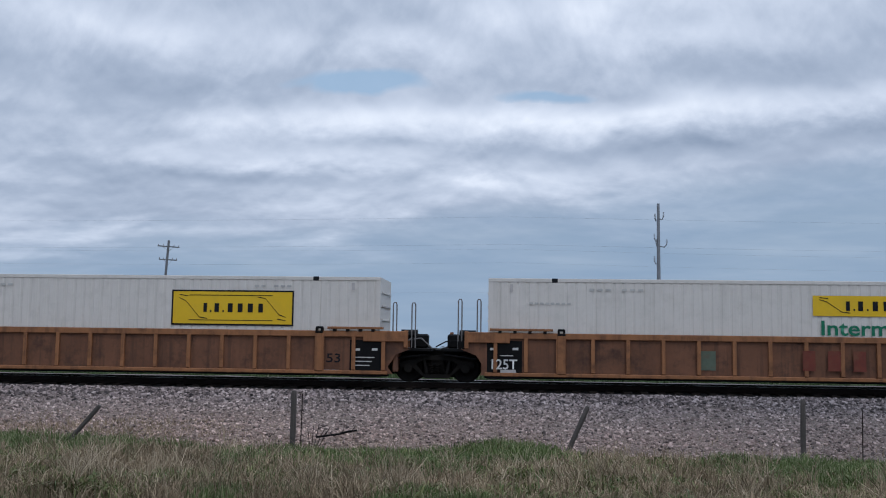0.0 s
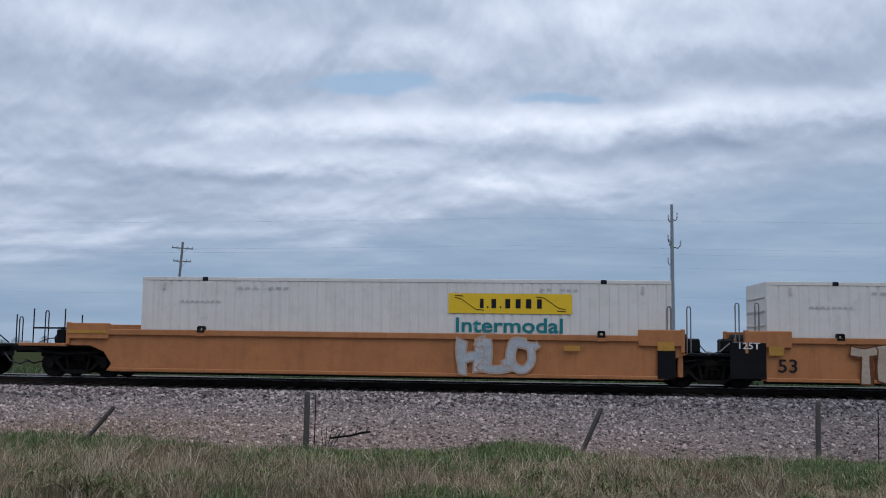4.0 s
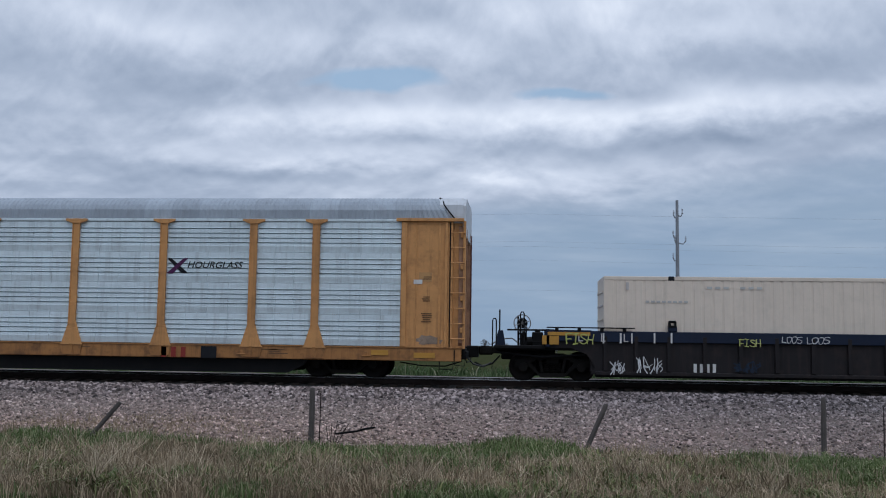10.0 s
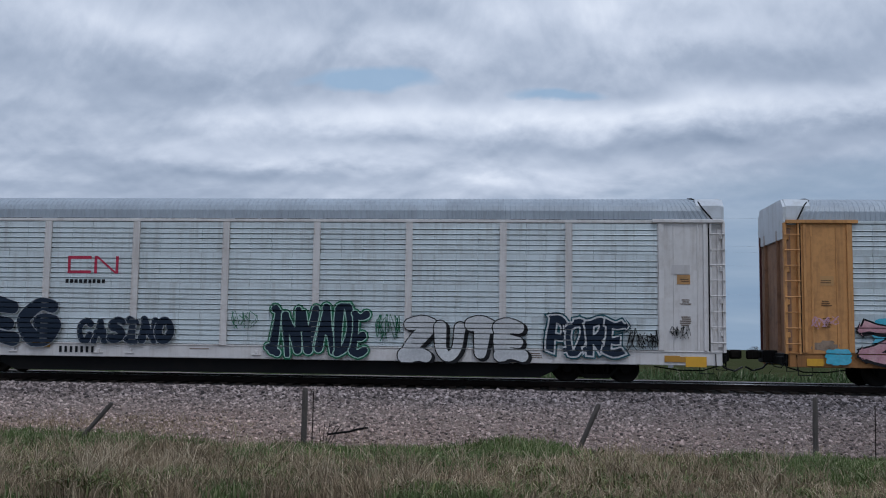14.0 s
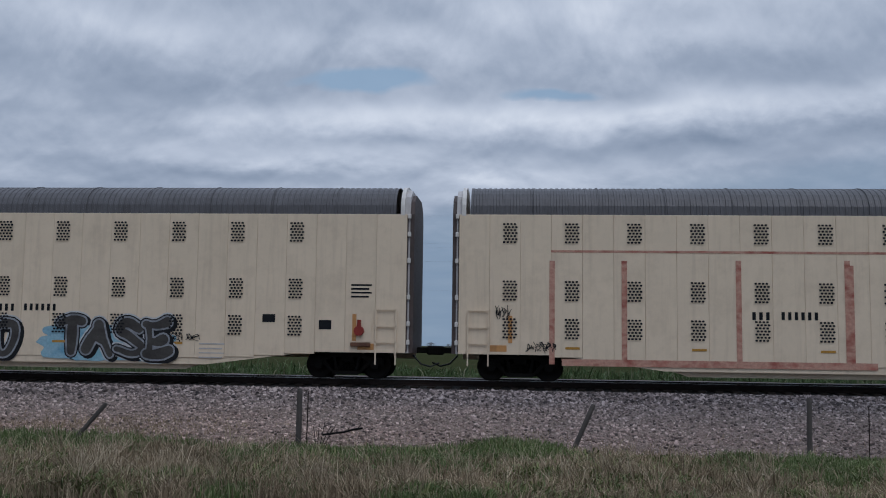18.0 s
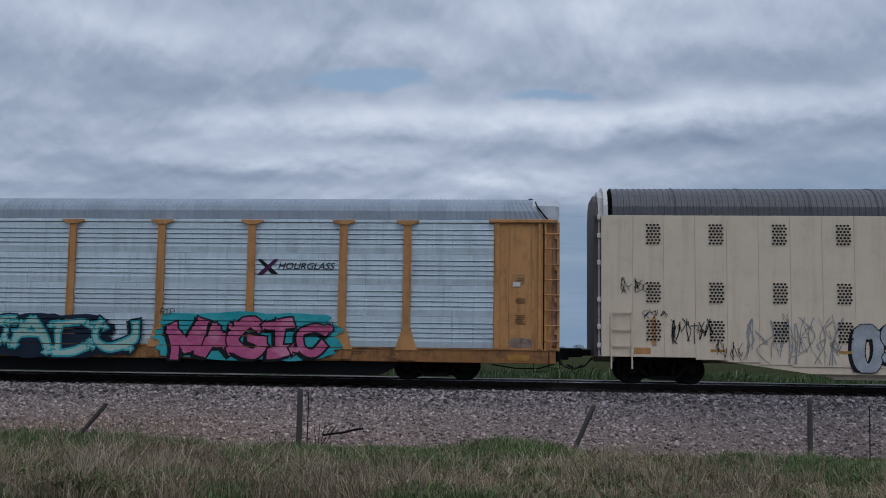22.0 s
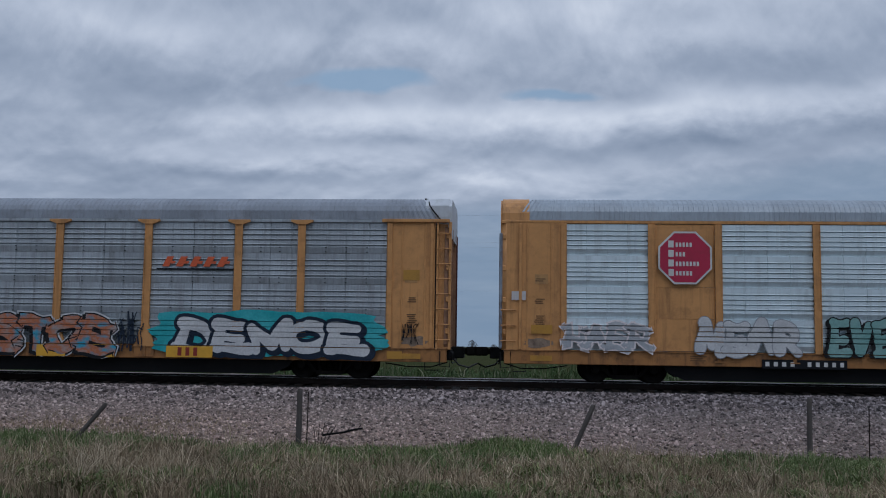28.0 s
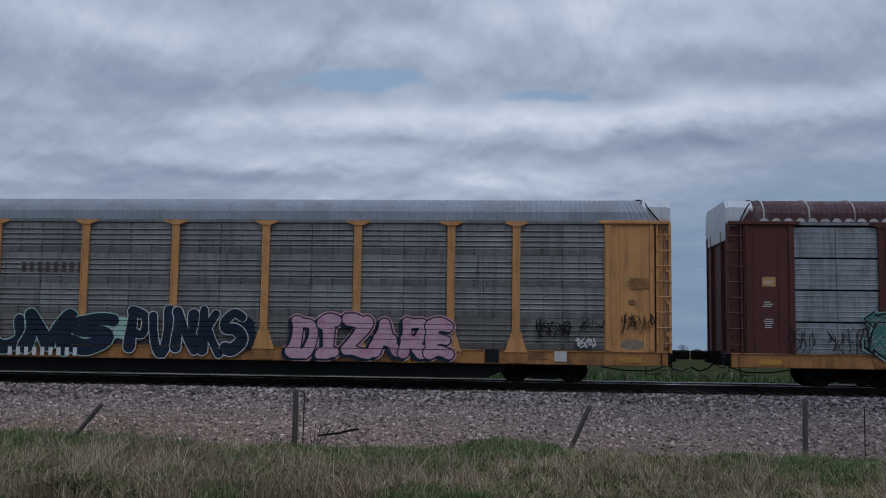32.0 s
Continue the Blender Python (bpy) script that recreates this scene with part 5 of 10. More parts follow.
def plain_post_mesh():
    """A straight rack post of channel section."""
    g = Geo()
    g.plate(-0.035, 0.03, [(-0.095, 0.95), (-0.095, 4.72), (0.095, 4.72), (0.095, 0.95)])
    g.box(-0.105, -0.08, -0.055, -0.03, 0.96, 4.70)
    g.box(0.08, 0.105, -0.055, -0.03, 0.96, 4.70)
    return g.mesh("post")


def foot_mesh():
    g = Geo()
    g.plate(-0.02, 0.02, [(-0.36, 0.92), (0.36, 0.92), (0.28, 0.60), (-0.28, 0.60)])
    g.plate(-0.05, 0.0, [(-0.05, 0.92), (0.05, 0.92), (0.05, 0.60), (-0.05, 0.60)])
    return g.mesh("post_foot")


def arch(hw, z0, z1, n=12, square=2.6):
    pts = []
    for i in range(n + 1):
        a = math.pi * i / n
        c, s = math.cos(a), math.sin(a)
        pts.append((-hw * math.copysign(abs(c) ** (2 / square), c), z0 + (z1 - z0) * abs(s) ** (2 / square)))
    return pts


def roof_mesh(x0, x1, hw, z0, z1, pitch=0.145, depth=0.012, square=2.3):
    """Arched sheet with fine transverse corrugation."""
    base = arch(hw, z0, z1, 14, square)
    inner = arch(hw - depth, z0, z1 - depth, 14, square)
    n = int((x1 - x0) / pitch)
    v, f = [], []
    k = len(base)
    xs = []
    for i in range(n):
        a = x0 + (x1 - x0) * i / n
        xs += [(a, 0), (a + pitch * 0.42, 0), (a + pitch * 0.5, 1), (a + pitch * 0.92, 1)]
    xs.append((x1, 0))
    for x, d in xs:
        e = max(0.0, (abs(x) - (x1 - 1.2)) / 1.2) if x0 == -x1 else 0.0
        v += [(x - math.copysign(0.5, x) * e * ((z - z0) / (z1 - z0) - 0.3), y, z) for y, z in (inner if d else base)]
    for i in range(len(xs) - 1):
        for j in range(k - 1):
            f.append((i * k + j, i * k + j + 1, (i + 1) * k + j + 1, (i + 1) * k + j))
    return Geo().add(v, f).mesh("roof")


def ladder(parent, x, y, z0, z1, mat, n, w=0.42, turn=0):
    lad = part("ladder", cached(("lad", round(z1 - z0, 2), w), lambda: Geo().box(-w / 2, -w / 2 + 0.05, -0.05, 0.02, 0, z1 - z0, 0.01).box(w / 2 - 0.05, w / 2, -0.05, 0.02, 0, z1 - z0, 0.01).mesh("ladder")), mat, parent, (x, y, z0), turn=turn)
    for i in range(n):
        part("rung", cached(("rung", w), lambda: Geo().cyl("x", (0, -0.07, 0), 0.014, -w / 2, w / 2, 6).mesh("rung")), mat, lad, (0, 0, (z1 - z0) * (i + 0.6) / n))


def hood_ring(x):
    """Squared, chamfered outline of the roof's end."""
    k = 0.985 if abs(x) < 13 else 1.0
    ring = [(-1.46, 4.70), (-1.49, 4.92), (-1.47, 5.27), (-1.24, 5.50), (1.24, 5.50), (1.47, 5.27), (1.49, 4.92), (1.46, 4.70)]
    return [(y * k, 4.70 + (z - 4.70) * k) for y, z in ring]


def hood_faces(n):
    return [(i, (i + 1) % n, (i + 1) % n + n, i + n) for i in range(n)] + [tuple(range(n))[::-1], tuple(range(n, 2 * n))]


M_STENCILDARK = surface("stencil_brown", (0.12, 0.065, 0.03), 0.7, var=0.3, dirt=0.5, bump=0)
M_WORN = surface("worn_primer", (0.26, 0.19, 0.14), 0.8, var=0.35, grime=(0.08, 0.05, 0.035), dirt=0.9, streak=0.4, scale=2.0)
M_PLACARD = surface("placard_tan", (0.42, 0.23, 0.09), 0.6, var=0.15, dirt=0.5, bump=0)
BAYS = list(zip((-11.68,) + POSTS, POSTS + (11.68,)))


def autorack(s, label, pan, frame_mat, sill, roof, cap, kind="groove", group="autoracks of the train", end_mat=None, tiers=4, odd_bays=(), odd_pan=None, low_pan=None, plain=False, rounded=False):
    c = car("autorack", label, "autorack", s, group)
    end_mat = end_mat or frame_mat
    main_pan = pan
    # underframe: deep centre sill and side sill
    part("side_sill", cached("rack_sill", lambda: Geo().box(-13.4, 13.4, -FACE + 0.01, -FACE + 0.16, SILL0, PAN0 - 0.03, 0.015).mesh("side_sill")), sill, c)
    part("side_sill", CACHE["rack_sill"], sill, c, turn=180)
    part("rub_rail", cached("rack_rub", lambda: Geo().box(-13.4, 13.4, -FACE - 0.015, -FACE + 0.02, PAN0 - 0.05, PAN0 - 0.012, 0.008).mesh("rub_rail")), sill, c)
    part("deck", cached("rack_deck", lambda: Geo().box(-13.5, 13.5, -1.38, 1.38, 0.80, 0.95, 0.02).mesh("deck")), M_BLACK, c)
    part("centre_sill", cached("rack_centre", lambda: Geo().prism_x(-8.2, 8.2, [(-0.55, 0.80), (-0.5, 0.34), (0.5, 0.34), (0.55, 0.80)]).box(-13.2, 13.2, -0.3, 0.3, 0.55, 0.8, 0.02)
         .plate(-1.36, -1.28, [(-8.75, 0.60), (-8.6, 0.36), (-8.1, 0.13), (8.1, 0.13), (8.6, 0.36), (8.75, 0.60)]).plate(1.28, 1.36, [(-8.7, 0.60), (-8.0, 0.13), (8.0, 0.13), (8.7, 0.60)]).mesh("centre_sill")), M_BLACK, c)
    for lvl in (2.55, 4.0):
        part("inner_deck", cached(("rack_inner", lvl), lambda: Geo().box(-13.2, 13.2, -1.40, 1.40, lvl, lvl + 0.06).mesh("inner_deck")), M_BLACK, c)
    # side panels
    h = (PAN1 - PAN0) / tiers
    gaps = [(0.935, 0.962)]
    for k in range(3):
        for f in {"groove": FLUTES, "banded": FLUTES, "flat": (0.12, 0.285, 0.45, 0.615, 0.78), "slot": GROOVES, "tier": (1.0,)}[kind]:
            z = PAN0 + k * h + h * f
            gaps.append((z - 0.018, z + 0.012) if kind != "slot" else (z - 0.010, z + 0.008))
    GAPS[c.name] = gaps
    for bay, (a, b) in enumerate(BAYS):
        pan = odd_pan if bay in odd_bays else main_pan
        w = round(b - a - 0.2, 2)
        for k in range(tiers):
            if kind == "slot":
                me = cached(("pan", kind, w, round(h, 3)), lambda: perforated_mesh(w / 2 - 0.016, h))
                for q in (-1, 1):
                    # where low_pan is given, the bottom tier takes this darker material
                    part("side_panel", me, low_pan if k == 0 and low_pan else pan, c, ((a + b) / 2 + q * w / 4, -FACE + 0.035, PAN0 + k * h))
                continue
            if pan is M_YEL:
                part("side_panel", cached(("plain", w, round(h, 3)), lambda: Geo().box(-w / 2, w / 2, -0.01, 0.02, 0.003, h - 0.003, 0.004).mesh("side_panel")), pan, c, ((a + b) / 2, -FACE + 0.035, PAN0 + k * h))
                continue
            if kind == "tier":
                me = cached(("tier", w, round(h, 3)), lambda: tier_mesh(w, h))
                part("side_panel", me, pan, c, ((a + b) / 2, -FACE + 0.035, PAN0 + k * h))
                continue
            me = cached(("pan", kind, w, round(h, 3)), lambda: panel_mesh(w, h, 5 if kind == "flat" else 4, 0.075 if kind == "banded" else 0.022))
            part("side_panel", me, pan, c, ((a + b) / 2, -FACE + 0.035, PAN0 + k * h))
        if kind == "slot":
            bm_ = cached(("bolts", w, round(h, 3)), lambda: bolts(Geo(), w, h, 0.0).mesh("panel_fastening"))
            for k in range(tiers):
                tagged(part("panel_fastening", bm_, M_INK, c, ((a + b) / 2, -FACE + 0.006, PAN0 + k * h)), kind="stuff")
        if kind == "slot":
            part("panel_backing", cached(("panback", w), lambda: Geo().box(-w / 2, w / 2, 0.075, 0.1, PAN0, PAN1).mesh("panel_backing")), pan, c, ((a + b) / 2, -FACE, 0))
        me = cached(("panfar", w), lambda: Geo().box(-w / 2, w / 2, -0.03, 0.02, PAN0, PAN1).mesh("side_panel"))
        part("side_panel", me, pan, c, ((a + b) / 2, FACE - 0.03, 0))
    pan = main_pan
    for x in POSTS:
        for turn in (0, 180):
            sy = -1 if turn == 0 else 1
            p = part("post", cached(("rack_post", plain), plain_post_mesh if plain else post_mesh), frame_mat, c, (x, sy * FACE, 0), turn=turn)
            if sy < 0 and kind == "groove":
                tagged(part("post_seam", cached("rack_clips", seam_mesh), M_CAP, p), kind="stuff")
            if sy < 0 and not plain:
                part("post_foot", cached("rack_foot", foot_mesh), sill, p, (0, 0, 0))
    part("top_rail", cached("rack_top", lambda: Geo().box(-13.5, 13.5, -FACE + 0.0, -FACE + 0.09, PAN1 + 0.01, PAN1 + 0.10, 0.01).box(-13.5, 13.5, FACE - 0.09, FACE, PAN1 + 0.01, PAN1 + 0.10, 0.01).mesh("top_rail")), frame_mat if plain else pan, c)
    deep = roof is M_ROOF_RUST
    part("roof", cached(("rack_roof", deep), lambda: roof_mesh(-12.9, 12.9, FACE - 0.02, 4.83, 5.60, 0.24 if deep else 0.145, 0.045 if deep else 0.012, 2.9)), roof, c)
    if roof is M_ROOF_WINE:
        for i in range(20):
            part("roof_rib", cached("rack_rib_arc", lambda: Geo().tube([(0, y * 1.01, z + 0.012) for y, z in arch(FACE - 0.02, 4.83, 5.60, 14, 2.9)], 0.024, 5).mesh("roof_rib")), M_RIBWORN, c, (-12.4 + 1.305 * i, 0, 0), "pale roof rib" if i == 0 else "")
        tooth = cached("rack_tooth", lambda: Geo().plate(-FACE - 0.012, -FACE + 0.01, [(-0.13, 4.83), (0.13, 4.83), (0.13, 4.86), (0.06, 4.93), (-0.06, 4.93), (-0.13, 4.86)]).mesh("eave_scallop"))
        for i in range(72):
            part("eave_scallop", tooth, M_RIBWORN, c, (-12.4 + 0.349 * i, 0, 0))
    # ends
    for sx in (-1, 1):
        xa, xb = sorted((sx * 11.55, sx * (13.34 if rounded else 13.02)))
        ep = part("end_panel", cached(("rack_endpan", sx, rounded), lambda: Geo().box(xa, xb, -FACE + 0.0, -FACE + 0.05, PAN0 - 0.03, 4.76, 0.008).mesh("end_panel")), end_mat, c)
        if not rounded:
            part("ladder_bay", cached(("rack_bay", sx), lambda: Geo().box(min(sx * 13.06, sx * 13.5), max(sx * 13.06, sx * 13.5), -FACE + 0.10, -FACE + 0.14, PAN0 - 0.03, 4.76, 0.008)
                 .box(sx * 13.09 - 0.03, sx * 13.09 + 0.03, -FACE - 0.03, -FACE + 0.11, PAN0 - 0.05, 4.76, 0.008).box(sx * 13.47 - 0.04, sx * 13.47 + 0.04, -FACE - 0.03, -FACE + 0.11, PAN0 - 0.05, 4.76, 0.008).mesh("ladder_bay")), end_mat, ep)
            part("door_gap", cached(("rack_gap", sx), lambda: Geo().box(sx * 13.04 - 0.016, sx * 13.04 + 0.016, -FACE - 0.006, -FACE + 0.06, PAN0, 4.6).mesh("door_gap")), M_BLACK, ep)
        part("placard", cached(("rack_card", sx), lambda: Geo().plate(-FACE - 0.012, -FACE + 0.005, [(sx * 12.3 - 0.19, 2.92), (sx * 12.3 + 0.19, 2.92), (sx * 12.3 + 0.19, 3.2), (sx * 12.3 - 0.19, 3.2)]).mesh("placard")), M_PLACARD, ep)
        for xr, wr, dr in ((11.65, 0.075, 0.05), (12.02, 0.02, 0.02), (12.72, 0.03, 0.02), (12.92, 0.045, 0.05)):
            part("end_rib", cached(("rack_rib", wr), lambda: Geo().box(-wr, wr, -FACE - dr, -FACE + 0.002, PAN0, 4.72, 0.008).mesh("end_rib")), end_mat, ep, (sx * xr, 0, 0))
        if not rounded:
            xa, xb = sorted((sx * 11.4, sx * 13.45))
            part("end_lintel", cached(("rack_lintel", sx), lambda: Geo().box(xa, xb, -FACE - 0.08, -FACE + 0.02, 4.74, 4.84, 0.01).mesh("end_lintel")), end_mat, ep)
        part("end_panel", cached(("rack_endfar", sx), lambda: Geo().box(min(sx * 11.68, sx * 13.4), max(sx * 11.68, sx * 13.4), FACE - 0.05, FACE, PAN0 - 0.03, 4.8, 0.01).mesh("end_panel")), end_mat, c)
        for i in range(3 if rounded else 8):
            part("rung", cached("rack_rung", lambda: Geo().cyl("x", (0, 0, 0), 0.019, -0.22, 0.22, 6).box(-0.22, -0.19, 0, 0.06, -0.02, 0.02).box(0.19, 0.22, 0, 0.06, -0.02, 0.02).mesh("rung")), end_mat, ep, (sx * 13.28, -FACE - 0.055, 1.22 + 0.455 * i))
        g = cached(("rack_door", sx), lambda: Geo().prism_x(min(sx * 13.30, sx * 13.42), max(sx * 13.30, sx * 13.42), [(-1.38, 0.9), (-1.50, 1.1), (-1.50, 4.55), (-1.35, 4.75), (1.35, 4.75), (1.50, 4.55), (1.50, 1.1), (1.38, 0.9)])
                   .box(sx * 13.46 - 0.05, sx * 13.46 + 0.05, -0.75, -0.70, 1.0, 4.6).box(sx * 13.46 - 0.05, sx * 13.46 + 0.05, 0.70, 0.75, 1.0, 4.6).mesh("end_door"))
        dr = part("end_door", g, M_ENDWORN if rounded else M_ENDRUST if end_mat is M_YEL else end_mat, c)
        for i in range(4):
            part("hinge", cached(("rack_hinge", sx), lambda: Geo().box(sx * 13.40 - 0.05, sx * 13.40 + 0.05, -1.56, -1.40, 0, 0.16, 0.02).mesh("hinge")), end_mat, dr, (0, 0, 1.4 + 0.95 * i))
        part("door_edge", cached(("rack_dedge", sx), lambda: Geo().box(sx * 13.5 - 0.03, sx * 13.5 + 0.03, 1.2, 1.28, 1.0, 4.6).mesh("door_edge")), M_BROWN, dr)
        # roof end: a hood behind the last arch
        if rounded:
            part("end_corner", cached(("rack_corner", sx), lambda: Geo().cyl("z", (sx * 13.30, -FACE + 0.19, PAN0 - 0.03), 0.19, 0, 3.9, 18).mesh("end_corner", True)), end_mat, ep)
            part("roof_hood", cached(("rack_round_hood", sx), lambda: Geo().prism_x(min(sx * 12.66, sx * 13.46), max(sx * 12.66, sx * 13.46), [(y * 1.012, z + 0.012) for y, z in arch(FACE - 0.02, 4.72, 5.60, 14, 2.9)]).mesh("roof_hood")), cap, c)
            for k, y in enumerate((-1.36, -0.62, 0.12, 0.86)):
                part("end_column", cached(("rack_column", sx), lambda: Geo().box(min(sx * 13.42, sx * 13.56), max(sx * 13.42, sx * 13.56), -0.10, 0.10, PAN0, 4.45, 0.03).mesh("end_column")), M_ENDWORN, dr, (0, y, 0))
            part("upper_end", cached(("rack_round_upper", sx), lambda: Geo().prism_x(min(sx * 13.42, sx * 13.52), max(sx * 13.42, sx * 13.52), [(-1.42, 4.35)] + [(y * 0.97, z) for y, z in arch(FACE - 0.02, 4.72, 5.57, 14, 2.9)] + [(1.42, 4.35)]).mesh("upper_end")), cap, c)
        else:
            slant = [(sx * (12.98 - 0.5 * ((z - 4.83) / 0.77 - 0.3)) + 0.03 * math.sin(9 * z + 3 * y), y * 1.008, z + 0.008) for y, z in arch(FACE - 0.02, 4.83, 5.60, 14, 2.9)]
            g = cached(("rack_hood", sx), lambda: Geo().add([(x, y, z) for x in (sx * 12.7, sx * 13.42) for y, z in hood_ring(x)], hood_faces(8)).mesh("roof_hood"))
            part("roof_hood", g, cap, c)
            part("upper_end", cached(("rack_upper", sx), lambda: Geo().prism_x(min(sx * 13.40, sx * 13.50), max(sx * 13.40, sx * 13.50), [(-1.46, 4.30), (-1.48, 5.24), (-1.22, 5.48), (1.22, 5.48), (1.48, 5.24), (1.46, 4.30)]).mesh("upper_end")), cap, c)
            part("roof_edge", cached(("rack_redge", sx), lambda: Geo().tube(slant, 0.024, 5).mesh("roof_edge")), M_BLACK, c)
        ink = M_STENCILDARK if end_mat is not M_BROWN and end_mat is not M_DARKBROWN else M_POST_PALE
        r = random.Random(int(abs(s)) * 2 + sx)
        for zc, rows in ((3.05, 2), (2.45, 3), (1.95, 5)):
            bars(c, [(sx * 12.35 - r.uniform(0.08, 0.17), sx * 12.35 + r.uniform(0.08, 0.17), zc - 0.06 * i, zc - 0.06 * i + 0.026) for i in range(rows)], ink, -FACE - 0.016, "stencil")
        if end_mat is M_YEL:
            ring = []
            for i in range(22):
                a = 2 * math.pi * i / 22
                q = 1 + r.uniform(-0.28, 0.22)
                ring.append((sx * 12.4 + 0.40 * q * math.cos(a), 1.17 + 0.15 * q * math.sin(a)))
            part("worn_patch", Geo().flat(-FACE - 0.005, ring), M_WORN, ep)
        truck(c, sx * 9.8)
        coupler(c, sx * 13.45, sx)
        part("grab_iron", cached(("rack_grab", sx), lambda: Geo().tube([(sx * 13.2, -FACE - 0.02, 0.9), (sx * 13.2, -FACE - 0.06, 0.45), (sx * 13.5, -FACE - 0.06, 0.42), (sx * 13.5, -FACE - 0.02, 0.9)], 0.017, 5).mesh("grab_iron")), M_BLACK, c)
        part("draft_box", cached(("rack_draft", sx), lambda: Geo().box(min(sx * 13.2, sx * 13.85), max(sx * 13.2, sx * 13.85), -0.30, 0.30, 0.66, 1.02, 0.03).box(min(sx * 13.3, sx * 13.55), max(sx * 13.3, sx * 13.55), -1.35, 1.35, 0.62, 0.86, 0.02).mesh("draft_box")), M_BLACK, c)
        part("corner_step", cached(("rack_step", sx), lambda: Geo().tube([(sx * 12.75, -1.5, 0.62), (sx * 12.75, -1.52, 0.32), (sx * 13.15, -1.52, 0.32), (sx * 13.15, -1.5, 0.62)], 0.018, 5).mesh("corner_step")), M_BLACK, c)
        part("cut_lever", cached(("rack_cut", sx), lambda: Geo().tube([(sx * 13.5, -1.5, 0.7), (sx * 13.55, -1.2, 0.52), (sx * 13.6, -0.6, 0.55), (sx * 13.65, -0.2, 0.7)], 0.016, 5).mesh("cut_lever")), M_BLACK, c)
        part("brake_pipe", cached(("rack_pipe", sx), lambda: Geo().tube([(sx * 13.4, -1.1, 0.55), (sx * 12.9, -1.15, 0.40), (sx * 12.2, -1.1, 0.40), (sx * 11.5, -1.0, 0.5)], 0.02, 6).mesh("brake_pipe")), M_BLACK, c)
        part("sill_marker", cached(("rack_mark", sx), lambda: Geo().box(sx * 12.3 - 0.32, sx * 12.3 + 0.32, -FACE - 0.008, -FACE + 0.01, 0.64, 0.80).mesh("sill_marker")), M_STICKER, c)
    r = random.Random(int(abs(s)) + 5)
    for i in range(5):
        x = r.uniform(-11.5, 11.0)
        bars(c, [(x, x + r.uniform(0.25, 0.6), 0.82 - 0.06 * k, 0.845 - 0.06 * k) for k in range(r.choice((1, 2, 3)))], M_STENCILDARK, -FACE + 0.004, "stencil")
    for i in range(4):
        x = r.uniform(-11.0, 11.0)
        part("tie_bracket", cached("rack_tieb", lambda: Geo().box(-0.14, 0.14, -FACE - 0.03, -FACE + 0.02, 0.66, 0.70, 0.01).box(-0.05, 0.05, -FACE - 0.03, -FACE + 0.02, 0.70, 0.80, 0.01).mesh("tie_bracket")), sill, c, (x, 0, 0))
    part("brake_gear", cached("rack_gear", lambda: Geo().cyl("x", (2.0, -0.95, 0.5), 0.2, 0, 0.7, 12).box(3.6, 4.1, -1.2, -0.8, 0.38, 0.66, 0.03).box(-3.4, -3.0, -1.2, -0.9, 0.36, 0.6, 0.03).mesh("brake_gear")), M_BLACK, c)
    return c


def number_plate(c, x0, x1, z0, z1, n, seed, y=None, dark=True):
    y = -FACE - 0.006 if y is None else y
    p = part("number_board", Geo().flat(y, [(x0, z0), (x1, z0), (x1, z1), (x0, z1)]), M_INK if dark else M_YELSILL, c)
    r = random.Random(seed)
    w = (x1 - x0) * 0.92
    hh = (z1 - z0) * 0.5
    bs = word_bars(0, 0, hh, n, r, 0.34, 0.36, skip=(4,))
    k = w / bs[-1][1]
    bars(p, [(x0 + (x1 - x0) * 0.04 + a * k, x0 + (x1 - x0) * 0.04 + b * k, z0 + (z1 - z0) * 0.25 + c0, z0 + (z1 - z0) * 0.25 + c1) for a, b, c0, c1 in bs], M_WHITEINK, y - 0.004)


def block_mark(c, x0, x1, z0, z1, n, mat, y, slant=0.0, label=""):
    """A railway's mark as plain upright blocks."""
    g = Geo()
    w = (x1 - x0) / n
    for i in range(n):
        a, b = x0 + i * w, x0 + i * w + w * (0.78 if n < 3 else 0.5)
        g.flat(y, [(a, z0), (b, z0), (b + slant, z1), (a + slant, z1)])
    return tagged(part("marking", g, mat, c, label=label), kind="stuff" if n > 2 else "")


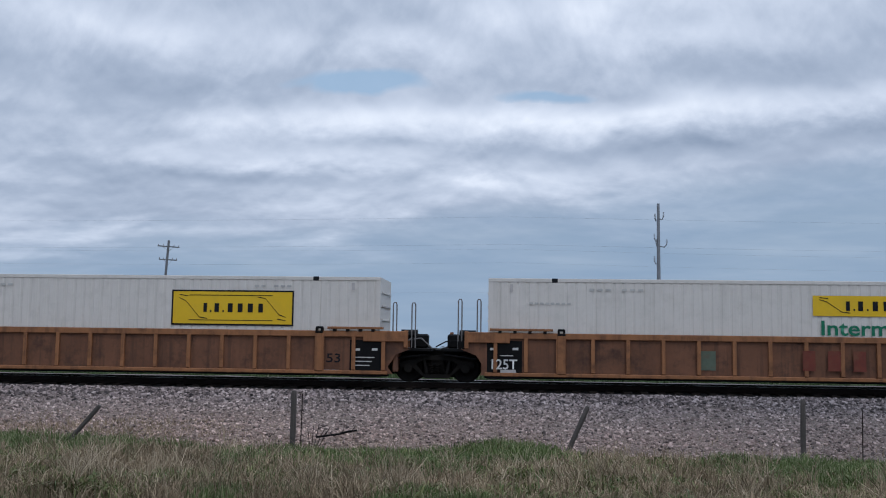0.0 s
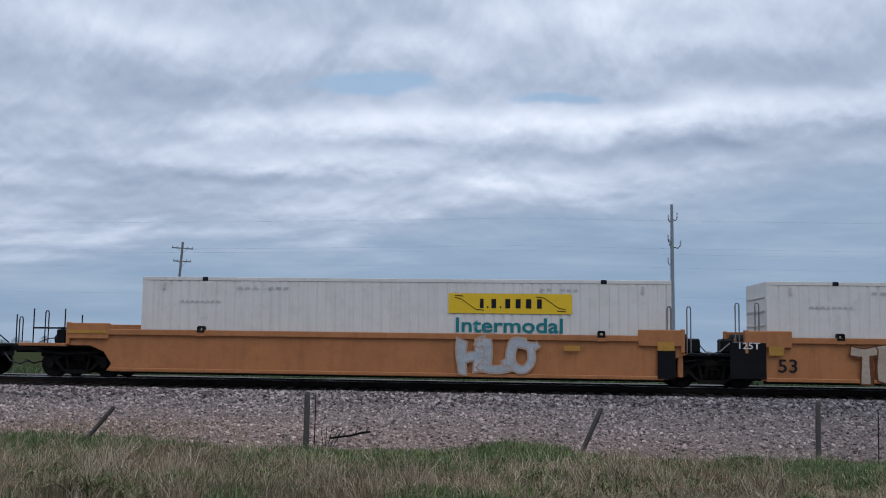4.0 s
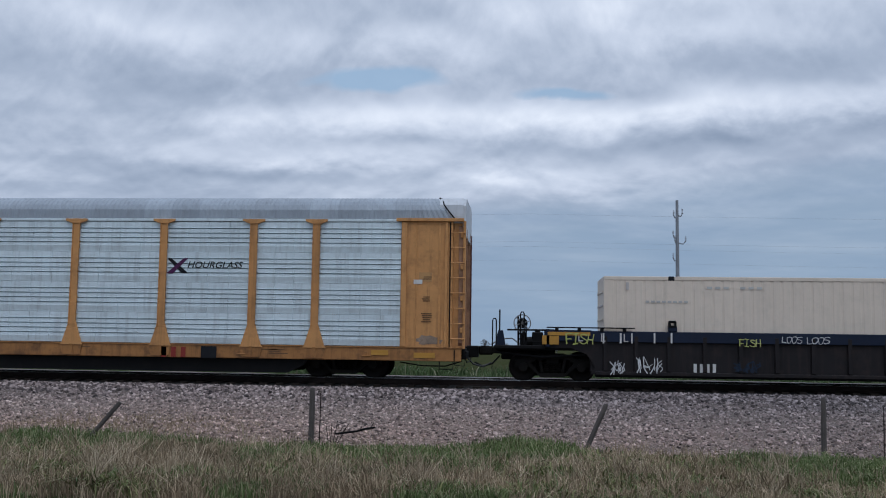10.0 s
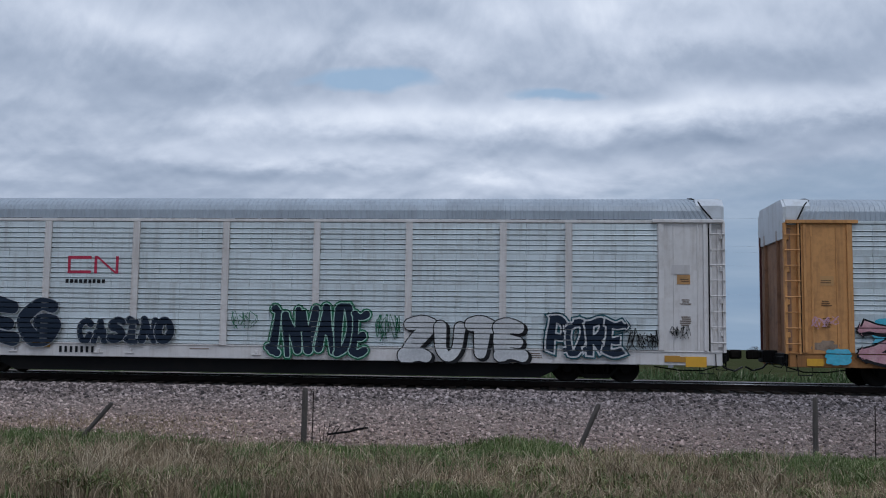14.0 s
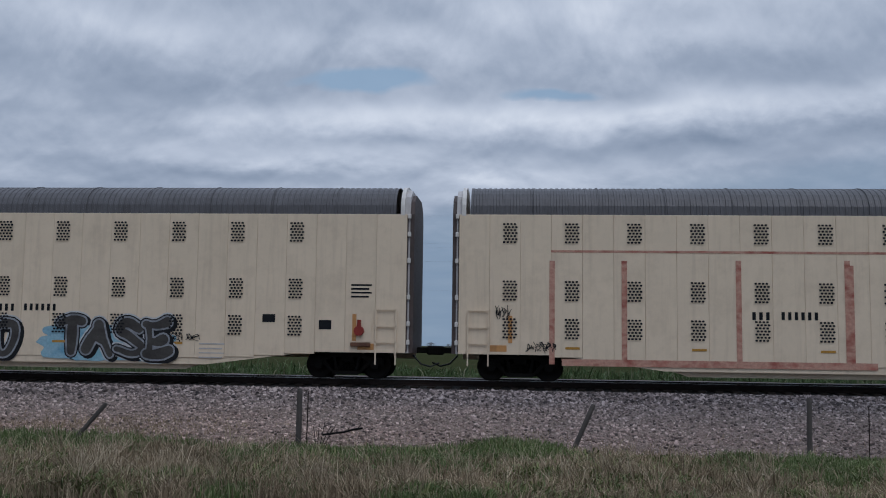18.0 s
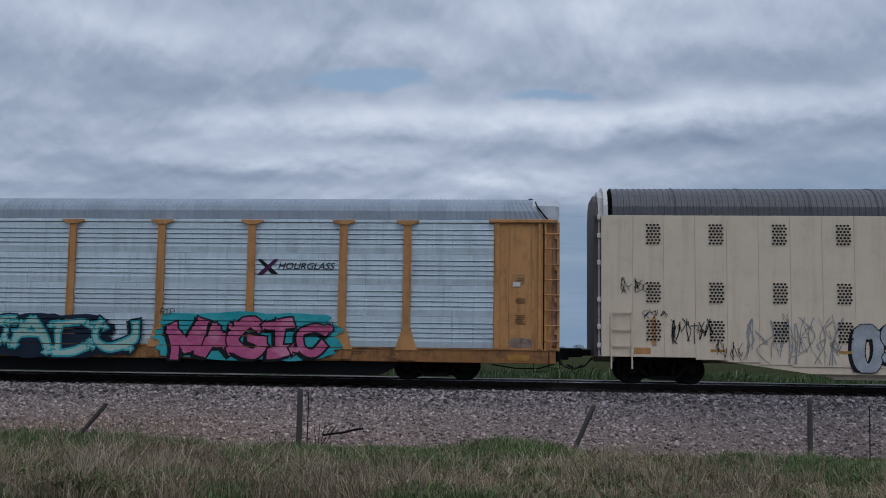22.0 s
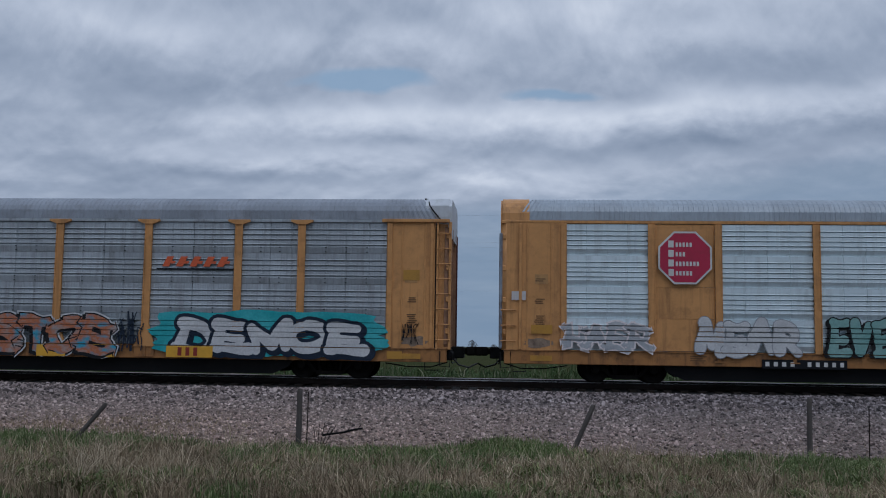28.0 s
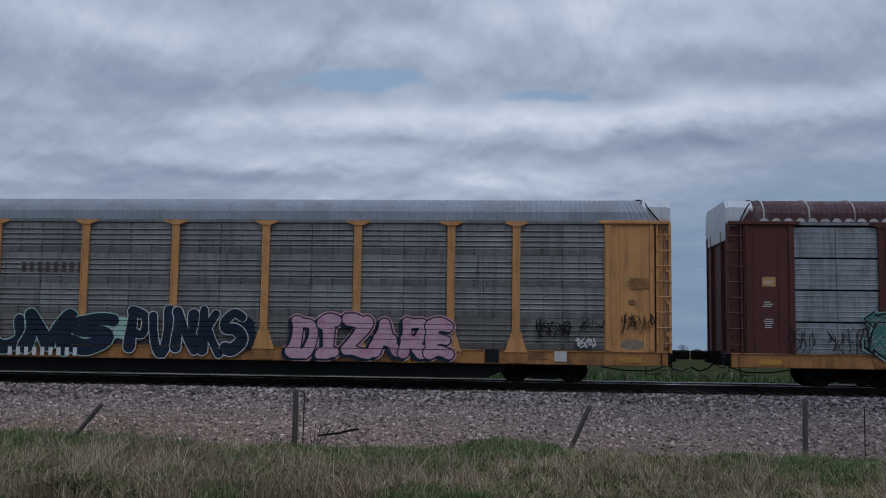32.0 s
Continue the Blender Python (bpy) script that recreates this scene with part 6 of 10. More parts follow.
def stripes_mark(c, x0, x1, z0, z1, mat, y):
    """Slanted speed stripes, then two leaning bold strokes joined by a diagonal, over a line of small blocks."""
    g = Geo()
    h, w = z1 - z0, x1 - x0
    lean = 0.12 * w
    for i in range(6):
        z = z0 + h * (0.42 + 0.1 * i)
        a = x0 + lean * (0.1 * i) / 0.58
        g.flat(y, [(a, z), (x0 + w * (0.42 - 0.012 * i) + lean * 0.1, z), (x0 + w * (0.42 - 0.012 * i) + lean * 0.14, z + h * 0.062), (a + 0.02, z + h * 0.062)])
    for k, kw in ((0.50, 0.10), (0.72, 0.10)):
        g.flat(y, [(x0 + k * w, z0 + h * 0.42), (x0 + (k + kw) * w, z0 + h * 0.42), (x0 + (k + kw) * w + lean, z1), (x0 + k * w + lean, z1)])
    g.flat(y - 0.001, [(x0 + 0.60 * w + lean * 0.5, z1), (x0 + 0.66 * w + lean * 0.5, z1), (x0 + 0.76 * w, z0 + h * 0.42), (x0 + 0.70 * w, z0 + h * 0.42)])
    for za, zb in ((0.42, 0.53), (0.66, 0.77), (0.89, 1.0)):
        g.flat(y - 0.001, [(x0 + 0.78 * w + lean * za * 0.8, z0 + h * za), (x0 + 0.90 * w + lean * za * 0.8, z0 + h * za), (x0 + 0.90 * w + lean * zb * 0.8, z0 + h * zb), (x0 + 0.78 * w + lean * zb * 0.8, z0 + h * zb)])
    for i in range(11):
        a = x0 + (x1 - x0) * i / 11
        g.flat(y, [(a, z0 + h * 0.1), (a + (x1 - x0) * 0.066, z0 + h * 0.1), (a + (x1 - x0) * 0.066, z0 + h * 0.27), (a, z0 + h * 0.27)])
    return part("marking", g, mat, c, label="black striped railway mark")


def hourglass_mark(c, x0, z, y):
    g = Geo()
    g.flat(y, [(x0, z + 0.24), (x0 + 0.14, z + 0.24), (x0 + 0.68, z - 0.22), (x0 + 0.47, z - 0.22)])
    part("marking", g, M_INK, c)
    g = Geo().flat(y - 0.004, [(x0, z - 0.24), (x0 + 0.2, z - 0.24), (x0 + 0.68, z + 0.24), (x0 + 0.54, z + 0.24)])
    part("marking", g, M_PLUM, c)
    lettering(c, "HOURGLASS", x0 + 0.66, z - 0.07, 0.21, M_INK, y, fat=0.008, width=1.75, shear=0.3)


def ring_mark(c, x0, x1, z0, z1, mat, y, web=True):
    """A red railway mark in two plain hollow shapes, with a web address below."""
    g = Geo()
    b = 0.09
    xm = (x0 + x1) / 2
    e = xm - 0.06
    g.flat(y, [(x0, z0), (e, z0), (e, z0 + b), (x0, z0 + b)])
    g.flat(y, [(x0, z1 - b), (e, z1 - b), (e, z1), (x0, z1)])
    g.flat(y, [(x0, z0 + b), (x0 + b, z0 + b), (x0 + b, z1 - b), (x0, z1 - b)])
    a = xm + 0.04
    g.flat(y, [(a, z0), (a + b, z0), (a + b, z1), (a, z1)])
    g.flat(y, [(x1 - b, z0), (x1, z0), (x1, z1), (x1 - b, z1)])
    g.flat(y - 0.003, [(a + 0.01, z1), (a + b + 0.01, z1), (x1 - 0.01, z0), (x1 - b - 0.01, z0)])
    part("marking", g, mat, c, label="red railway mark")
    if web:
        bars(c, word_bars(x0 - 0.05, z0 - 0.3, 0.12, 9, random.Random(3), 0.9, 0.35), M_INK, y)


def octagon_mark(c, x, z, r, y, rows=4):
    def oct(k):
        return [(x + r * k * 1.08 * math.cos(math.pi / 8 + i * math.pi / 4), z + r * k * 1.08 * math.sin(math.pi / 8 + i * math.pi / 4)) for i in range(8)]
    e = part("emblem", Geo().plate(y - 0.01, y, oct(1.0)), M_WHITEINK, c, label="red and white octagonal railway emblem")
    part("emblem_field", Geo().flat(y - 0.014, oct(0.93)), M_REDINK, e)
    out = []
    for i in range(rows):
        zz = z + r * (0.5 - 0.36 * i)
        xx = x - r * 0.62
        out.append((xx, xx + r * 0.20, zz - r * 0.11, zz + r * 0.15))
        xx += r * 0.27
        for k in range((5, 3, 7, 5)[i % 4]):
            out.append((xx, xx + r * 0.085, zz - r * 0.09, zz + r * 0.075))
            xx += r * 0.13
    bars(e, out, M_WHITEINK, y - 0.018)

# ======== covered articulated car carriers ========
PITCH = 1.825
MZ0, MZ1 = 0.58, 4.98


def vent_mesh():
    """Perforated air vent: a block of round holes."""
    g = Geo()
    for i in range(7):
        z = -0.27 + 0.09 * i
        for j in range(4):
            x = -0.165 + 0.105 * j + (0.022 if i % 2 else -0.022)
            g.flat(0, [(x - 0.040, z), (x - 0.028, z - 0.028), (x + 0.028, z - 0.028), (x + 0.040, z), (x + 0.028, z + 0.028), (x - 0.028, z + 0.028)])
    return g.mesh("vent")


def unit_half(c, sx):
    """One body of the carrier; sx gives its side of the bellows."""
    inner, outer = 0.45, 21.45
    vents = [sx * (1.68 + PITCH * i) for i in range(11 if sx < 0 else 10)]
    if sx < 0:
        vents = [-(1.66 + PITCH * i) for i in range(11)]
    part("body", cached(("m_body", sx), lambda: Geo().box(min(sx * inner, sx * outer), max(sx * inner, sx * outer), -FACE + 0.06, FACE - 0.02, 0.95, MZ1 - 0.02, 0.02)
                .box(min(sx * 3.8, sx * 15.2), max(sx * 3.8, sx * 15.2), -FACE + 0.08, FACE - 0.08, 0.42, 0.95, 0.02).mesh("body")), M_CREAM, c)
    # wall panels, each half a vent pitch wide; the lower edge rises over the trucks
    x = inner
    while x < outer - 0.3:
        w = min(PITCH / 2, outer - x)
        z0 = MZ0
        for lim, zz in ((15.6, 0.62), (16.5, 0.68), (17.4, 0.74), (18.3, 0.80)):
            z0 = zz if x > lim else z0
        for lim, zz in ((3.2, 0.64), (2.3, 0.72), (1.4, 0.80)):
            z0 = zz if x < lim else z0
        me = cached(("m_pan", round(w, 2), z0), lambda: Geo().box(0.002, w - 0.002, -0.045, 0.05, z0, MZ1, 0.008).mesh("wall_panel"))
        part("wall_panel", me, M_CREAM, c, (x if sx > 0 else -x - w, -FACE + 0.02, 0))
        x += w
    part("far_wall", cached(("m_far", sx), lambda: Geo().box(min(sx * inner, sx * outer), max(sx * inner, sx * outer), FACE - 0.03, FACE, MZ0, MZ1, 0.01).mesh("far_wall")), M_CREAM, c)
    for v in vents:
        for z in (4.42, 2.70, 1.58):
            part("vent", cached("m_vent", vent_mesh), M_INK, c, (v, -FACE - 0.054, z), "black perforated vent" if v == vents[0] and z > 4 else "")
    part("lower_sill", cached(("m_sill", sx), lambda: Geo().plate(-FACE + 0.0, -FACE + 0.10, [(sx * 2.2, 0.72), (sx * 3.6, 0.38), (sx * 15.4, 0.38), (sx * 18.4, 0.78), (sx * 18.4, 0.84), (sx * 2.2, 0.84)]).mesh("lower_sill")), M_CREAM, c)
    part("under_lip", cached(("m_lip", sx), lambda: Geo().plate(-FACE + 0.22, -FACE + 0.34, [(sx * 3.7, 0.42), (sx * 4.3, 0.22), (sx * 14.7, 0.22), (sx * 15.3, 0.42)]).mesh("under_lip")), M_CREAM, c)
    part("roof", cached(("m_roof", sx), lambda: roof_mesh(min(sx * 0.62, sx * 21.1), max(sx * 0.62, sx * 21.1), FACE + 0.01, 4.96, 5.97, 0.17, 0.020, 2.5)), M_MROOF, c)
    for i in range(10):
        xx = sx * (1.7 + 1.95 * i)
        part("roof_rib", cached("m_rib", lambda: Geo().tube([(0, y * 1.005, z + 0.01) for y, z in arch(FACE + 0.01, 4.96, 5.97, 14, 2.5)], 0.010, 4).mesh("roof_rib")), M_MROOF, c, (xx, 0, 0))
    # pale end arches
    for xa in (0.52, 21.30):
        part("end_arch", cached(("m_arch", sx, xa), lambda: Geo().prism_x(min(sx * (xa - 0.06), sx * (xa + 0.06)), max(sx * (xa - 0.06), sx * (xa + 0.06)),
             [(-FACE - 0.02, 4.9)] + [(y * 1.012, z + 0.015) for y, z in arch(FACE + 0.01, 4.96, 5.97, 14, 2.5)] + [(FACE + 0.02, 4.9)]).mesh("end_arch")), M_BOX, c)
    # end frame and its latches
    ring = [(-1.46, 0.8), (-1.46, 5.0), (-1.3, 5.55), (-0.8, 5.80), (0.8, 5.80), (1.3, 5.55), (1.46, 5.0), (1.46, 0.8)]
    ef = part("end_frame", cached(("m_end", sx), lambda: Geo().prism_x(min(sx * 21.35, sx * 21.52), max(sx * 21.35, sx * 21.52), ring).mesh("end_frame")), M_POST_PALE, c, label="pale steel end door frame")
    part("end_gasket", cached(("m_gasket", sx), lambda: Geo().prism_x(min(sx * 21.52, sx * 21.64), max(sx * 21.52, sx * 21.64), [(y * 0.985, z - 0.14 if z > 5 else z) for y, z in ring])
         .box(sx * 21.45 - 0.02, sx * 21.45 + 0.02, -1.50, -1.45, 0.85, 4.95).mesh("end_gasket")), M_ENDDOOR, ef)
    for i in range(6):
        part("clip", cached(("m_clip", sx), lambda: Geo().box(sx * 21.5 - 0.05, sx * 21.5 + 0.05, -1.54, -1.45, 0, 0.15, 0.015).mesh("clip")), M_BOX, ef, (0, 0, (1.05, 1.6, 2.4, 3.5, 4.3, 4.85)[i]))
    part("step_ladder", cached(("m_step", sx), lambda: Geo().box(sx * 20.55 - 0.02, sx * 20.55 + 0.02, -FACE - 0.09, -FACE - 0.06, 0.45, 2.1).box(sx * 21.15 - 0.02, sx * 21.15 + 0.02, -FACE - 0.09, -FACE - 0.06, 0.45, 2.1)
         .box(min(sx * 20.55, sx * 21.15), max(sx * 20.55, sx * 21.15), -FACE - 0.09, -FACE - 0.06, 2.08, 2.12).box(min(sx * 20.55, sx * 21.15), max(sx * 20.55, sx * 21.15), -FACE - 0.09, -FACE - 0.06, 1.58, 1.62)
         .box(min(sx * 20.55, sx * 21.15), max(sx * 20.55, sx * 21.15), -FACE - 0.09, -FACE - 0.06, 1.1, 1.14).mesh("step_ladder")), M_CREAM, c)
    part("corner_marker", cached(("m_cm", sx), lambda: Geo().box(min(sx * 20.0, sx * 20.5), max(sx * 20.0, sx * 20.5), -FACE - 0.03, -FACE, 0.88, 1.08, 0.01).mesh("corner_marker")), M_YEL, c)
    part("door_track", cached(("m_dt", sx), lambda: Geo().box(sx * 19.9 - 0.06, sx * 19.9 + 0.06, -FACE - 0.045, -FACE - 0.02, 1.15, 1.95).mesh("door_track")), M_YEL, c)
    for v in vents[1:-1:2]:
        bars(c, [(v - 0.2, v + 0.22, 0.98, 1.05)], M_STICKER, -FACE - 0.035, "reflector")
    g = Geo().tube([(sx * 3.2, -1.3, 0.45), (sx * 2.7, -1.35, 0.52), (sx * 2.2, -1.3, 0.62), (sx * 1.8, -1.2, 0.5)], 0.03)
    part("brake_pipe", g, M_BLACK, c)
    truck(c, sx * 19.6)
    if sx > 0:
        hb = part("brake_housing", Geo().box(19.72, 20.42, -FACE - 0.04, -FACE - 0.02, 1.12, 1.95).mesh("brake_housing"), M_CREAM, c)
        part("brake_drum", Geo().cyl("y", (20.05, -FACE, 1.45), 0.15, -0.14, -0.03, 14).cyl("z", (20.05, -FACE - 0.08, 1.58), 0.06, 0, 0.2, 8), M_DULLRED, hb, label="dull red hand brake")
        part("brake_bracket", Geo().box(19.8, 20.4, -FACE - 0.12, -FACE - 0.03, 0.98, 1.10, 0.015), M_WELLPL, hb)
    coupler(c, sx * 21.55, sx, length=0.7)


def carrier(s, label):
    c = car("covered_car_carrier", label, "railcar", s, "covered car carriers of the train")
    unit_half(c, -1)
    unit_half(c, 1)
    # core blacker and pleats paler: recess shade and fold highlights put into the colours
    core = part("bellows", Geo().prism_x(-0.37, 0.37, [(-FACE + 0.05, 0.95)] + arch(FACE - 0.05, 4.9, 5.86, 12, 2.5) + [(FACE - 0.05, 0.95)]), M_BLACK, c, label="black rubber bellows between the two bodies")
    for i in range(8):
        part("pleat", cached("m_pleat", lambda: Geo().prism_x(-0.026, 0.026, [(-FACE - 0.045, 0.95)] + arch(FACE + 0.045, 4.96, 6.03, 12, 2.5) + [(FACE + 0.045, 0.95)]).mesh("pleat")), M_RUBBER, core, (-0.335 + 0.0957 * i, 0, 0))
    part("bellows_foot", Geo().plate(-FACE - 0.02, FACE, [(-0.38, 0.95), (0.38, 0.95), (0.3, 0.72), (-0.3, 0.72)]), M_RUBBER, c)
    part("truck_cover", Geo().plate(-FACE - 0.03, -FACE + 0.12, [(-1.42, 0.40), (-1.42, 0.60), (-1.1, 0.84), (1.1, 0.84), (1.42, 0.60), (1.42, 0.40), (1.25, 0.40), (1.0, 0.66), (-1.0, 0.66), (-1.25, 0.40)]), M_BLACK, c)
    for sx in (-1, 1):
        part("hand_rail", Geo().box(sx * 0.60 - 0.05, sx * 0.60 + 0.05, -FACE - 0.045, -FACE, 1.35, 2.0).tube([(sx * 0.42, -FACE - 0.06, 1.45), (sx * 0.75, -FACE - 0.06, 1.45)], 0.02).tube([(sx * 0.42, -FACE - 0.06, 1.62), (sx * 0.75, -FACE - 0.06, 1.62)], 0.02), M_YEL, c)
    truck(c, 0)
    return c


M_OLDWHITE0 = surface("ink_dusty_white", (0.50, 0.47, 0.46), 0.7, var=0.2, dirt=0.4, bump=0)


# ======== well cars ========
def hairpin(c, x, y, z0, z1, mat):
    """A tall hand hold: one rod bent over at the top."""
    part("hand_rail", Geo().tube([(x - 0.055, y, z0), (x - 0.055, y, z1 - 0.06), (x - 0.03, y, z1), (x + 0.03, y, z1), (x + 0.055, y, z1 - 0.06), (x + 0.055, y, z0)], 0.02, 6), mat, c)


def brake_wheel(c, x, y, z):
    stand = part("brake_stand", Geo().box(x - 0.14, x - 0.09, y - 0.05, y + 0.05, 1.0, z - 0.1).box(x + 0.09, x + 0.14, y - 0.05, y + 0.05, 1.0, z - 0.1)
                 .box(x - 0.14, x + 0.14, y - 0.05, y + 0.05, z - 0.34, z - 0.28).box(x - 0.14, x + 0.14, y - 0.05, y + 0.05, z - 0.5, z - 0.44).cyl("y", (x, y, z), 0.16, -0.02, 0.2, 14), M_BLACK, c)
    g = Geo().tube([(x + 0.25 * math.cos(a * math.pi / 12), y - 0.14, z + 0.25 * math.sin(a * math.pi / 12)) for a in range(25)], 0.016, 5)
    for k in range(3):
        a = k * math.pi / 3 + 0.3
        g.tube([(x - 0.25 * math.cos(a), y - 0.13, z - 0.25 * math.sin(a)), (x + 0.25 * math.cos(a), y - 0.13, z + 0.25 * math.sin(a))], 0.012, 4)
    part("hand_wheel", g, M_STEELPOLE, stand)


def clutter(c, sx, xa, xb, seed, mat):
    """Valves, pipes and brackets on an end platform."""
    r = random.Random(seed)
    for k in range(7):
        x = sx * r.uniform(xa, xb)
        y, w, h = r.uniform(-1.35, -0.4), r.uniform(0.06, 0.2), r.uniform(0.15, 0.5)
        if k % 3 == 0:
            part("valve", Geo().box(x - w, x + w, y - 0.1, y + 0.1, 1.01, 1.01 + h, 0.03).cyl("z", (x, y, 1.0 + h), w * 0.5, 0, 0.08, 8), M_BLACK, c)
        elif k % 3 == 1:
            part("pipe", Geo().tube([(x - 0.5, y, 1.06), (x - 0.2, y, 1.1 + h * 0.5), (x + 0.15, y - 0.05, 1.1 + h * 0.6), (x + 0.45, y, 1.05)], 0.022, 5), M_BLACK if k > 2 else M_STEELPOLE, c)
        else:
            part("bracket_plate", Geo().plate(y - 0.02, y + 0.02, [(x - w, 1.0), (x + w, 1.0), (x + w * 0.5, 1.05 + h), (x - w * 0.4, 1.05 + h)]), mat if k == 2 else M_BLACK, c)
    part("under_pipe", Geo().tube([(sx * xa, -1.2, 0.80), (sx * (xa + xb) / 2, -1.25, 0.72), (sx * xb, -1.2, 0.84)], 0.03, 5), M_BLACK, c)


def guide_post(c, x, foot, top):
    gw = Geo()
    for k in (-1, 1):
        gw.box(min(k * 0.075, k * 0.19), max(k * 0.075, k * 0.19), -1.25, -1.17, foot, top)
        gw.box(k * 0.19 - 0.012, k * 0.19 + 0.012, -1.17, -0.97, foot, top)
    for za, zb in ((foot, max(foot + 0.1, 1.42)), (1.72, 1.98), (2.27, top)):
        gw.plate(-1.248, -1.172, [(-0.08, za), (-0.03, za - 0.05), (0.03, za - 0.05), (0.08, za), (0.08, zb), (0.03, zb + 0.05 * (zb < top)), (-0.03, zb + 0.05 * (zb < top)), (-0.08, zb)])
    post = part("guide_post", gw, M_WINE, c, (x, 0, 0), "wine-red steel container guide with oval holes")
    part("cap_mark", Geo().box(-0.17, -0.03, -1.256, -1.252, top - 0.13, top - 0.05).box(0.03, 0.17, -1.256, -1.252, top - 0.13, top - 0.05), M_OLDWHITE0, post)


def well_car(s, half_r, half_l, plate, chord, style, label, ends):
    """A well for one container. half_r, half_l: from its middle to the joint at either side; ends: 'shared' or 'coupled' at the right and left."""
    c = car("well_car", label, "well car", s, "well cars of the train")
    # well sides, the outer plates
    body_r = half_r - (0.85 if ends[0] == "shared" else 2.0)
    body_l = -(half_l - (0.85 if ends[1] == "shared" else 2.0))
    arch_r, arch_l = half_r - (0.2 if ends[0] == "shared" else 2.2) - 1.25, -(half_l - (0.2 if ends[1] == "shared" else 2.2) - 1.25)
    for sy in (-1, 1):
        g = Geo()
        ring = [(arch_l - 0.15, 0.24), (arch_r + 0.15, 0.24), (arch_r - 0.0, 0.45), (arch_r + 0.25, 0.82), (arch_r + 0.7, 1.0), (body_r, 1.0), (body_r, 1.40), (body_l, 1.40), (body_l, 1.0), (arch_l - 0.7, 1.0), (arch_l - 0.25, 0.82), (arch_l, 0.45)]
        g.plate(sy * 1.42, sy * 1.46, ring)
        part("side_plate", g, plate, c)
    part("floor_beam", Geo().box(arch_l, arch_r, -1.42, -1.1, 0.16, 0.25, 0.02).box(arch_l, arch_r, 1.1, 1.42, 0.16, 0.25, 0.02).box(-6, -5.4, -1.4, 1.4, 0.18, 0.25).box(5.4, 6, -1.4, 1.4, 0.18, 0.25).box(-0.5, 0.5, -1.4, 1.4, 0.18, 0.25), M_BLACK, c)
    for sy in (-1, 1):
        part("top_chord", Geo().box(body_l, body_r, min(sy * 1.40, sy * 1.53), max(sy * 1.40, sy * 1.53), 1.33 if style != "blue" else 1.19, 1.51, 0.015), chord, c)
        # raised end sections of the sides
        for sx, end in ((-1, -body_l), (1, body_r)):
            za = {"smooth": 1.66, "blue": 1.50, "brown": 1.49, "wine": 1.52}[style]
            me = Geo().box(min(sx * (end - 1.35), sx * (end - 0.02)), max(sx * (end - 1.35), sx * (end - 0.02)), min(sy * 1.40, sy * 1.545), max(sy * 1.40, sy * 1.545), 1.20, za + 0.03, 0.02)
            me.box(min(sx * (end - 0.12), sx * end), max(sx * (end - 0.12), sx * end), min(sy * 1.36, sy * 1.55), max(sy * 1.36, sy * 1.55), 1.02, za + 0.05, 0.02)
            part("raised_side", me, chord, c)
            if sy > 0 or style == "smooth":
                continue
            # walking ledge over the end of the side, on short brackets
            a, b = (end - 2.6, end - 0.02) if style == "blue" else (6.3, end - 0.75 if style == "brown" else end - 0.1)
            z0, z1 = {"blue": (1.585, 1.62), "brown": (1.565, 1.635), "wine": (1.555, 1.70)}[style]
            part("ledge", Geo().box(min(sx * a, sx * b), max(sx * a, sx * b), -1.575, -1.34, z0, z1, 0.01), M_BLACK if style == "blue" else chord, c)
            for q in range(4):
                xq = sx * (b - 0.3 - (b - a - 0.4) * q / 3.3)
                part("ledge_bracket", cached(("ledge_bracket", style), lambda: Geo().box(-0.05, 0.05, -1.56, -1.40, 1.49, z0 + 0.005, 0.01).mesh("ledge_bracket")), M_BLACK, c, (xq, 0, 0))
                if q and style == "blue":
                    bars(c, [(xq - 0.03, xq, 1.20, 1.44), (xq, xq + 0.10, 1.20, 1.23)], M_OLDWHITE0, -1.5475, "stencil")
    part("bottom_sill", Geo().box(arch_l, arch_r, -1.53, -1.42, 0.22, 0.33, 0.015), chord if style not in ("blue", "smooth") else plate, c)
    if style != "smooth":
        n = 13
        me = cached(("well_post", style), lambda: Geo().prism_x(-0.055, 0.055, [(-1.465, 0.30), (-1.535, 0.36), (-1.535, 1.36), (-1.465, 1.42)]).mesh("side_post"))
        for i in range(n):
            x = -6.15 + 12.3 * i / (n - 1)
            if style == "wine" and i in (6, 7):
                continue
            part("side_post", me, chord if style == "brown" else plate, c, (x, 0, 0))
        for x in (-8.0, -7.1, 7.1, 8.0):
            part("side_post", me, chord if style == "brown" else plate, c, (x, 0, 0))
    # locating brackets at the container's corners
    for x in (-6.05, 6.05):
        zt = {"brown": 1.46, "smooth": 1.46, "wine": 1.72, "blue": 1.66}[style]
        part("bracket", cached(("wb", style), lambda: Geo().box(-0.13, 0.13, -1.555, -1.44, 0.3 if style in ("brown", "wine") else zt - 0.15, zt, 0.02).mesh("bracket")), chord, c, (x, 0, 0))
        part("bracket_latch", cached(("wlatch", style), lambda: Geo().box(-0.12, 0.12, -1.57, -1.34, zt - 0.03, zt + 0.04, 0.02).box(-0.11, -0.05, -1.56, -1.36, zt + 0.03, zt + 0.15, 0.01).box(0.05, 0.11, -1.56, -1.36, zt + 0.03, zt + 0.15, 0.01).box(-0.1, 0.1, -1.56, -1.36, zt + 0.11, zt + 0.18, 0.02).mesh("bracket_latch")), M_BLACK, c, (x, 0, 0))
    # end platforms
    for sx, half, mode in ((1, half_r, ends[0]), (-1, half_l, ends[1])):
        e = half if mode == "shared" else half - 0.35
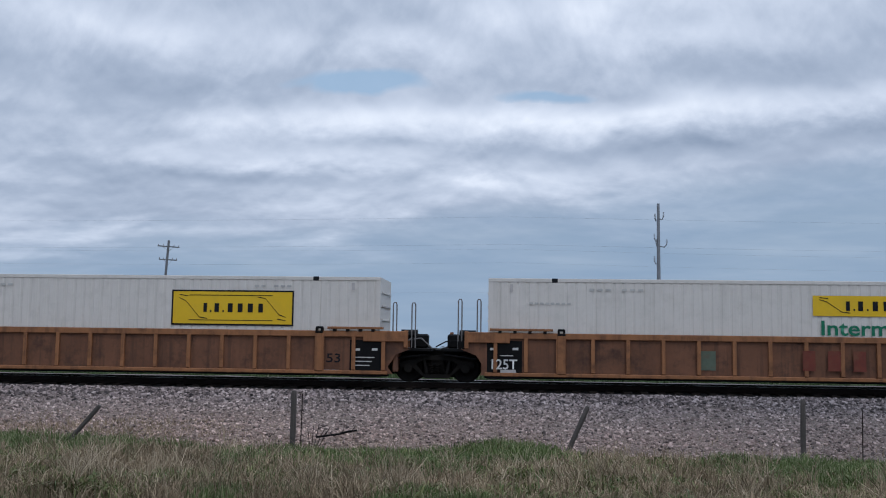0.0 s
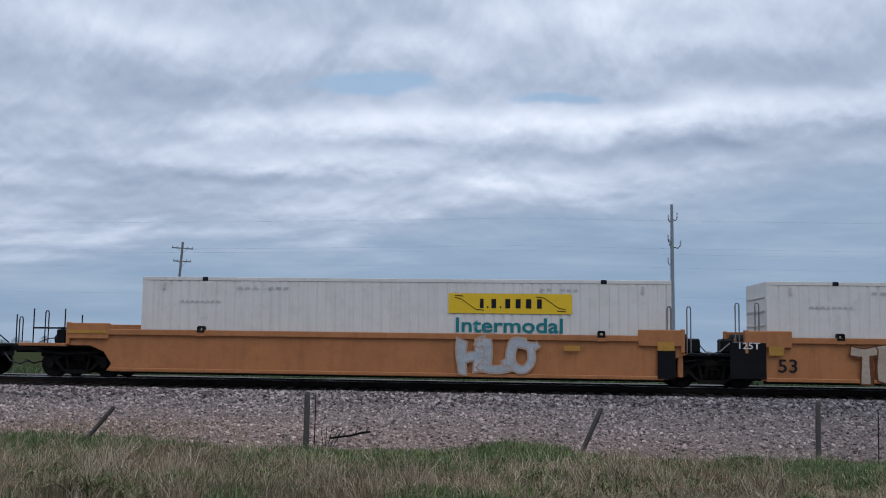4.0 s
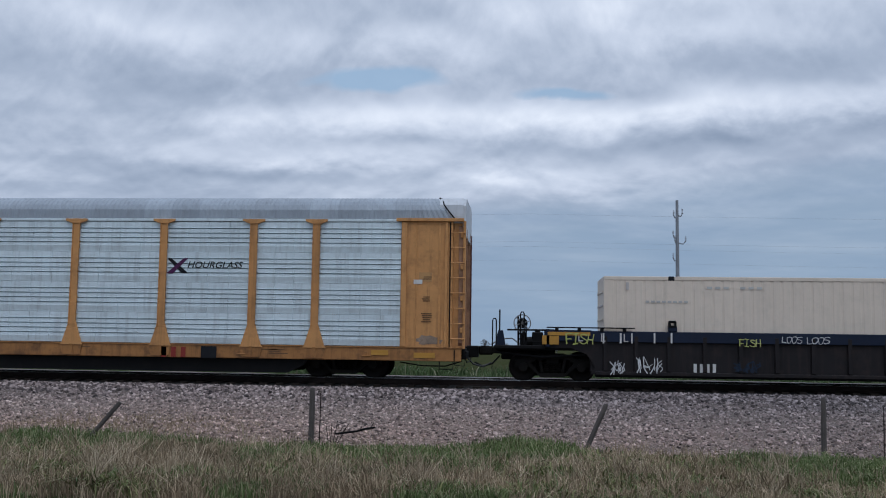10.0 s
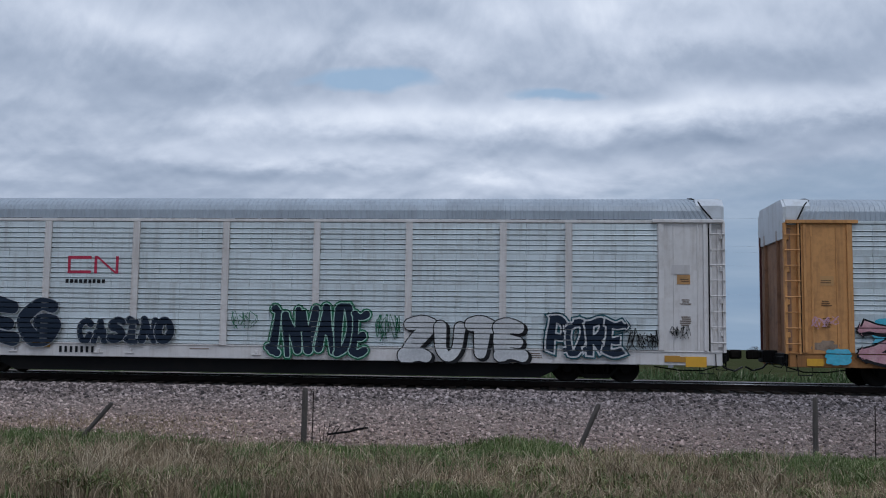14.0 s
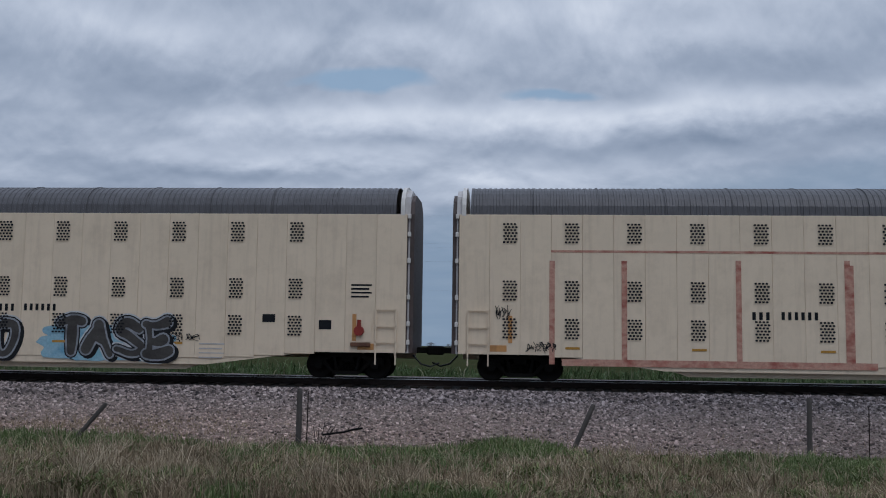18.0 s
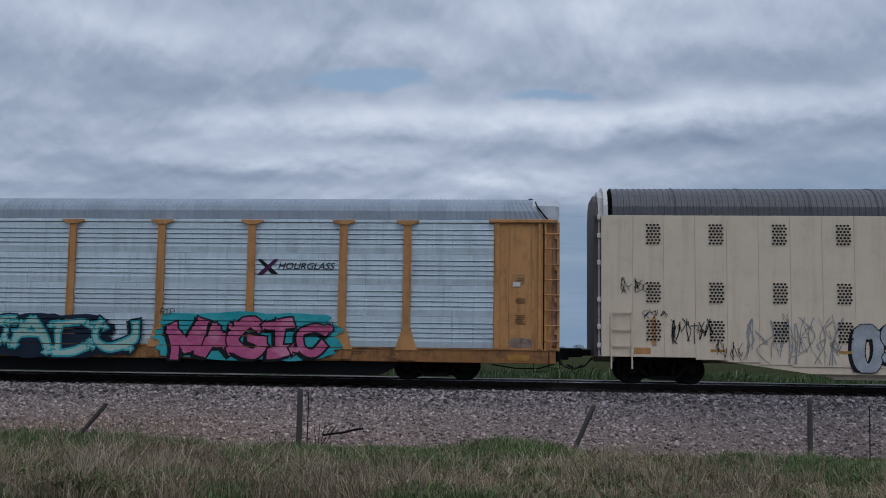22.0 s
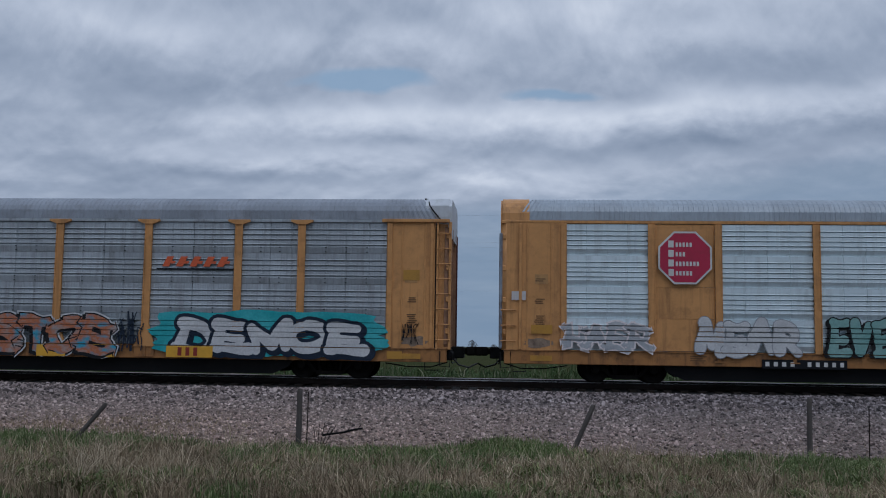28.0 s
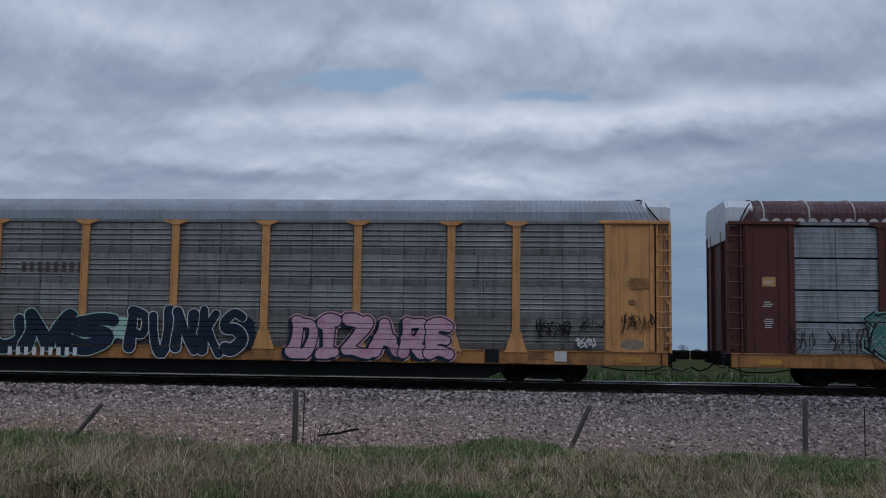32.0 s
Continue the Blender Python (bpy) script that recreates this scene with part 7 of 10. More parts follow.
        b = body_r if sx > 0 else -body_l
        part("end_platform", Geo().box(min(sx * (b - 1.6), sx * (e - 0.15)), max(sx * (b - 1.6), sx * (e - 0.15)), -1.3, 1.3, 0.92, 1.02, 0.02)
                    .box(min(sx * (b - 0.3), sx * (e - 0.3)), max(sx * (b - 0.3), sx * (e - 0.3)), -0.4, 0.4, 0.62, 0.95, 0.03), M_BLACK, c)
        clutter(c, sx, b - 1.2, e - 0.2, int(abs(s) * 10) + sx, chord)
        part("bulkhead", Geo().box(sx * 8.35 - 0.08, sx * 8.35 + 0.08, -1.40, 1.40, 0.3, 1.5, 0.02), plate, c)
        if mode == "coupled" and style == "wine":
            guide_post(c, sx * (b - 0.05), 1.02, 2.45)
            part("end_side", Geo().box(min(sx * (b - 0.2), sx * (e - 0.45)), max(sx * (b - 0.2), sx * (e - 0.45)), -1.535, -1.40, 1.42, 1.66, 0.015)
                 .box(min(sx * (b - 0.1), sx * (b + 0.75)), max(sx * (b - 0.1), sx * (b + 0.75)), -1.47, -1.42, 1.02, 1.44, 0.01), chord, c)
        if mode == "coupled":
            part("end_step", Geo().box(min(sx * b, sx * (e - 0.1)), max(sx * b, sx * (e - 0.1)), -1.48, -1.30, 0.96, 1.06, 0.015), chord if style != "blue" else M_BLACK, c)
            coupler(c, sx * (half - 0.6), sx, length=0.55)
            truck(c, sx * (half - 2.2))
            for dx, h in ((0.12, 1.85), (0.95, 2.05)):
                hairpin(c, sx * (e - dx), -1.38, 1.02, h, M_BLACK if style != "brown" else M_STEELPOLE)
            if style == "blue" and sx < 0:
                brake_wheel(c, sx * (e - 0.95), -1.2, 1.72)
            part("end_rail", Geo().tube([(sx * (e - 0.5), -1.35, 1.52), (sx * (e - 1.9), -1.35, 1.52)], 0.028).tube([(sx * (e - 0.2), 1.35, 1.02), (sx * (e - 0.2), 1.35, 2.2)], 0.024).tube([(sx * (e - 0.8), 1.35, 1.02), (sx * (e - 0.8), 1.35, 2.0)], 0.024), M_BLACK, c)
            part("reservoir", Geo().cyl("x", (sx * (e - 1.3) - 0.35, -0.7, 1.17), 0.15, 0, 0.7, 12), M_BLACK, c)
            part("marker", Geo().box(min(sx * (b - 0.05), sx * (b - 1.3)), max(sx * (b - 0.05), sx * (b - 1.3)), -1.565, -1.552, 1.37, 1.47), M_STICKER, c)
        else:
            if style == "wine" and sx > 0:
                ladder(c, sx * (e - 1.35), -1.47, 0.42, 2.2, M_BLACK, 7, 0.62)
            for dx in {"blue": (0.95,), "wine": (1.45,) if sx < 0 else ()}.get(style, (0.7, 1.27)):
                hairpin(c, sx * (e - dx), -1.3, 1.02, 2.12 if style == "blue" else 2.5 if sx < 0 else 2.38, M_STEELPOLE if style in ("brown", "smooth") else M_BLACK)
            part("valve", Geo().box(sx * (e - 0.5) - 0.2, sx * (e - 0.5) + 0.2, -0.9, -0.3, 1.02, 1.45, 0.05).cyl("x", (sx * (e - 0.9) - 0.25, -0.5, 1.42), 0.17, 0, 0.5, 10), M_BLACK, c)
            part("air_hose", Geo().tube([(sx * (e - 0.6), -0.5, 1.3), (sx * (e - 0.3), -0.55, 1.05), (sx * e, -0.5, 0.95)], 0.03), M_RUBBER, c)
            if style == "wine":
                for dx in ((0.0, 0.75) if sx < 0 else (0.75,)):
                    guide_post(c, sx * (e - dx), 1.02, 2.5 if dx < 0.5 else 2.42)
        if mode == "shared" and sx < 0:
            truck(c, -half_l)
            part("articulation", Geo().box(-half_l - 0.35, -half_l + 0.35, -0.45, 0.45, 0.72, 1.0, 0.04), M_TRUCK, c)
    return c


def corrugated_side(g, x0, x1, y, z0, z1, sy, pitch=0.28, depth=0.014):
    n = int((x1 - x0) / pitch)
    ys = []
    for i in range(n):
        a = x0 + (x1 - x0) * i / n
        p = (x1 - x0) / n
        ys += [(a, 0), (a + p * 0.62, 0), (a + p * 0.72, 1), (a + p * 0.9, 1)]
    ys.append((x1, 0))
    v = []
    for x, d in ys:
        v += [(x, y - sy * depth * d, z0), (x, y - sy * depth * d, z1)]
    f = [(2 * i, 2 * i + 2, 2 * i + 3, 2 * i + 1) for i in range(len(ys) - 1)]
    g.add(v, f)


CZ0, CZ1 = 0.26, 3.15


def box_shell():
    g = Geo()
    L, Wd = 8.075, 1.295
    corrugated_side(g, -L + 0.1, L - 0.1, -Wd + 0.012, CZ0 + 0.1, CZ1 - 0.1, -1)
    corrugated_side(g, -L + 0.1, L - 0.1, Wd - 0.012, CZ0 + 0.1, CZ1 - 0.1, 1)
    g.box(-L + 0.05, L - 0.05, -Wd + 0.05, Wd - 0.05, CZ0 + 0.05, CZ1 - 0.02)
    return g.mesh("shell")


def box_frame():
    g = Geo()
    L, Wd = 8.075, 1.295
    for y in (-Wd, Wd):
        s = 1 if y < 0 else -1
        g.box(-L, L, min(y, y + s * 0.09), max(y, y + s * 0.09), CZ1 - 0.11, CZ1, 0.008)
        g.box(-L, L, min(y, y + s * 0.09), max(y, y + s * 0.09), CZ0, CZ0 + 0.13, 0.008)
        for x in (-L + 0.07, L - 0.07, -6.09, 6.09):
            g.box(x - 0.07 - (0.05 if abs(x) < 7 else 0), x + 0.07 + (0.05 if abs(x) < 7 else 0), min(y + s * 0.003, y + s * 0.1), max(y + s * 0.003, y + s * 0.1), CZ0 + 0.13, CZ1 - 0.11)
    for x in (-L + 0.004, L - 0.104):
        g.box(x, x + 0.1, -Wd + 0.092, Wd - 0.092, CZ1 - 0.12, CZ1 - 0.004)
        g.box(x, x + 0.1, -Wd + 0.092, Wd - 0.092, CZ0 + 0.004, CZ0 + 0.14)
    return g.mesh("frame")


def shipping_container(s, mat, label, sign, word=None, dx=0.0):
    c = car("shipping_container", label, "container", s, "containers on the well cars")
    part("shell", cached("box_shell", box_shell), mat, c)
    part("edge_frame", cached("box_frame", box_frame), mat, c)
    for x in (-6.09, 6.09):
        for z in (CZ0, CZ1 - 0.13):
            part("corner_casting", cached("cast", lambda: Geo().box(-0.1, 0.1, -1.305, -1.15, 0, 0.135, 0.02).mesh("corner_casting")), M_INK, c, (x, 0, z))
    for sx in (-1, 1):
        d = part("end_door" if sx > 0 else "end_wall", cached(("boxend", sx), lambda: Geo().box(sx * 8.05 - 0.02, sx * 8.05 + 0.02, -1.2, 1.2, CZ0 + 0.14, CZ1 - 0.12).mesh("end_wall")), mat, c)
        for i in range(5):
            z = 1.0 + 0.42 * i
            part("rib", cached(("boxrib", sx), lambda: Geo().box(sx * 8.08 - 0.025, sx * 8.08 + 0.025, -0.95, 1.15, 0, 0.05).mesh("rib")), M_POST_PALE if i % 2 else mat, d, (0, 0, z))
    yf = -1.302
    part("door_vent", Geo().box(7.2, 7.28, -1.31, -1.29, CZ1 - 0.4, CZ1 - 0.18).box(-7.42, -7.34, -1.31, -1.29, CZ1 - 0.4, CZ1 - 0.18), M_POST_PALE, c)
    bars(c, [(-5.3 + 0.24 * i, -5.15 + 0.24 * i, CZ1 - 0.36, CZ1 - 0.29) for i in range(9) if i % 4] + [(4.2 + 0.2 * i, 4.33 + 0.2 * i, CZ1 - 0.33, CZ1 - 0.27) for i in range(6) if i != 2], M_FAINT, yf, "stencil")
    bars(c, [(-6.85 + 0.16 * i, -6.74 + 0.16 * i, 2.37, 2.43) for i in range(8)], M_FAINT, yf, "stencil")
    if sign:
        a0, a1 = 1.45 + dx, 5.15 + dx
        if sign == "framed":
            z0, z1, col, edge = 1.68, 2.66, M_SIGN, True
        elif sign == "plain":
            z0, z1, col, edge = 2.12, 2.72, M_SIGN, False
        else:
            z0, z1, col, edge = 2.12, 2.72, M_SIGNPALE, True
        if edge:
            e = part("sign", Geo().flat(yf, [(a0 - 0.05, z0 - 0.05), (a1 + 0.05, z0 - 0.05), (a1 + 0.05, z1 + 0.05), (a0 - 0.05, z1 + 0.05)]), M_INK, c, label="advertising panel with a dark edge")
            part("sign_field", Geo().flat(yf - 0.004, [(a0, z0), (a1, z0), (a1, z1), (a0, z1)]), col, e)
        else:
            e = part("sign", Geo().flat(yf - 0.004, [(a0, z0), (a1, z0), (a1, z1), (a0, z1)]), col, c, label="yellow advertising panel")
        h = 0.27 if sign == "framed" else 0.28
        zc = (z0 + z1) / 2 - h / 2
        x = a0 + 0.95
        out = []
        for wd, gp in ((0.11, 0.10), (0.045, 0.09), (0.14, 0.11), (0.045, 0.12), (0.15, 0.16), (0.15, 0.16), (0.16, 0.17), (0.14, 0.0)):
            out.append((x, x + wd, zc, zc + (h if wd > 0.1 else 0.06)))
            x += wd + gp
        bars(e, out, M_INK, yf - 0.010, "sign_lettering", "dark plain letter blocks")
        # scroll drawn at either side of the words
        g = Geo()
        hz = z1 - z0
        for k in (-1, 1):
            xc = (a0 + a1) / 2
            pts = [(xc + k * 0.78, z1 - 0.16 * hz if k > 0 else z0 + 0.16 * hz), (xc + k * 1.02, z1 - 0.2 * hz if k > 0 else z0 + 0.2 * hz), (xc + k * 1.45, z0 + 0.3 * hz if k > 0 else z1 - 0.3 * hz), (xc + k * 1.66, z0 + 0.22 * hz if k > 0 else z1 - 0.2 * hz), (xc + k * 1.66, z0 + 0.12 * hz if k > 0 else z1 - 0.1 * hz), (xc + k * 1.4, z0 + 0.16 * hz if k > 0 else z1 - 0.14 * hz)]
            for (p, q), (u, v) in zip(pts, pts[1:]):
                g.flat(yf - 0.011, [(p, q - 0.012), (u, v - 0.012), (u, v + 0.012), (p, q + 0.012)])
        if sign == "framed":
            g.flat(yf - 0.011, [(a0 + 0.5, z0 + 0.1), (a1 - 0.6, z0 + 0.1), (a1 - 0.6, z0 + 0.12), (a0 + 0.5, z0 + 0.12)])
            g.flat(yf - 0.011, [(a0 + 0.5, z1 - 0.12), (a1 - 0.6, z1 - 0.12), (a1 - 0.6, z1 - 0.1), (a0 + 0.5, z1 - 0.1)])
        part("sign_scroll", g, M_INK, e)
    if word is not None:
        lettering(c, "Intermodal", 1.68 + dx, 1.55, 0.44, word, yf - 0.004, fat=0.018, width=3.2, label="large coloured word on the container side")
    return c

# ======== the train, from its head to its tail ========
W_WORN = "worn orange-brown well car with ribbed steel sides"
W_SMOOTH = "smooth orange well car with painted sides"
W_WINE = "wine-red well car with ribbed sides and white lettering"
W_BLUE = "grimy black well car with a dark blue top chord"
wells = {}
for key, sr, sl, cs, plate, chord, style, label, ends in (
        ("a", 19.6, -2.17, 7.6, M_WELLPL, M_WELL, "brown", W_WORN, ("coupled", "shared")),
        ("b", -2.17, -23.73, -11.75, M_WELLPL, M_WELL, "brown", W_WORN, ("shared", "coupled")),
        ("c", -23.73, -47.18, -35.4, M_WELLPL, M_WELL, "brown", W_WORN, ("coupled", "coupled")),
        ("d", -47.18, -68.86, -58.85, M_ORANGE, M_ORANGE, "smooth", W_SMOOTH, ("coupled", "shared")),
        ("e", -68.86, -88.08, -78.45, M_ORANGE, M_ORANGE, "smooth", W_SMOOTH, ("shared", "shared")),
        ("f", -88.08, -109.7, -97.4, M_ORANGE, M_ORANGE, "smooth", W_SMOOTH, ("shared", "coupled")),
        ("h", -109.7, -131.5, -121.5, M_WINE, M_WINE, "wine", W_WINE, ("coupled", "shared")),
        ("g", -131.5, -150.54, -140.85, M_WINE, M_WINE, "wine", W_WINE, ("shared", "shared")),
        ("i", -150.54, -172.51, -160.75, M_WINE, M_WINE, "wine", W_WINE, ("shared", "coupled")),
        ("j", -172.51, -194.25, -184.8, M_SFBLK, M_SFBLU, "blue", W_BLUE, ("coupled", "shared")),
        ("k", -194.25, -214.02, -204.2, M_SFBLK, M_SFBLU, "blue", W_BLUE, ("shared", "shared")),
        ("l", -214.02, -235.64, -223.9, M_SFBLK, M_SFBLU, "blue", W_BLUE, ("shared", "coupled"))):
    wells[key] = well_car(cs, sr - cs, cs - sl, plate, chord, style, label, ends)

PLAIN = "white ribbed shipping container with a yellow advertising panel"
CREAM = "cream ribbed shipping container with a yellow panel and green lettering"
for cs, mat, label, sign, word, *dx in (
        (7.45, M_BOX, PLAIN, "plain", M_GREENINK), (-11.97, M_BOX, PLAIN, "framed", None, 0.22), (-35.4, M_BOXCREAM, "white ribbed container with a faded panel and green lettering", "faded", M_PALEINK),
        (-59.07, M_BOX, PLAIN, "framed", None, 0.22), (-78.45, M_BOX, PLAIN, "plain", M_TEALINK), (-97.35, M_BOX, PLAIN, "plain", M_TEALINK),
        (-121.5, M_BOX, PLAIN, "plain", M_GREENINK), (-140.85, M_BOX, PLAIN, "framed", None), (-161.13, M_BOXCREAM, "cream ribbed shipping container with a yellow panel", "plain", None),
        (-184.8, M_BOXCREAM, CREAM, "plain", M_GREENINK), (-204.25, M_BOXCREAM, CREAM, "plain", M_GREENINK), (-223.85, M_BOXCREAM, CREAM, "plain", M_GREENINK)):
    shipping_container(cs, mat, label, sign, word, *dx)

YELLOW = "yellow steel autorack with bright galvanised side panels"
R = {}
R[1] = autorack(-249.55, YELLOW, M_PAN_WHITE, M_YEL, M_YELSILL, M_ROOF, M_CAP)
R[2] = autorack(-277.9, "yellow steel autorack with grimy grey panels and graffiti", M_PAN_BEIGE, M_YEL, M_YELSILL, M_ROOF, M_CAP, "slot")
R[3] = autorack(-306.7, "yellow autorack with pale panels and large graffiti", M_PAN_NKCR, M_YEL, M_YELSILL, M_ROOF, M_CAP, odd_bays=(1, 7), odd_pan=M_PAN_GREY)
R[4] = autorack(-335.4, "pale grey autorack with black graffiti along its sill", M_PAN_NKCR, M_R4POST, M_R4POST, M_ROOF, M_CAP, "flat", plain=True)
R[5] = autorack(-364.6, "bright yellow autorack with rounded ends", M_PAN_WHITE, M_UPYEL, M_UPYEL, M_ROOF, M_UPYEL, "banded", plain=True, rounded=True)
R[6] = autorack(-527.0, "yellow autorack with clean bright panels and graffiti", M_PAN_WHITE, M_YEL, M_YELSILL, M_ROOF, M_CAP)
R[7] = autorack(-555.6, "yellow autorack with sooty dark panels and graffiti", M_PAN_DARK, M_GOLD, M_YELSILL, M_ROOF_DULL, M_CAP, "slot")
R[8] = autorack(-584.1, "yellow autorack with bright panels and long graffiti", M_PAN_WHITE, M_YEL, M_YELSILL, M_ROOF, M_CAP)
R[9] = autorack(-612.6, "yellow autorack with a cream roof and grey panels", M_PAN_GREY, M_YEL, M_YELSILL, M_ROOF_CREAM, M_ROOF_CREAM, "tier")
R[10] = autorack(-641.0, "orange-yellow autorack with octagonal emblems and graffiti", M_PAN_WHITE, M_YEL, M_YELSILL, M_ROOF, M_YEL, "banded", odd_bays=(1, 7), odd_pan=M_YEL, plain=True, rounded=True)
R[11] = autorack(-669.5, "yellow autorack with slotted grey panels and graffiti", M_PAN_SILVER, M_YEL, M_YELSILL, M_ROOF_DULL, M_CAP, "slot", low_pan=M_PAN_GREY)
R[12] = autorack(-698.34, "dark brown autorack with sooty panels and rusty roof", M_PAN_BROWN, M_DARKBROWN, M_YELSILL, M_ROOF_RUST, M_ROOF_RUST, "slot", plain=True, end_mat=M_BROWN)
# this one is of a longer build than its neighbours
for piece in R[12].children:
    piece.location.x *= 1.033
    if not piece.name.startswith("truck"):
        piece.scale.x = 1.033
R[13] = autorack(-727.1, "brown autorack with stained grey panels and a wine-red roof", M_PAN_OLD, M_BROWN, M_YELSILL, M_ROOF_WINE, M_CAP, "tier")
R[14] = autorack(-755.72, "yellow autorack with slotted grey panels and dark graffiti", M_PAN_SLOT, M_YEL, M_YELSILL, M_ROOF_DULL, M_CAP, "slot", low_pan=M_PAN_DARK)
M1 = carrier(-401.65, "cream covered car carrier with faded red graffiti")
M2 = carrier(-446.36, "cream covered car carrier with blue graffiti")
for carrier_car in (M1, M2):
    # of a slightly longer build than the third
    for piece in carrier_car.children:
        piece.location.x *= 1.006
        if not piece.name.startswith("truck"):
            piece.scale.x = 1.006
M3 = carrier(-490.83, "cream covered car carrier with colourful graffiti")

# ======== liveries, markings and graffiti ========
P_YELGREEN = spray("spray_yellow_green", [(0.34, 0.37, 0.09), (0.48, 0.50, 0.18)])
P_HOTDARK = spray("spray_deep_pink", [(0.36, 0.06, 0.16), (0.48, 0.12, 0.28)])
P_BLUSH = spray("spray_blush_white", [(0.66, 0.58, 0.57), (0.74, 0.68, 0.67)])
P_TAGWORN = spray("spray_worn_tag", [(0.16, 0.085, 0.065), (0.24, 0.13, 0.08)])
P_OLIVE = spray("spray_olive", [(0.30, 0.31, 0.14), (0.38, 0.38, 0.20)])
P_SKY = spray("spray_pale_blue", [(0.22, 0.42, 0.50), (0.30, 0.46, 0.54), (0.16, 0.34, 0.46)])
P_NIGHT = spray("spray_night", [(0.02, 0.035, 0.05), (0.03, 0.10, 0.12), (0.015, 0.02, 0.03)], 1.5)
P_SOOT = spray("spray_soot", [(0.085, 0.078, 0.072), (0.05, 0.045, 0.042)])
P_WASHPINK = spray("spray_pink_wash", [(0.66, 0.50, 0.38), (0.58, 0.34, 0.26), (0.68, 0.54, 0.41)], 1.6)
M_TANBAND = surface("scuffed_tan_band", (0.33, 0.26, 0.21), 0.7, var=0.25, grime=(0.12, 0.08, 0.06), dirt=0.6, bump=0)
M_OLDWHITE = surface("ink_old_white", (0.42, 0.34, 0.32), 0.7, var=0.2, grime=(0.12, 0.06, 0.05), dirt=0.5, bump=0)
P_FADEDLINE = spray("spray_faded_line", [(0.33, 0.105, 0.08), (0.54, 0.31, 0.23), (0.40, 0.155, 0.115)], 1.8)
P_PALETAN = spray("spray_pale_tan", [(0.36, 0.28, 0.21), (0.44, 0.35, 0.27)])
P_BROWN = spray("spray_brown", [(0.09, 0.035, 0.02), (0.14, 0.05, 0.025)])
P_PINKHOT = spray("spray_bright_pink", [(0.60, 0.16, 0.28), (0.50, 0.10, 0.22), (0.66, 0.26, 0.36)])
P_LILACDARK = spray("spray_violet", [(0.16, 0.10, 0.28), (0.24, 0.18, 0.36)])
P_TEALPALE = spray("spray_pale_teal", [(0.16, 0.32, 0.30), (0.24, 0.38, 0.36)])
M_FADEDRED = surface("ink_faded_red", (0.15, 0.035, 0.022), 0.7, var=0.3, grime=(0.16, 0.07, 0.036), dirt=0.9, bump=0)
M_SOOTINK = surface("ink_sooty", (0.06, 0.045, 0.035), 0.7, dirt=0.4, bump=0)
M_FADEDTEAL = surface("ink_faded_teal", (0.10, 0.125, 0.09), 0.7, var=0.3, grime=(0.15, 0.07, 0.036), dirt=0.9, bump=0)
M_ORANGEINK = surface("banner_orange", (0.55, 0.10, 0.035), 0.6, dirt=0.2, bump=0)

# worn orange-brown wells
bars(wells["a"], [(-8.25, -7.21, 0.14, 1.27)], M_BLACK, -1.468, "dark_panel")
lettering(wells["a"], "125T", -8.11, 0.43, 0.3, M_WHITEINK, -1.58, fat=0.012, width=0.76, shear=0)
bars(wells["a"], [(-8.16, -8.0, 0.99, 1.06)], M_WHITEINK, -1.475, "stencil")
bars(wells["a"], [(-7.49, -7.32, 1.0, 1.07)], M_WHITEINK, -1.475, "stencil")
bars(wells["a"], [(-7.86, -7.47, 0.82, 0.85)], M_POST_PALE, -1.475, "stencil")
block_mark(wells["a"], 0.91, 3.06, 0.52, 1.1, 3, M_FADEDRED, -1.54, slant=0, label="")
bars(wells["a"], [(-2.05, -1.56, 0.49, 1.05)], M_FADEDTEAL, -1.476, "marking")
bars(wells["b"], [(6.98, 7.93, 0.14, 1.24)], M_BLACK, -1.468, "dark_panel")
lettering(wells["b"], "53", 6.3, 0.56, 0.27, M_INK, -1.58, fat=0.012, width=0.42, shear=0)
bars(wells["b"], [(7.12, 7.29, 0.92, 0.99)], M_WHITEINK, -1.475, "stencil")
bars(wells["b"], [(7.65, 7.82, 0.93, 1.0)], M_WHITEINK, -1.475, "stencil")
bars(wells["b"], [(7.13, 7.73, 0.71, 0.74)], M_POST_PALE, -1.475, "stencil")
bars(wells["b"], [(7.13, 7.66, 0.59, 0.62)], M_POST_PALE, -1.475, "stencil")
bars(wells["b"], [(7.13, 7.59, 0.47, 0.5)], M_POST_PALE, -1.475, "stencil")
bars(wells["b"], [(6.18, 6.65, 0.22, 0.34)], M_POST_PALE, -1.476, "marking")
bars(wells["a"], [(-7.85, -7.39, 0.3, 0.42)], M_POST_PALE, -1.476, "marking")
block_mark(wells["c"], 3.28, 4.9, 0.65, 0.99, 3, M_WHITEINK, -1.54, slant=0, label="worn white mark")
lettering(wells["c"], "53", 5.33, 0.75, 0.27, M_INK, -1.58, fat=0.012, width=0.38, shear=0)
bars(wells["c"], [(-2.95, -2.50, 1.33, 1.44)], M_STICKER, -1.535, "reflector")
bars(wells["c"], [(-0.66, -0.2, 1.34, 1.45)], M_STICKER, -1.535, "reflector")
bars(wells["c"], [(2.18, 2.62, 1.35, 1.46)], M_STICKER, -1.535, "reflector")
bars(wells["c"], [(-2.75, -2.33, 1.0, 1.1)], M_STICKER, -1.475, "marking")
bars(wells["c"], [(0.42, 0.83, 1.0, 1.11)], M_STICKER, -1.475, "marking")
bars(wells["c"], [(6.36, 6.91, 0.6, 0.89)], M_STICKER, -1.475, "marking")
bars(wells["c"], [(7.8, 8.07, 0.4, 0.7)], M_WHITEINK, -1.475, "marking")
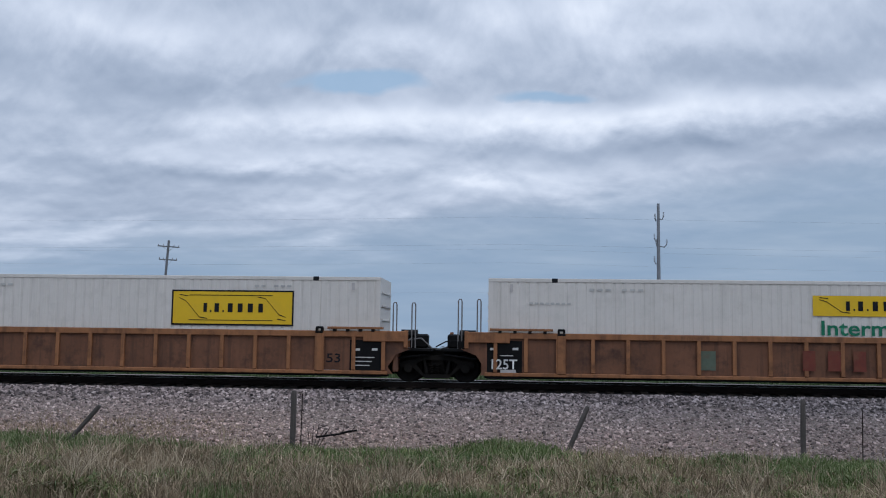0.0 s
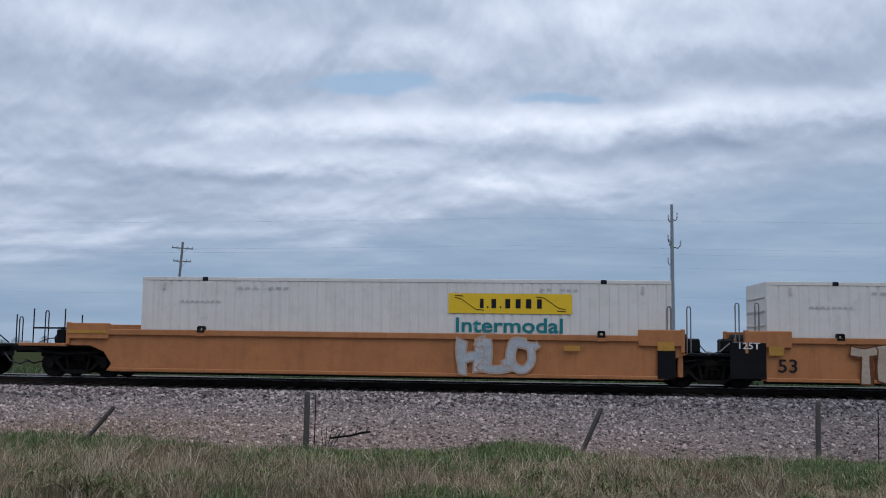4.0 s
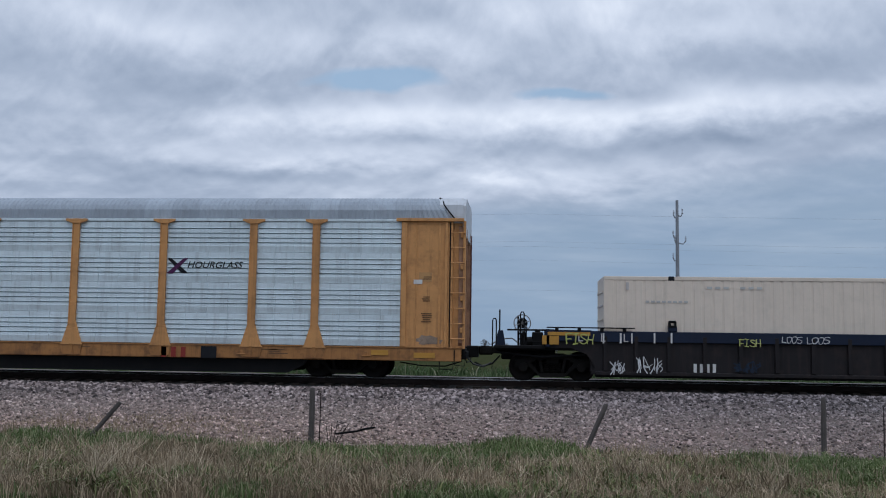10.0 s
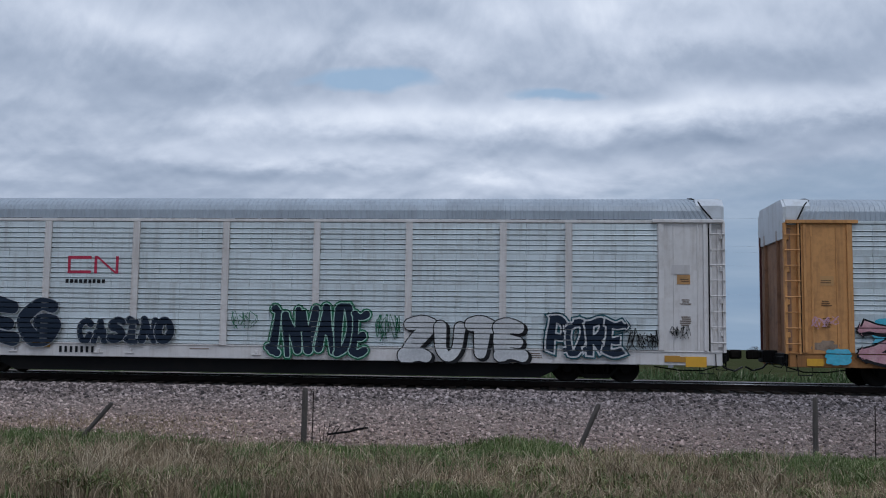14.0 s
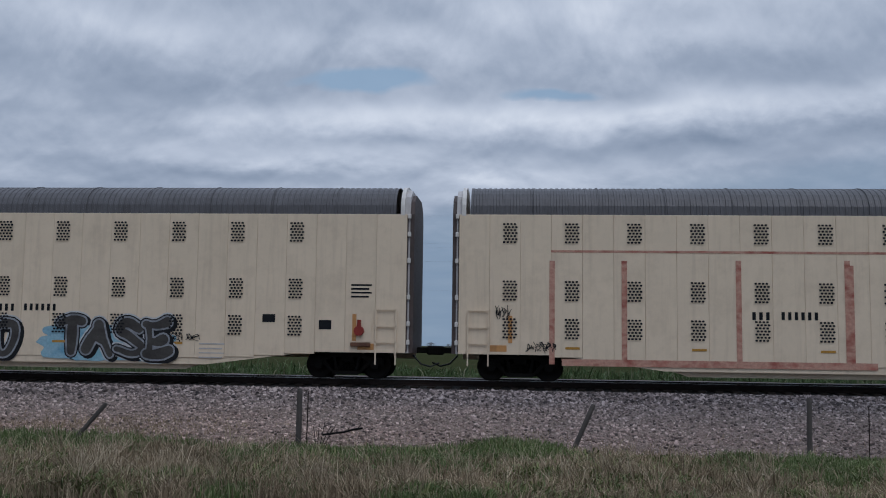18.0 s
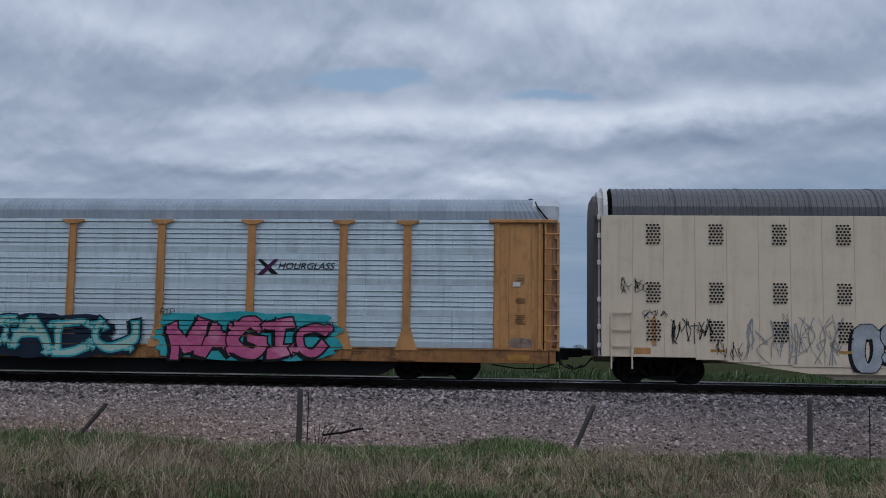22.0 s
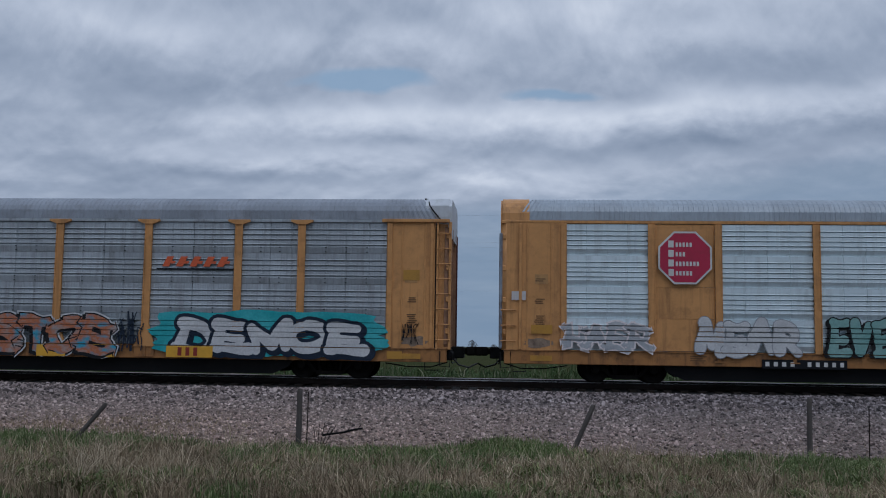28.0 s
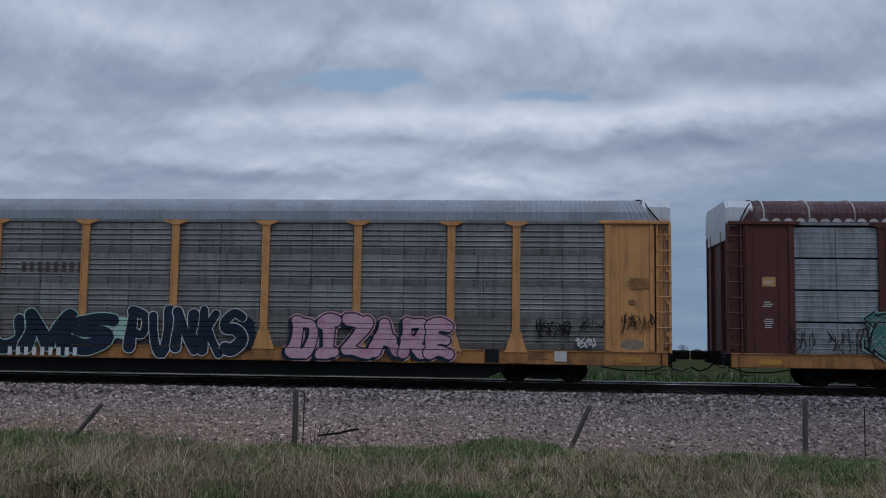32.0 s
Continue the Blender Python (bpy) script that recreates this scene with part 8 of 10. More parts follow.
bars(wells["c"], [(7.29, 7.59, 0.48, 0.71)], M_INK, -1.475, "marking")
number_plate(wells["c"], -5.92, -4.38, 0.65, 0.95, 8, 1, y=-1.54, dark=False)
bars(wells["c"], [(-8.24, -7.94, 0.38, 0.66)], M_WHITEINK, -1.47, "marking")

# smooth orange wells
graffiti(wells["d"], "ZOOR", -2.98, 0.53, 0.32, 1.45, P_PINK, P_BLACK, P_GREEN, seed=2, wild=0.8, fat=0.03, y=-1.548, edge=0.052, shine=None)
number_plate(wells["d"], 1.81, 4.88, 0.74, 1.07, 10, 3, y=-1.548, dark=True)
bars(wells["d"], [(8.61, 9.1, 0.88, 1.18)], M_YELBRIGHT, -1.548, "marking")
lettering(wells["d"], "53", -8.02, 0.47, 0.43, M_INK, -1.548, fat=0.012, width=0.54, shear=0)
bars(wells["d"], [(9.19, 9.75, 1.07, 1.4)], M_POST_PALE, -1.548, "marking")
bars(wells["d"], [(5.39, 5.85, 1.07, 1.24)], M_STICKER, -1.548, "marking")
bars(wells["d"], [(2.95, 3.56, 1.07, 1.2)], M_STICKER, -1.548, "marking")
lettering(wells["d"], "A", 1.21, 0.77, 0.25, M_INK, -1.548, fat=0.012, width=0.14, shear=0)
scrawl(wells["d"], 3.39, 4.61, 1.11, 1.5, P_FADEDLIGHT, 4, y=-1.562, w=0.022, loops=7)
scrawl(wells["d"], -7.47, -5.89, 0.78, 1.24, P_FADEDLIGHT, 5, y=-1.562, w=0.022, loops=7)
scrawl(wells["d"], -8.68, -6.47, 1.48, 1.64, P_BLACK, 6, y=-1.562, w=0.03, loops=7)
bars(wells["d"], [(-8.32, -7.87, 0.93, 1.22)], M_YELBRIGHT, -1.548, "marking")
bars(wells["d"], [(-9.43, -8.45, 0.75, 1.41)], M_BLACK, -1.548, "dark_panel")
lettering(wells["d"], "125T", -9.15, 1.18, 0.2, M_WHITEINK, -1.554, fat=0.012, width=0.6, shear=0)
graffiti(wells["e"], "TROIIS", -5.85, -1.28, 0.16, 1.33, P_PALETAN, P_BROWN, None, seed=7, wild=0.6, fat=0.06, y=-1.548, edge=0.035, shine=None)
graffiti(wells["e"], "ERS", 1.38, 4.47, 0.2, 1.28, P_PALETAN, P_BROWN, None, seed=8, wild=0.6, fat=0.06, y=-1.548, edge=0.035, shine=None)
block_mark(wells["e"], -0.85, 0.9, 0.62, 1.15, 3, M_DULLRED, -1.548, slant=0, label="")
lettering(wells["e"], "53", -7.84, 0.49, 0.39, M_INK, -1.548, fat=0.012, width=0.54, shear=0)
scrawl(wells["e"], 4.59, 5.49, 0.62, 1.29, P_BLACK, 9, y=-1.562, w=0.02, loops=9)
bars(wells["e"], [(8.23, 8.63, 1.03, 1.3)], M_STICKER, -1.548, "marking")
bars(wells["e"], [(5.49, 5.92, 1.06, 1.23)], M_STICKER, -1.548, "marking")
bars(wells["e"], [(-9.2, -8.17, 0.3, 1.34)], M_BLACK, -1.548, "dark_panel")
lettering(wells["e"], "125T", -8.94, 1.16, 0.19, M_WHITEINK, -1.554, fat=0.012, width=0.6, shear=0)
bars(wells["e"], [(-8.09, -7.66, 0.98, 1.24)], M_STICKER, -1.548, "marking")
graffiti(wells["f"], "HLO", 1.7, 4.19, 0.27, 1.47, P_CHROME, P_FADEDLIGHT, None, seed=10, wild=0.9, fat=0.03, y=-1.548, edge=0.052, shine=None)
bars(wells["f"], [(7.67, 8.16, 1.08, 1.33)], M_STICKER, -1.548, "marking")
bars(wells["f"], [(4.95, 5.43, 1.04, 1.19)], M_STICKER, -1.548, "marking")
bars(wells["f"], [(7.67, 8.19, 0.26, 1.08)], M_BLACK, -1.548, "dark_panel")

# wine-red wells
block_mark(wells["g"], -5.91, -5.26, 0.8, 1.02, 4, M_POST_PALE, -1.58, slant=0, label="")
block_mark(wells["g"], -5.07, -4.18, 0.81, 1.03, 6, M_POST_PALE, -1.58, slant=0, label="")
bars(wells["g"], [(-4.95, -4.31, 0.64, 0.73)], M_WHITEINK, -1.475, "stencil")
bars(wells["g"], [(-4.52, -4.32, 0.54, 0.59)], M_WHITEINK, -1.475, "stencil")
block_mark(wells["g"], 2.23, 2.79, 0.74, 1.0, 1, M_OLDWHITE, -1.58, slant=0.12, label="")
block_mark(wells["g"], 2.09, 2.72, 0.62, 0.68, 1, M_OLDWHITE, -1.58, slant=0.05, label="")
block_mark(wells["g"], 3.2, 3.77, 0.75, 1.01, 1, M_OLDWHITE, -1.58, slant=0.12, label="")
block_mark(wells["g"], 3.06, 3.7, 0.63, 0.7, 1, M_OLDWHITE, -1.58, slant=0.05, label="")
block_mark(wells["g"], 4.17, 4.74, 0.77, 1.03, 1, M_OLDWHITE, -1.58, slant=0.12, label="")
block_mark(wells["g"], 4.04, 4.67, 0.65, 0.72, 1, M_OLDWHITE, -1.58, slant=0.05, label="")
block_mark(wells["g"], 5.31, 5.65, 0.78, 1.04, 1, M_OLDWHITE, -1.58, slant=0.12, label="")
block_mark(wells["g"], 5.17, 5.57, 0.67, 0.73, 1, M_OLDWHITE, -1.58, slant=0.05, label="")
bars(wells["g"], [(-4.15, -3.67, 1.28, 1.44)], M_STICKER, -1.535, "reflector")
bars(wells["g"], [(-0.8, -0.31, 1.27, 1.44)], M_STICKER, -1.535, "reflector")
bars(wells["g"], [(-0.01, 0.49, 1.27, 1.43)], M_STICKER, -1.535, "reflector")
bars(wells["g"], [(3.46, 3.95, 1.26, 1.43)], M_STICKER, -1.535, "reflector")
bars(wells["g"], [(6.13, 6.69, 1.2, 1.38)], M_STICKER, -1.535, "reflector")
bars(wells["g"], [(7.3, 8.28, 1.21, 1.39)], M_STICKER, -1.535, "reflector")
bars(wells["g"], [(-8.41, -7.7, 1.31, 1.49)], M_STICKER, -1.535, "reflector")
bars(wells["g"], [(-7.09, -6.22, 1.29, 1.48)], M_STICKER, -1.535, "reflector")
bars(wells["g"], [(-7.88, -5.76, 0.25, 0.4)], M_TANBAND, -1.54, "pale_band")
bars(wells["g"], [(5.52, 7.68, 0.18, 0.34)], M_TANBAND, -1.54, "pale_band")
lettering(wells["g"], "125T", -8.05, 0.42, 0.29, M_WHITEINK, -1.59, fat=0.012, width=0.77, shear=0)
lettering(wells["g"], "53", 6.29, 0.52, 0.33, M_WHITEINK, -1.59, fat=0.012, width=0.5, shear=0)
lettering(wells["g"], "C", 0.14, 0.7, 0.27, M_WHITEINK, -1.58, fat=0.012, width=0.22, shear=0)
bars(wells["g"], [(-2.97, -2.46, 0.69, 0.87)], M_WHITEINK, -1.475, "marking")
bars(wells["g"], [(-3.78, -3.51, 0.74, 1.01)], M_POST_PALE, -1.473, "marking")
bars(wells["g"], [(-3.75, -3.54, 0.77, 0.98)], M_WINE, -1.477, "marking")
bars(wells["g"], [(0.89, 1.56, 0.91, 0.96)], M_WHITEINK, -1.475, "marking")
bars(wells["g"], [(7.1, 7.78, 0.76, 0.81)], M_WHITEINK, -1.475, "stencil")
bars(wells["g"], [(-8.02, -7.49, 0.98, 1.02)], M_WHITEINK, -1.475, "stencil")
bars(wells["g"], [(7.09, 7.68, 0.63, 0.68)], M_WHITEINK, -1.475, "stencil")
bars(wells["g"], [(-8.02, -7.58, 0.9, 0.93)], M_WHITEINK, -1.475, "stencil")
bars(wells["g"], [(7.08, 7.77, 0.5, 0.55)], M_WHITEINK, -1.475, "stencil")
bars(wells["g"], [(-8.02, -7.49, 0.81, 0.85)], M_WHITEINK, -1.475, "stencil")
bars(wells["g"], [(7.08, 7.67, 0.37, 0.42)], M_WHITEINK, -1.475, "stencil")
bars(wells["g"], [(-8.02, -7.58, 0.73, 0.76)], M_WHITEINK, -1.475, "stencil")
bars(wells["g"], [(5.04, 5.46, 0.63, 0.7)], M_WHITEINK, -1.475, "marking")
bars(wells["g"], [(5.03, 5.45, 0.45, 0.53)], M_WHITEINK, -1.475, "marking")
part("dent", Geo().tube([(-0.4, -1.48, 1.15), (0.1, -1.48, 0.78), (0.6, -1.48, 0.72), (1.1, -1.48, 1.15)], 0.02), M_WINE, wells["g"])
block_mark(wells["h"], -5.82, -5.18, 0.92, 1.14, 4, M_POST_PALE, -1.58, slant=0, label="")
block_mark(wells["h"], -5.0, -4.13, 0.93, 1.15, 6, M_POST_PALE, -1.58, slant=0, label="")
bars(wells["h"], [(-4.88, -4.27, 0.77, 0.85)], M_WHITEINK, -1.475, "stencil")
bars(wells["h"], [(-4.47, -4.27, 0.67, 0.72)], M_WHITEINK, -1.475, "stencil")
block_mark(wells["h"], 2.47, 2.89, 0.86, 1.12, 1, M_OLDWHITE, -1.58, slant=0.12, label="")
block_mark(wells["h"], 2.33, 2.82, 0.75, 0.81, 1, M_OLDWHITE, -1.58, slant=0.05, label="")
bars(wells["h"], [(-8.93, -8.39, 1.24, 1.43)], M_STICKER, -1.535, "reflector")
bars(wells["h"], [(-4.28, -3.79, 1.27, 1.42)], M_STICKER, -1.535, "reflector")
bars(wells["h"], [(-0.65, -0.17, 1.26, 1.4)], M_STICKER, -1.535, "reflector")
bars(wells["h"], [(0.26, 0.74, 1.25, 1.4)], M_STICKER, -1.535, "reflector")
bars(wells["h"], [(-7.26, -6.84, 1.28, 1.41)], M_STICKER, -1.535, "reflector")
bars(wells["h"], [(-7.82, -5.7, 0.21, 0.37)], M_TANBAND, -1.54, "pale_band")
lettering(wells["h"], "125T", -8.03, 0.38, 0.33, M_WHITEINK, -1.59, fat=0.012, width=0.8, shear=0)
lettering(wells["h"], "A", 0.33, 0.64, 0.25, M_WHITEINK, -1.58, fat=0.012, width=0.24, shear=0)
bars(wells["h"], [(-2.84, -2.36, 0.65, 0.83)], M_WHITEINK, -1.475, "marking")
bars(wells["h"], [(-8.02, -7.43, 0.94, 0.97)], M_WHITEINK, -1.475, "stencil")
bars(wells["h"], [(-8.02, -7.52, 0.84, 0.87)], M_WHITEINK, -1.475, "stencil")
bars(wells["h"], [(-8.02, -7.6, 0.74, 0.77)], M_WHITEINK, -1.475, "stencil")
block_mark(wells["i"], -6.32, -5.68, 0.78, 1.0, 4, M_POST_PALE, -1.58, slant=0, label="")
block_mark(wells["i"], -5.48, -4.62, 0.79, 1.01, 6, M_POST_PALE, -1.58, slant=0, label="")
bars(wells["i"], [(-5.38, -4.76, 0.62, 0.71)], M_WHITEINK, -1.475, "stencil")
bars(wells["i"], [(-4.96, -4.76, 0.53, 0.58)], M_WHITEINK, -1.475, "stencil")
block_mark(wells["i"], 1.83, 2.42, 0.72, 0.98, 1, M_OLDWHITE, -1.58, slant=0.12, label="")
block_mark(wells["i"], 1.69, 2.35, 0.6, 0.67, 1, M_OLDWHITE, -1.58, slant=0.05, label="")
block_mark(wells["i"], 2.82, 3.4, 0.74, 1.0, 1, M_OLDWHITE, -1.58, slant=0.12, label="")
block_mark(wells["i"], 2.69, 3.32, 0.62, 0.69, 1, M_OLDWHITE, -1.58, slant=0.05, label="")
block_mark(wells["i"], 3.8, 4.35, 0.75, 1.01, 1, M_OLDWHITE, -1.58, slant=0.12, label="")
block_mark(wells["i"], 3.66, 4.28, 0.64, 0.7, 1, M_OLDWHITE, -1.58, slant=0.05, label="")
block_mark(wells["i"], 4.89, 5.3, 0.77, 1.03, 1, M_OLDWHITE, -1.58, slant=0.12, label="")
block_mark(wells["i"], 4.75, 5.23, 0.65, 0.72, 1, M_OLDWHITE, -1.58, slant=0.05, label="")
bars(wells["i"], [(-9.58, -8.68, 1.29, 1.44)], M_STICKER, -1.535, "reflector")
bars(wells["i"], [(-7.26, -6.71, 1.28, 1.44)], M_STICKER, -1.535, "reflector")
bars(wells["i"], [(-4.46, -3.96, 1.27, 1.42)], M_STICKER, -1.535, "reflector")
bars(wells["i"], [(-1.22, -0.72, 1.28, 1.43)], M_STICKER, -1.535, "reflector")
bars(wells["i"], [(-0.36, 0.13, 1.28, 1.43)], M_STICKER, -1.535, "reflector")
bars(wells["i"], [(3.05, 3.56, 1.24, 1.39)], M_STICKER, -1.535, "reflector")
bars(wells["i"], [(-8.33, -6.16, 0.26, 0.39)], M_TANBAND, -1.54, "pale_band")
bars(wells["i"], [(5.14, 6.86, 0.17, 0.3)], M_TANBAND, -1.54, "pale_band")
lettering(wells["i"], "53", 5.9, 0.46, 0.34, M_WHITEINK, -1.59, fat=0.012, width=0.5, shear=0)
cloud_patch(wells["i"], -0.22, 0.43, 0.39, 1.03, P_WHITE, 11, y=-1.468, lobes=9)
bars(wells["i"], [(-3.35, -2.85, 0.67, 0.87)], M_WHITEINK, -1.475, "marking")
bars(wells["i"], [(-4.23, -3.95, 0.74, 1.01)], M_POST_PALE, -1.473, "marking")
bars(wells["i"], [(-4.2, -3.98, 0.77, 0.97)], M_WINE, -1.477, "marking")
bars(wells["i"], [(-8.43, -7.81, 0.8, 0.83)], M_WHITEINK, -1.475, "stencil")
bars(wells["i"], [(-8.43, -7.91, 0.69, 0.73)], M_WHITEINK, -1.475, "stencil")
bars(wells["i"], [(-8.43, -7.81, 0.59, 0.63)], M_WHITEINK, -1.475, "stencil")
bars(wells["i"], [(-8.43, -7.91, 0.49, 0.53)], M_WHITEINK, -1.475, "stencil")
bars(wells["i"], [(6.26, 8.27, 0.19, 0.47)], M_POST_PALE, -1.54, "pale_band")

# black wells
lettering(wells["j"], "A", -6.02, 0.71, 0.22, M_WHITEINK, -1.58, fat=0.012, width=0.17, shear=0)
block_mark(wells["j"], -5.43, -4.72, 0.36, 0.59, 4, M_WHITEINK, -1.475, slant=0, label="")
block_mark(wells["j"], -4.28, -3.7, 0.39, 0.64, 4, M_POST_PALE, -1.475, slant=0, label="")
lettering(wells["j"], "53", 1.97, 0.33, 0.34, M_WHITEINK, -1.58, fat=0.012, width=0.49, shear=0)
block_mark(wells["j"], 0.27, 1.39, 0.37, 0.5, 10, M_POST_PALE, -1.475, slant=0, label="")
bars(wells["j"], [(-2.54, -1.83, 0.72, 0.8)], M_POST_PALE, -1.475, "marking")
bars(wells["j"], [(-3.61, -3.14, 1.2, 1.35)], M_STICKER, -1.537, "reflector")
bars(wells["j"], [(-0.16, 0.29, 1.15, 1.3)], M_STICKER, -1.537, "reflector")
bars(wells["j"], [(3.21, 3.66, 1.17, 1.31)], M_STICKER, -1.537, "reflector")
bars(wells["j"], [(6.23, 6.68, 1.16, 1.31)], M_STICKER, -1.537, "reflector")
bars(wells["j"], [(-0.11, 0.05, 1.1, 1.43)], M_STICKER, -1.537, "marking")
scrawl(wells["j"], -8.07, -7.13, 0.27, 0.89, P_WHITE, 12, y=-1.562, w=0.05, loops=8)
scrawl(wells["j"], -6.99, -6.19, 0.45, 0.91, P_WHITE, 13, y=-1.562, w=0.045, loops=6)
scrawl(wells["j"], -2.73, -0.25, 1.15, 1.34, P_BLUE, 14, y=-1.562, w=0.035, loops=10)
scrawl(wells["j"], 0.33, 2.92, 1.12, 1.35, P_BLUE, 15, y=-1.562, w=0.03, loops=9)
scrawl(wells["j"], 4.44, 4.92, 1.07, 1.36, P_WHITE, 16, y=-1.562, w=0.03, loops=4)
scrawl(wells["j"], 6.55, 7.09, 0.39, 0.75, P_WHITE, 17, y=-1.562, w=0.03, loops=5)
scrawl(wells["j"], 6.76, 7.27, 0.39, 0.91, P_WHITE, 18, y=-1.562, w=0.03, loops=5)
scrawl(wells["j"], 7.49, 8.33, 0.28, 0.78, P_WHITE, 19, y=-1.562, w=0.05, loops=6)
scrawl(wells["j"], 4.37, 5.07, 1.19, 1.45, P_WHITE, 20, y=-1.562, w=0.03, loops=4)
lettering(wells["k"], "FISH", 1.67, 0.33, 0.38, P_YELGREEN, -1.6, fat=-0.012, width=0.88, shear=0.25)
lettering(wells["k"], "FISH", 3.27, 0.29, 0.34, P_YELGREEN, -1.6, fat=-0.012, width=0.85, shear=0.25)
lettering(wells["k"], "FISH", 4.66, 0.28, 0.38, P_YELGREEN, -1.6, fat=-0.012, width=0.98, shear=0.25)
lettering(wells["k"], "FISH", 6.31, 0.44, 0.38, P_YELGREEN, -1.6, fat=-0.012, width=0.83, shear=0.25)
lettering(wells["k"], "FISH", 7.3, 0.32, 0.39, P_YELGREEN, -1.6, fat=-0.012, width=0.9, shear=0.25)
scrawl(wells["k"], 3.21, 4.17, 0.65, 0.96, P_WHITE, 21, y=-1.562, w=0.04, loops=6)
scrawl(wells["k"], 4.65, 5.37, 0.67, 0.98, P_WHITE, 22, y=-1.562, w=0.04, loops=6)
scrawl(wells["k"], 1.93, 3.29, 1.16, 1.38, P_BLUE, 23, y=-1.562, w=0.03, loops=7)
cloud_patch(wells["k"], -6.05, -4.89, 0.18, 1.27, P_LIME, 24, y=-1.544, lobes=9)
cloud_patch(wells["k"], 0.05, 1.41, 0.32, 1.2, P_LIME, 25, y=-1.544, lobes=9)
cloud_patch(wells["k"], -3.97, -3.07, 1.14, 1.43, P_LIME, 26, y=-1.544, lobes=9)
graffiti(wells["k"], "RUDR", -5.22, 0.33, 0.14, 1.35, P_HOT, P_WHITE, None, seed=27, wild=1.0, fat=0.075, y=-1.548, edge=0.052, shine=None)
lettering(wells["k"], "FISH", -7.17, 0.34, 0.42, P_YELGREEN, -1.6, fat=-0.012, width=0.7, shear=0.25)
scrawl(wells["k"], -7.88, -7.42, 0.33, 0.91, P_WHITE, 28, y=-1.562, w=0.045, loops=5)
lettering(wells["k"], "C", -6.24, 0.7, 0.2, M_WHITEINK, -1.58, fat=0.012, width=0.16, shear=0)
cloud_patch(wells["k"], -2.02, -0.89, 1.07, 1.36, P_CYAN, 29, y=-1.564, lobes=9)
scrawl(wells["k"], 0.36, 0.92, 0.35, 0.79, P_BLACK, 30, y=-1.562, w=0.05, loops=5)
scrawl(wells["k"], 0.16, 3.48, 1.15, 1.37, P_BLUE, 31, y=-1.562, w=0.03, loops=10)
lettering(wells["l"], "FISH", 7.48, 0.43, 0.34, P_YELGREEN, -1.6, fat=-0.012, width=0.78, shear=0.25)
scrawl(wells["l"], 3.25, 4.41, 0.52, 0.91, P_WHITE, 32, y=-1.562, w=0.045, loops=7)
scrawl(wells["l"], 4.71, 5.93, 0.37, 0.86, P_WHITE, 33, y=-1.562, w=0.045, loops=7)
scrawl(wells["l"], 6.45, 7.26, 0.5, 0.83, P_WHITE, 34, y=-1.562, w=0.045, loops=6)
scrawl(wells["l"], 1.74, 3.03, 0.65, 0.89, P_YELGREEN, 35, y=-1.562, w=0.04, loops=7)
scrawl(wells["l"], 1.74, 3.04, 0.34, 0.6, P_YELGREEN, 36, y=-1.562, w=0.04, loops=7)
lettering(wells["l"], "LOOS", 1.88, 1.13, 0.22, P_WHITE, -1.56, fat=0.01, width=0.71, shear=0)
lettering(wells["l"], "LOOS", 2.68, 1.14, 0.22, P_WHITE, -1.56, fat=0.01, width=0.74, shear=0)
lettering(wells["l"], "LOOS", 3.91, 1.16, 0.22, P_WHITE, -1.56, fat=0.01, width=0.8, shear=0)
lettering(wells["l"], "LOOS", 4.83, 1.17, 0.22, P_WHITE, -1.56, fat=0.01, width=0.66, shear=0)
lettering(wells["l"], "LOOS", -2.96, 1.22, 0.21, P_WHITE, -1.56, fat=0.01, width=0.59, shear=0)
lettering(wells["l"], "LOOS", -2.26, 1.21, 0.21, P_WHITE, -1.56, fat=0.01, width=0.66, shear=0)
lettering(wells["l"], "FISH", -9.18, 1.11, 0.33, P_YELGREEN, -1.6, fat=-0.012, width=0.86, shear=0.25)
lettering(wells["l"], "FISH", -4.18, 1.1, 0.24, P_YELGREEN, -1.6, fat=-0.012, width=0.64, shear=0.25)
block_mark(wells["l"], -5.45, -4.72, 0.34, 0.59, 4, M_WHITEINK, -1.475, slant=0, label="")
scrawl(wells["l"], -7.86, -7.45, 0.24, 0.66, P_WHITE, 37, y=-1.562, w=0.035, loops=4)
scrawl(wells["l"], -7.09, -6.3, 0.28, 0.78, P_WHITE, 38, y=-1.562, w=0.035, loops=6)
bars(wells["l"], [(-9.85, -9.36, 1.1, 1.36)], M_STICKER, -1.55, "marking")
scrawl(wells["l"], -4.29, -3.57, 0.36, 0.69, P_NAVY, 39, y=-1.562, w=0.05, loops=6)
bars(wells["l"], [(0.03, 0.46, 1.29, 1.46)], M_STICKER, -1.537, "reflector")
bars(wells["l"], [(3.3, 3.72, 1.2, 1.37)], M_STICKER, -1.537, "reflector")
bars(wells["l"], [(6.36, 6.78, 1.2, 1.37)], M_STICKER, -1.537, "reflector")
bars(wells["j"], [(-8.02, -7.97, 1.09, 1.26)], M_WHITEINK, -1.538, "stencil")
bars(wells["j"], [(-7.3, -7.24, 1.1, 1.27)], M_WHITEINK, -1.538, "stencil")
bars(wells["j"], [(-6.78, -6.73, 1.11, 1.27)], M_WHITEINK, -1.538, "stencil")
bars(wells["j"], [(-6.27, -6.22, 1.11, 1.28)], M_WHITEINK, -1.538, "stencil")
bars(wells["k"], [(6.13, 6.18, 1.01, 1.29)], M_WHITEINK, -1.538, "stencil")
bars(wells["k"], [(6.73, 6.79, 1.02, 1.3)], M_WHITEINK, -1.538, "stencil")
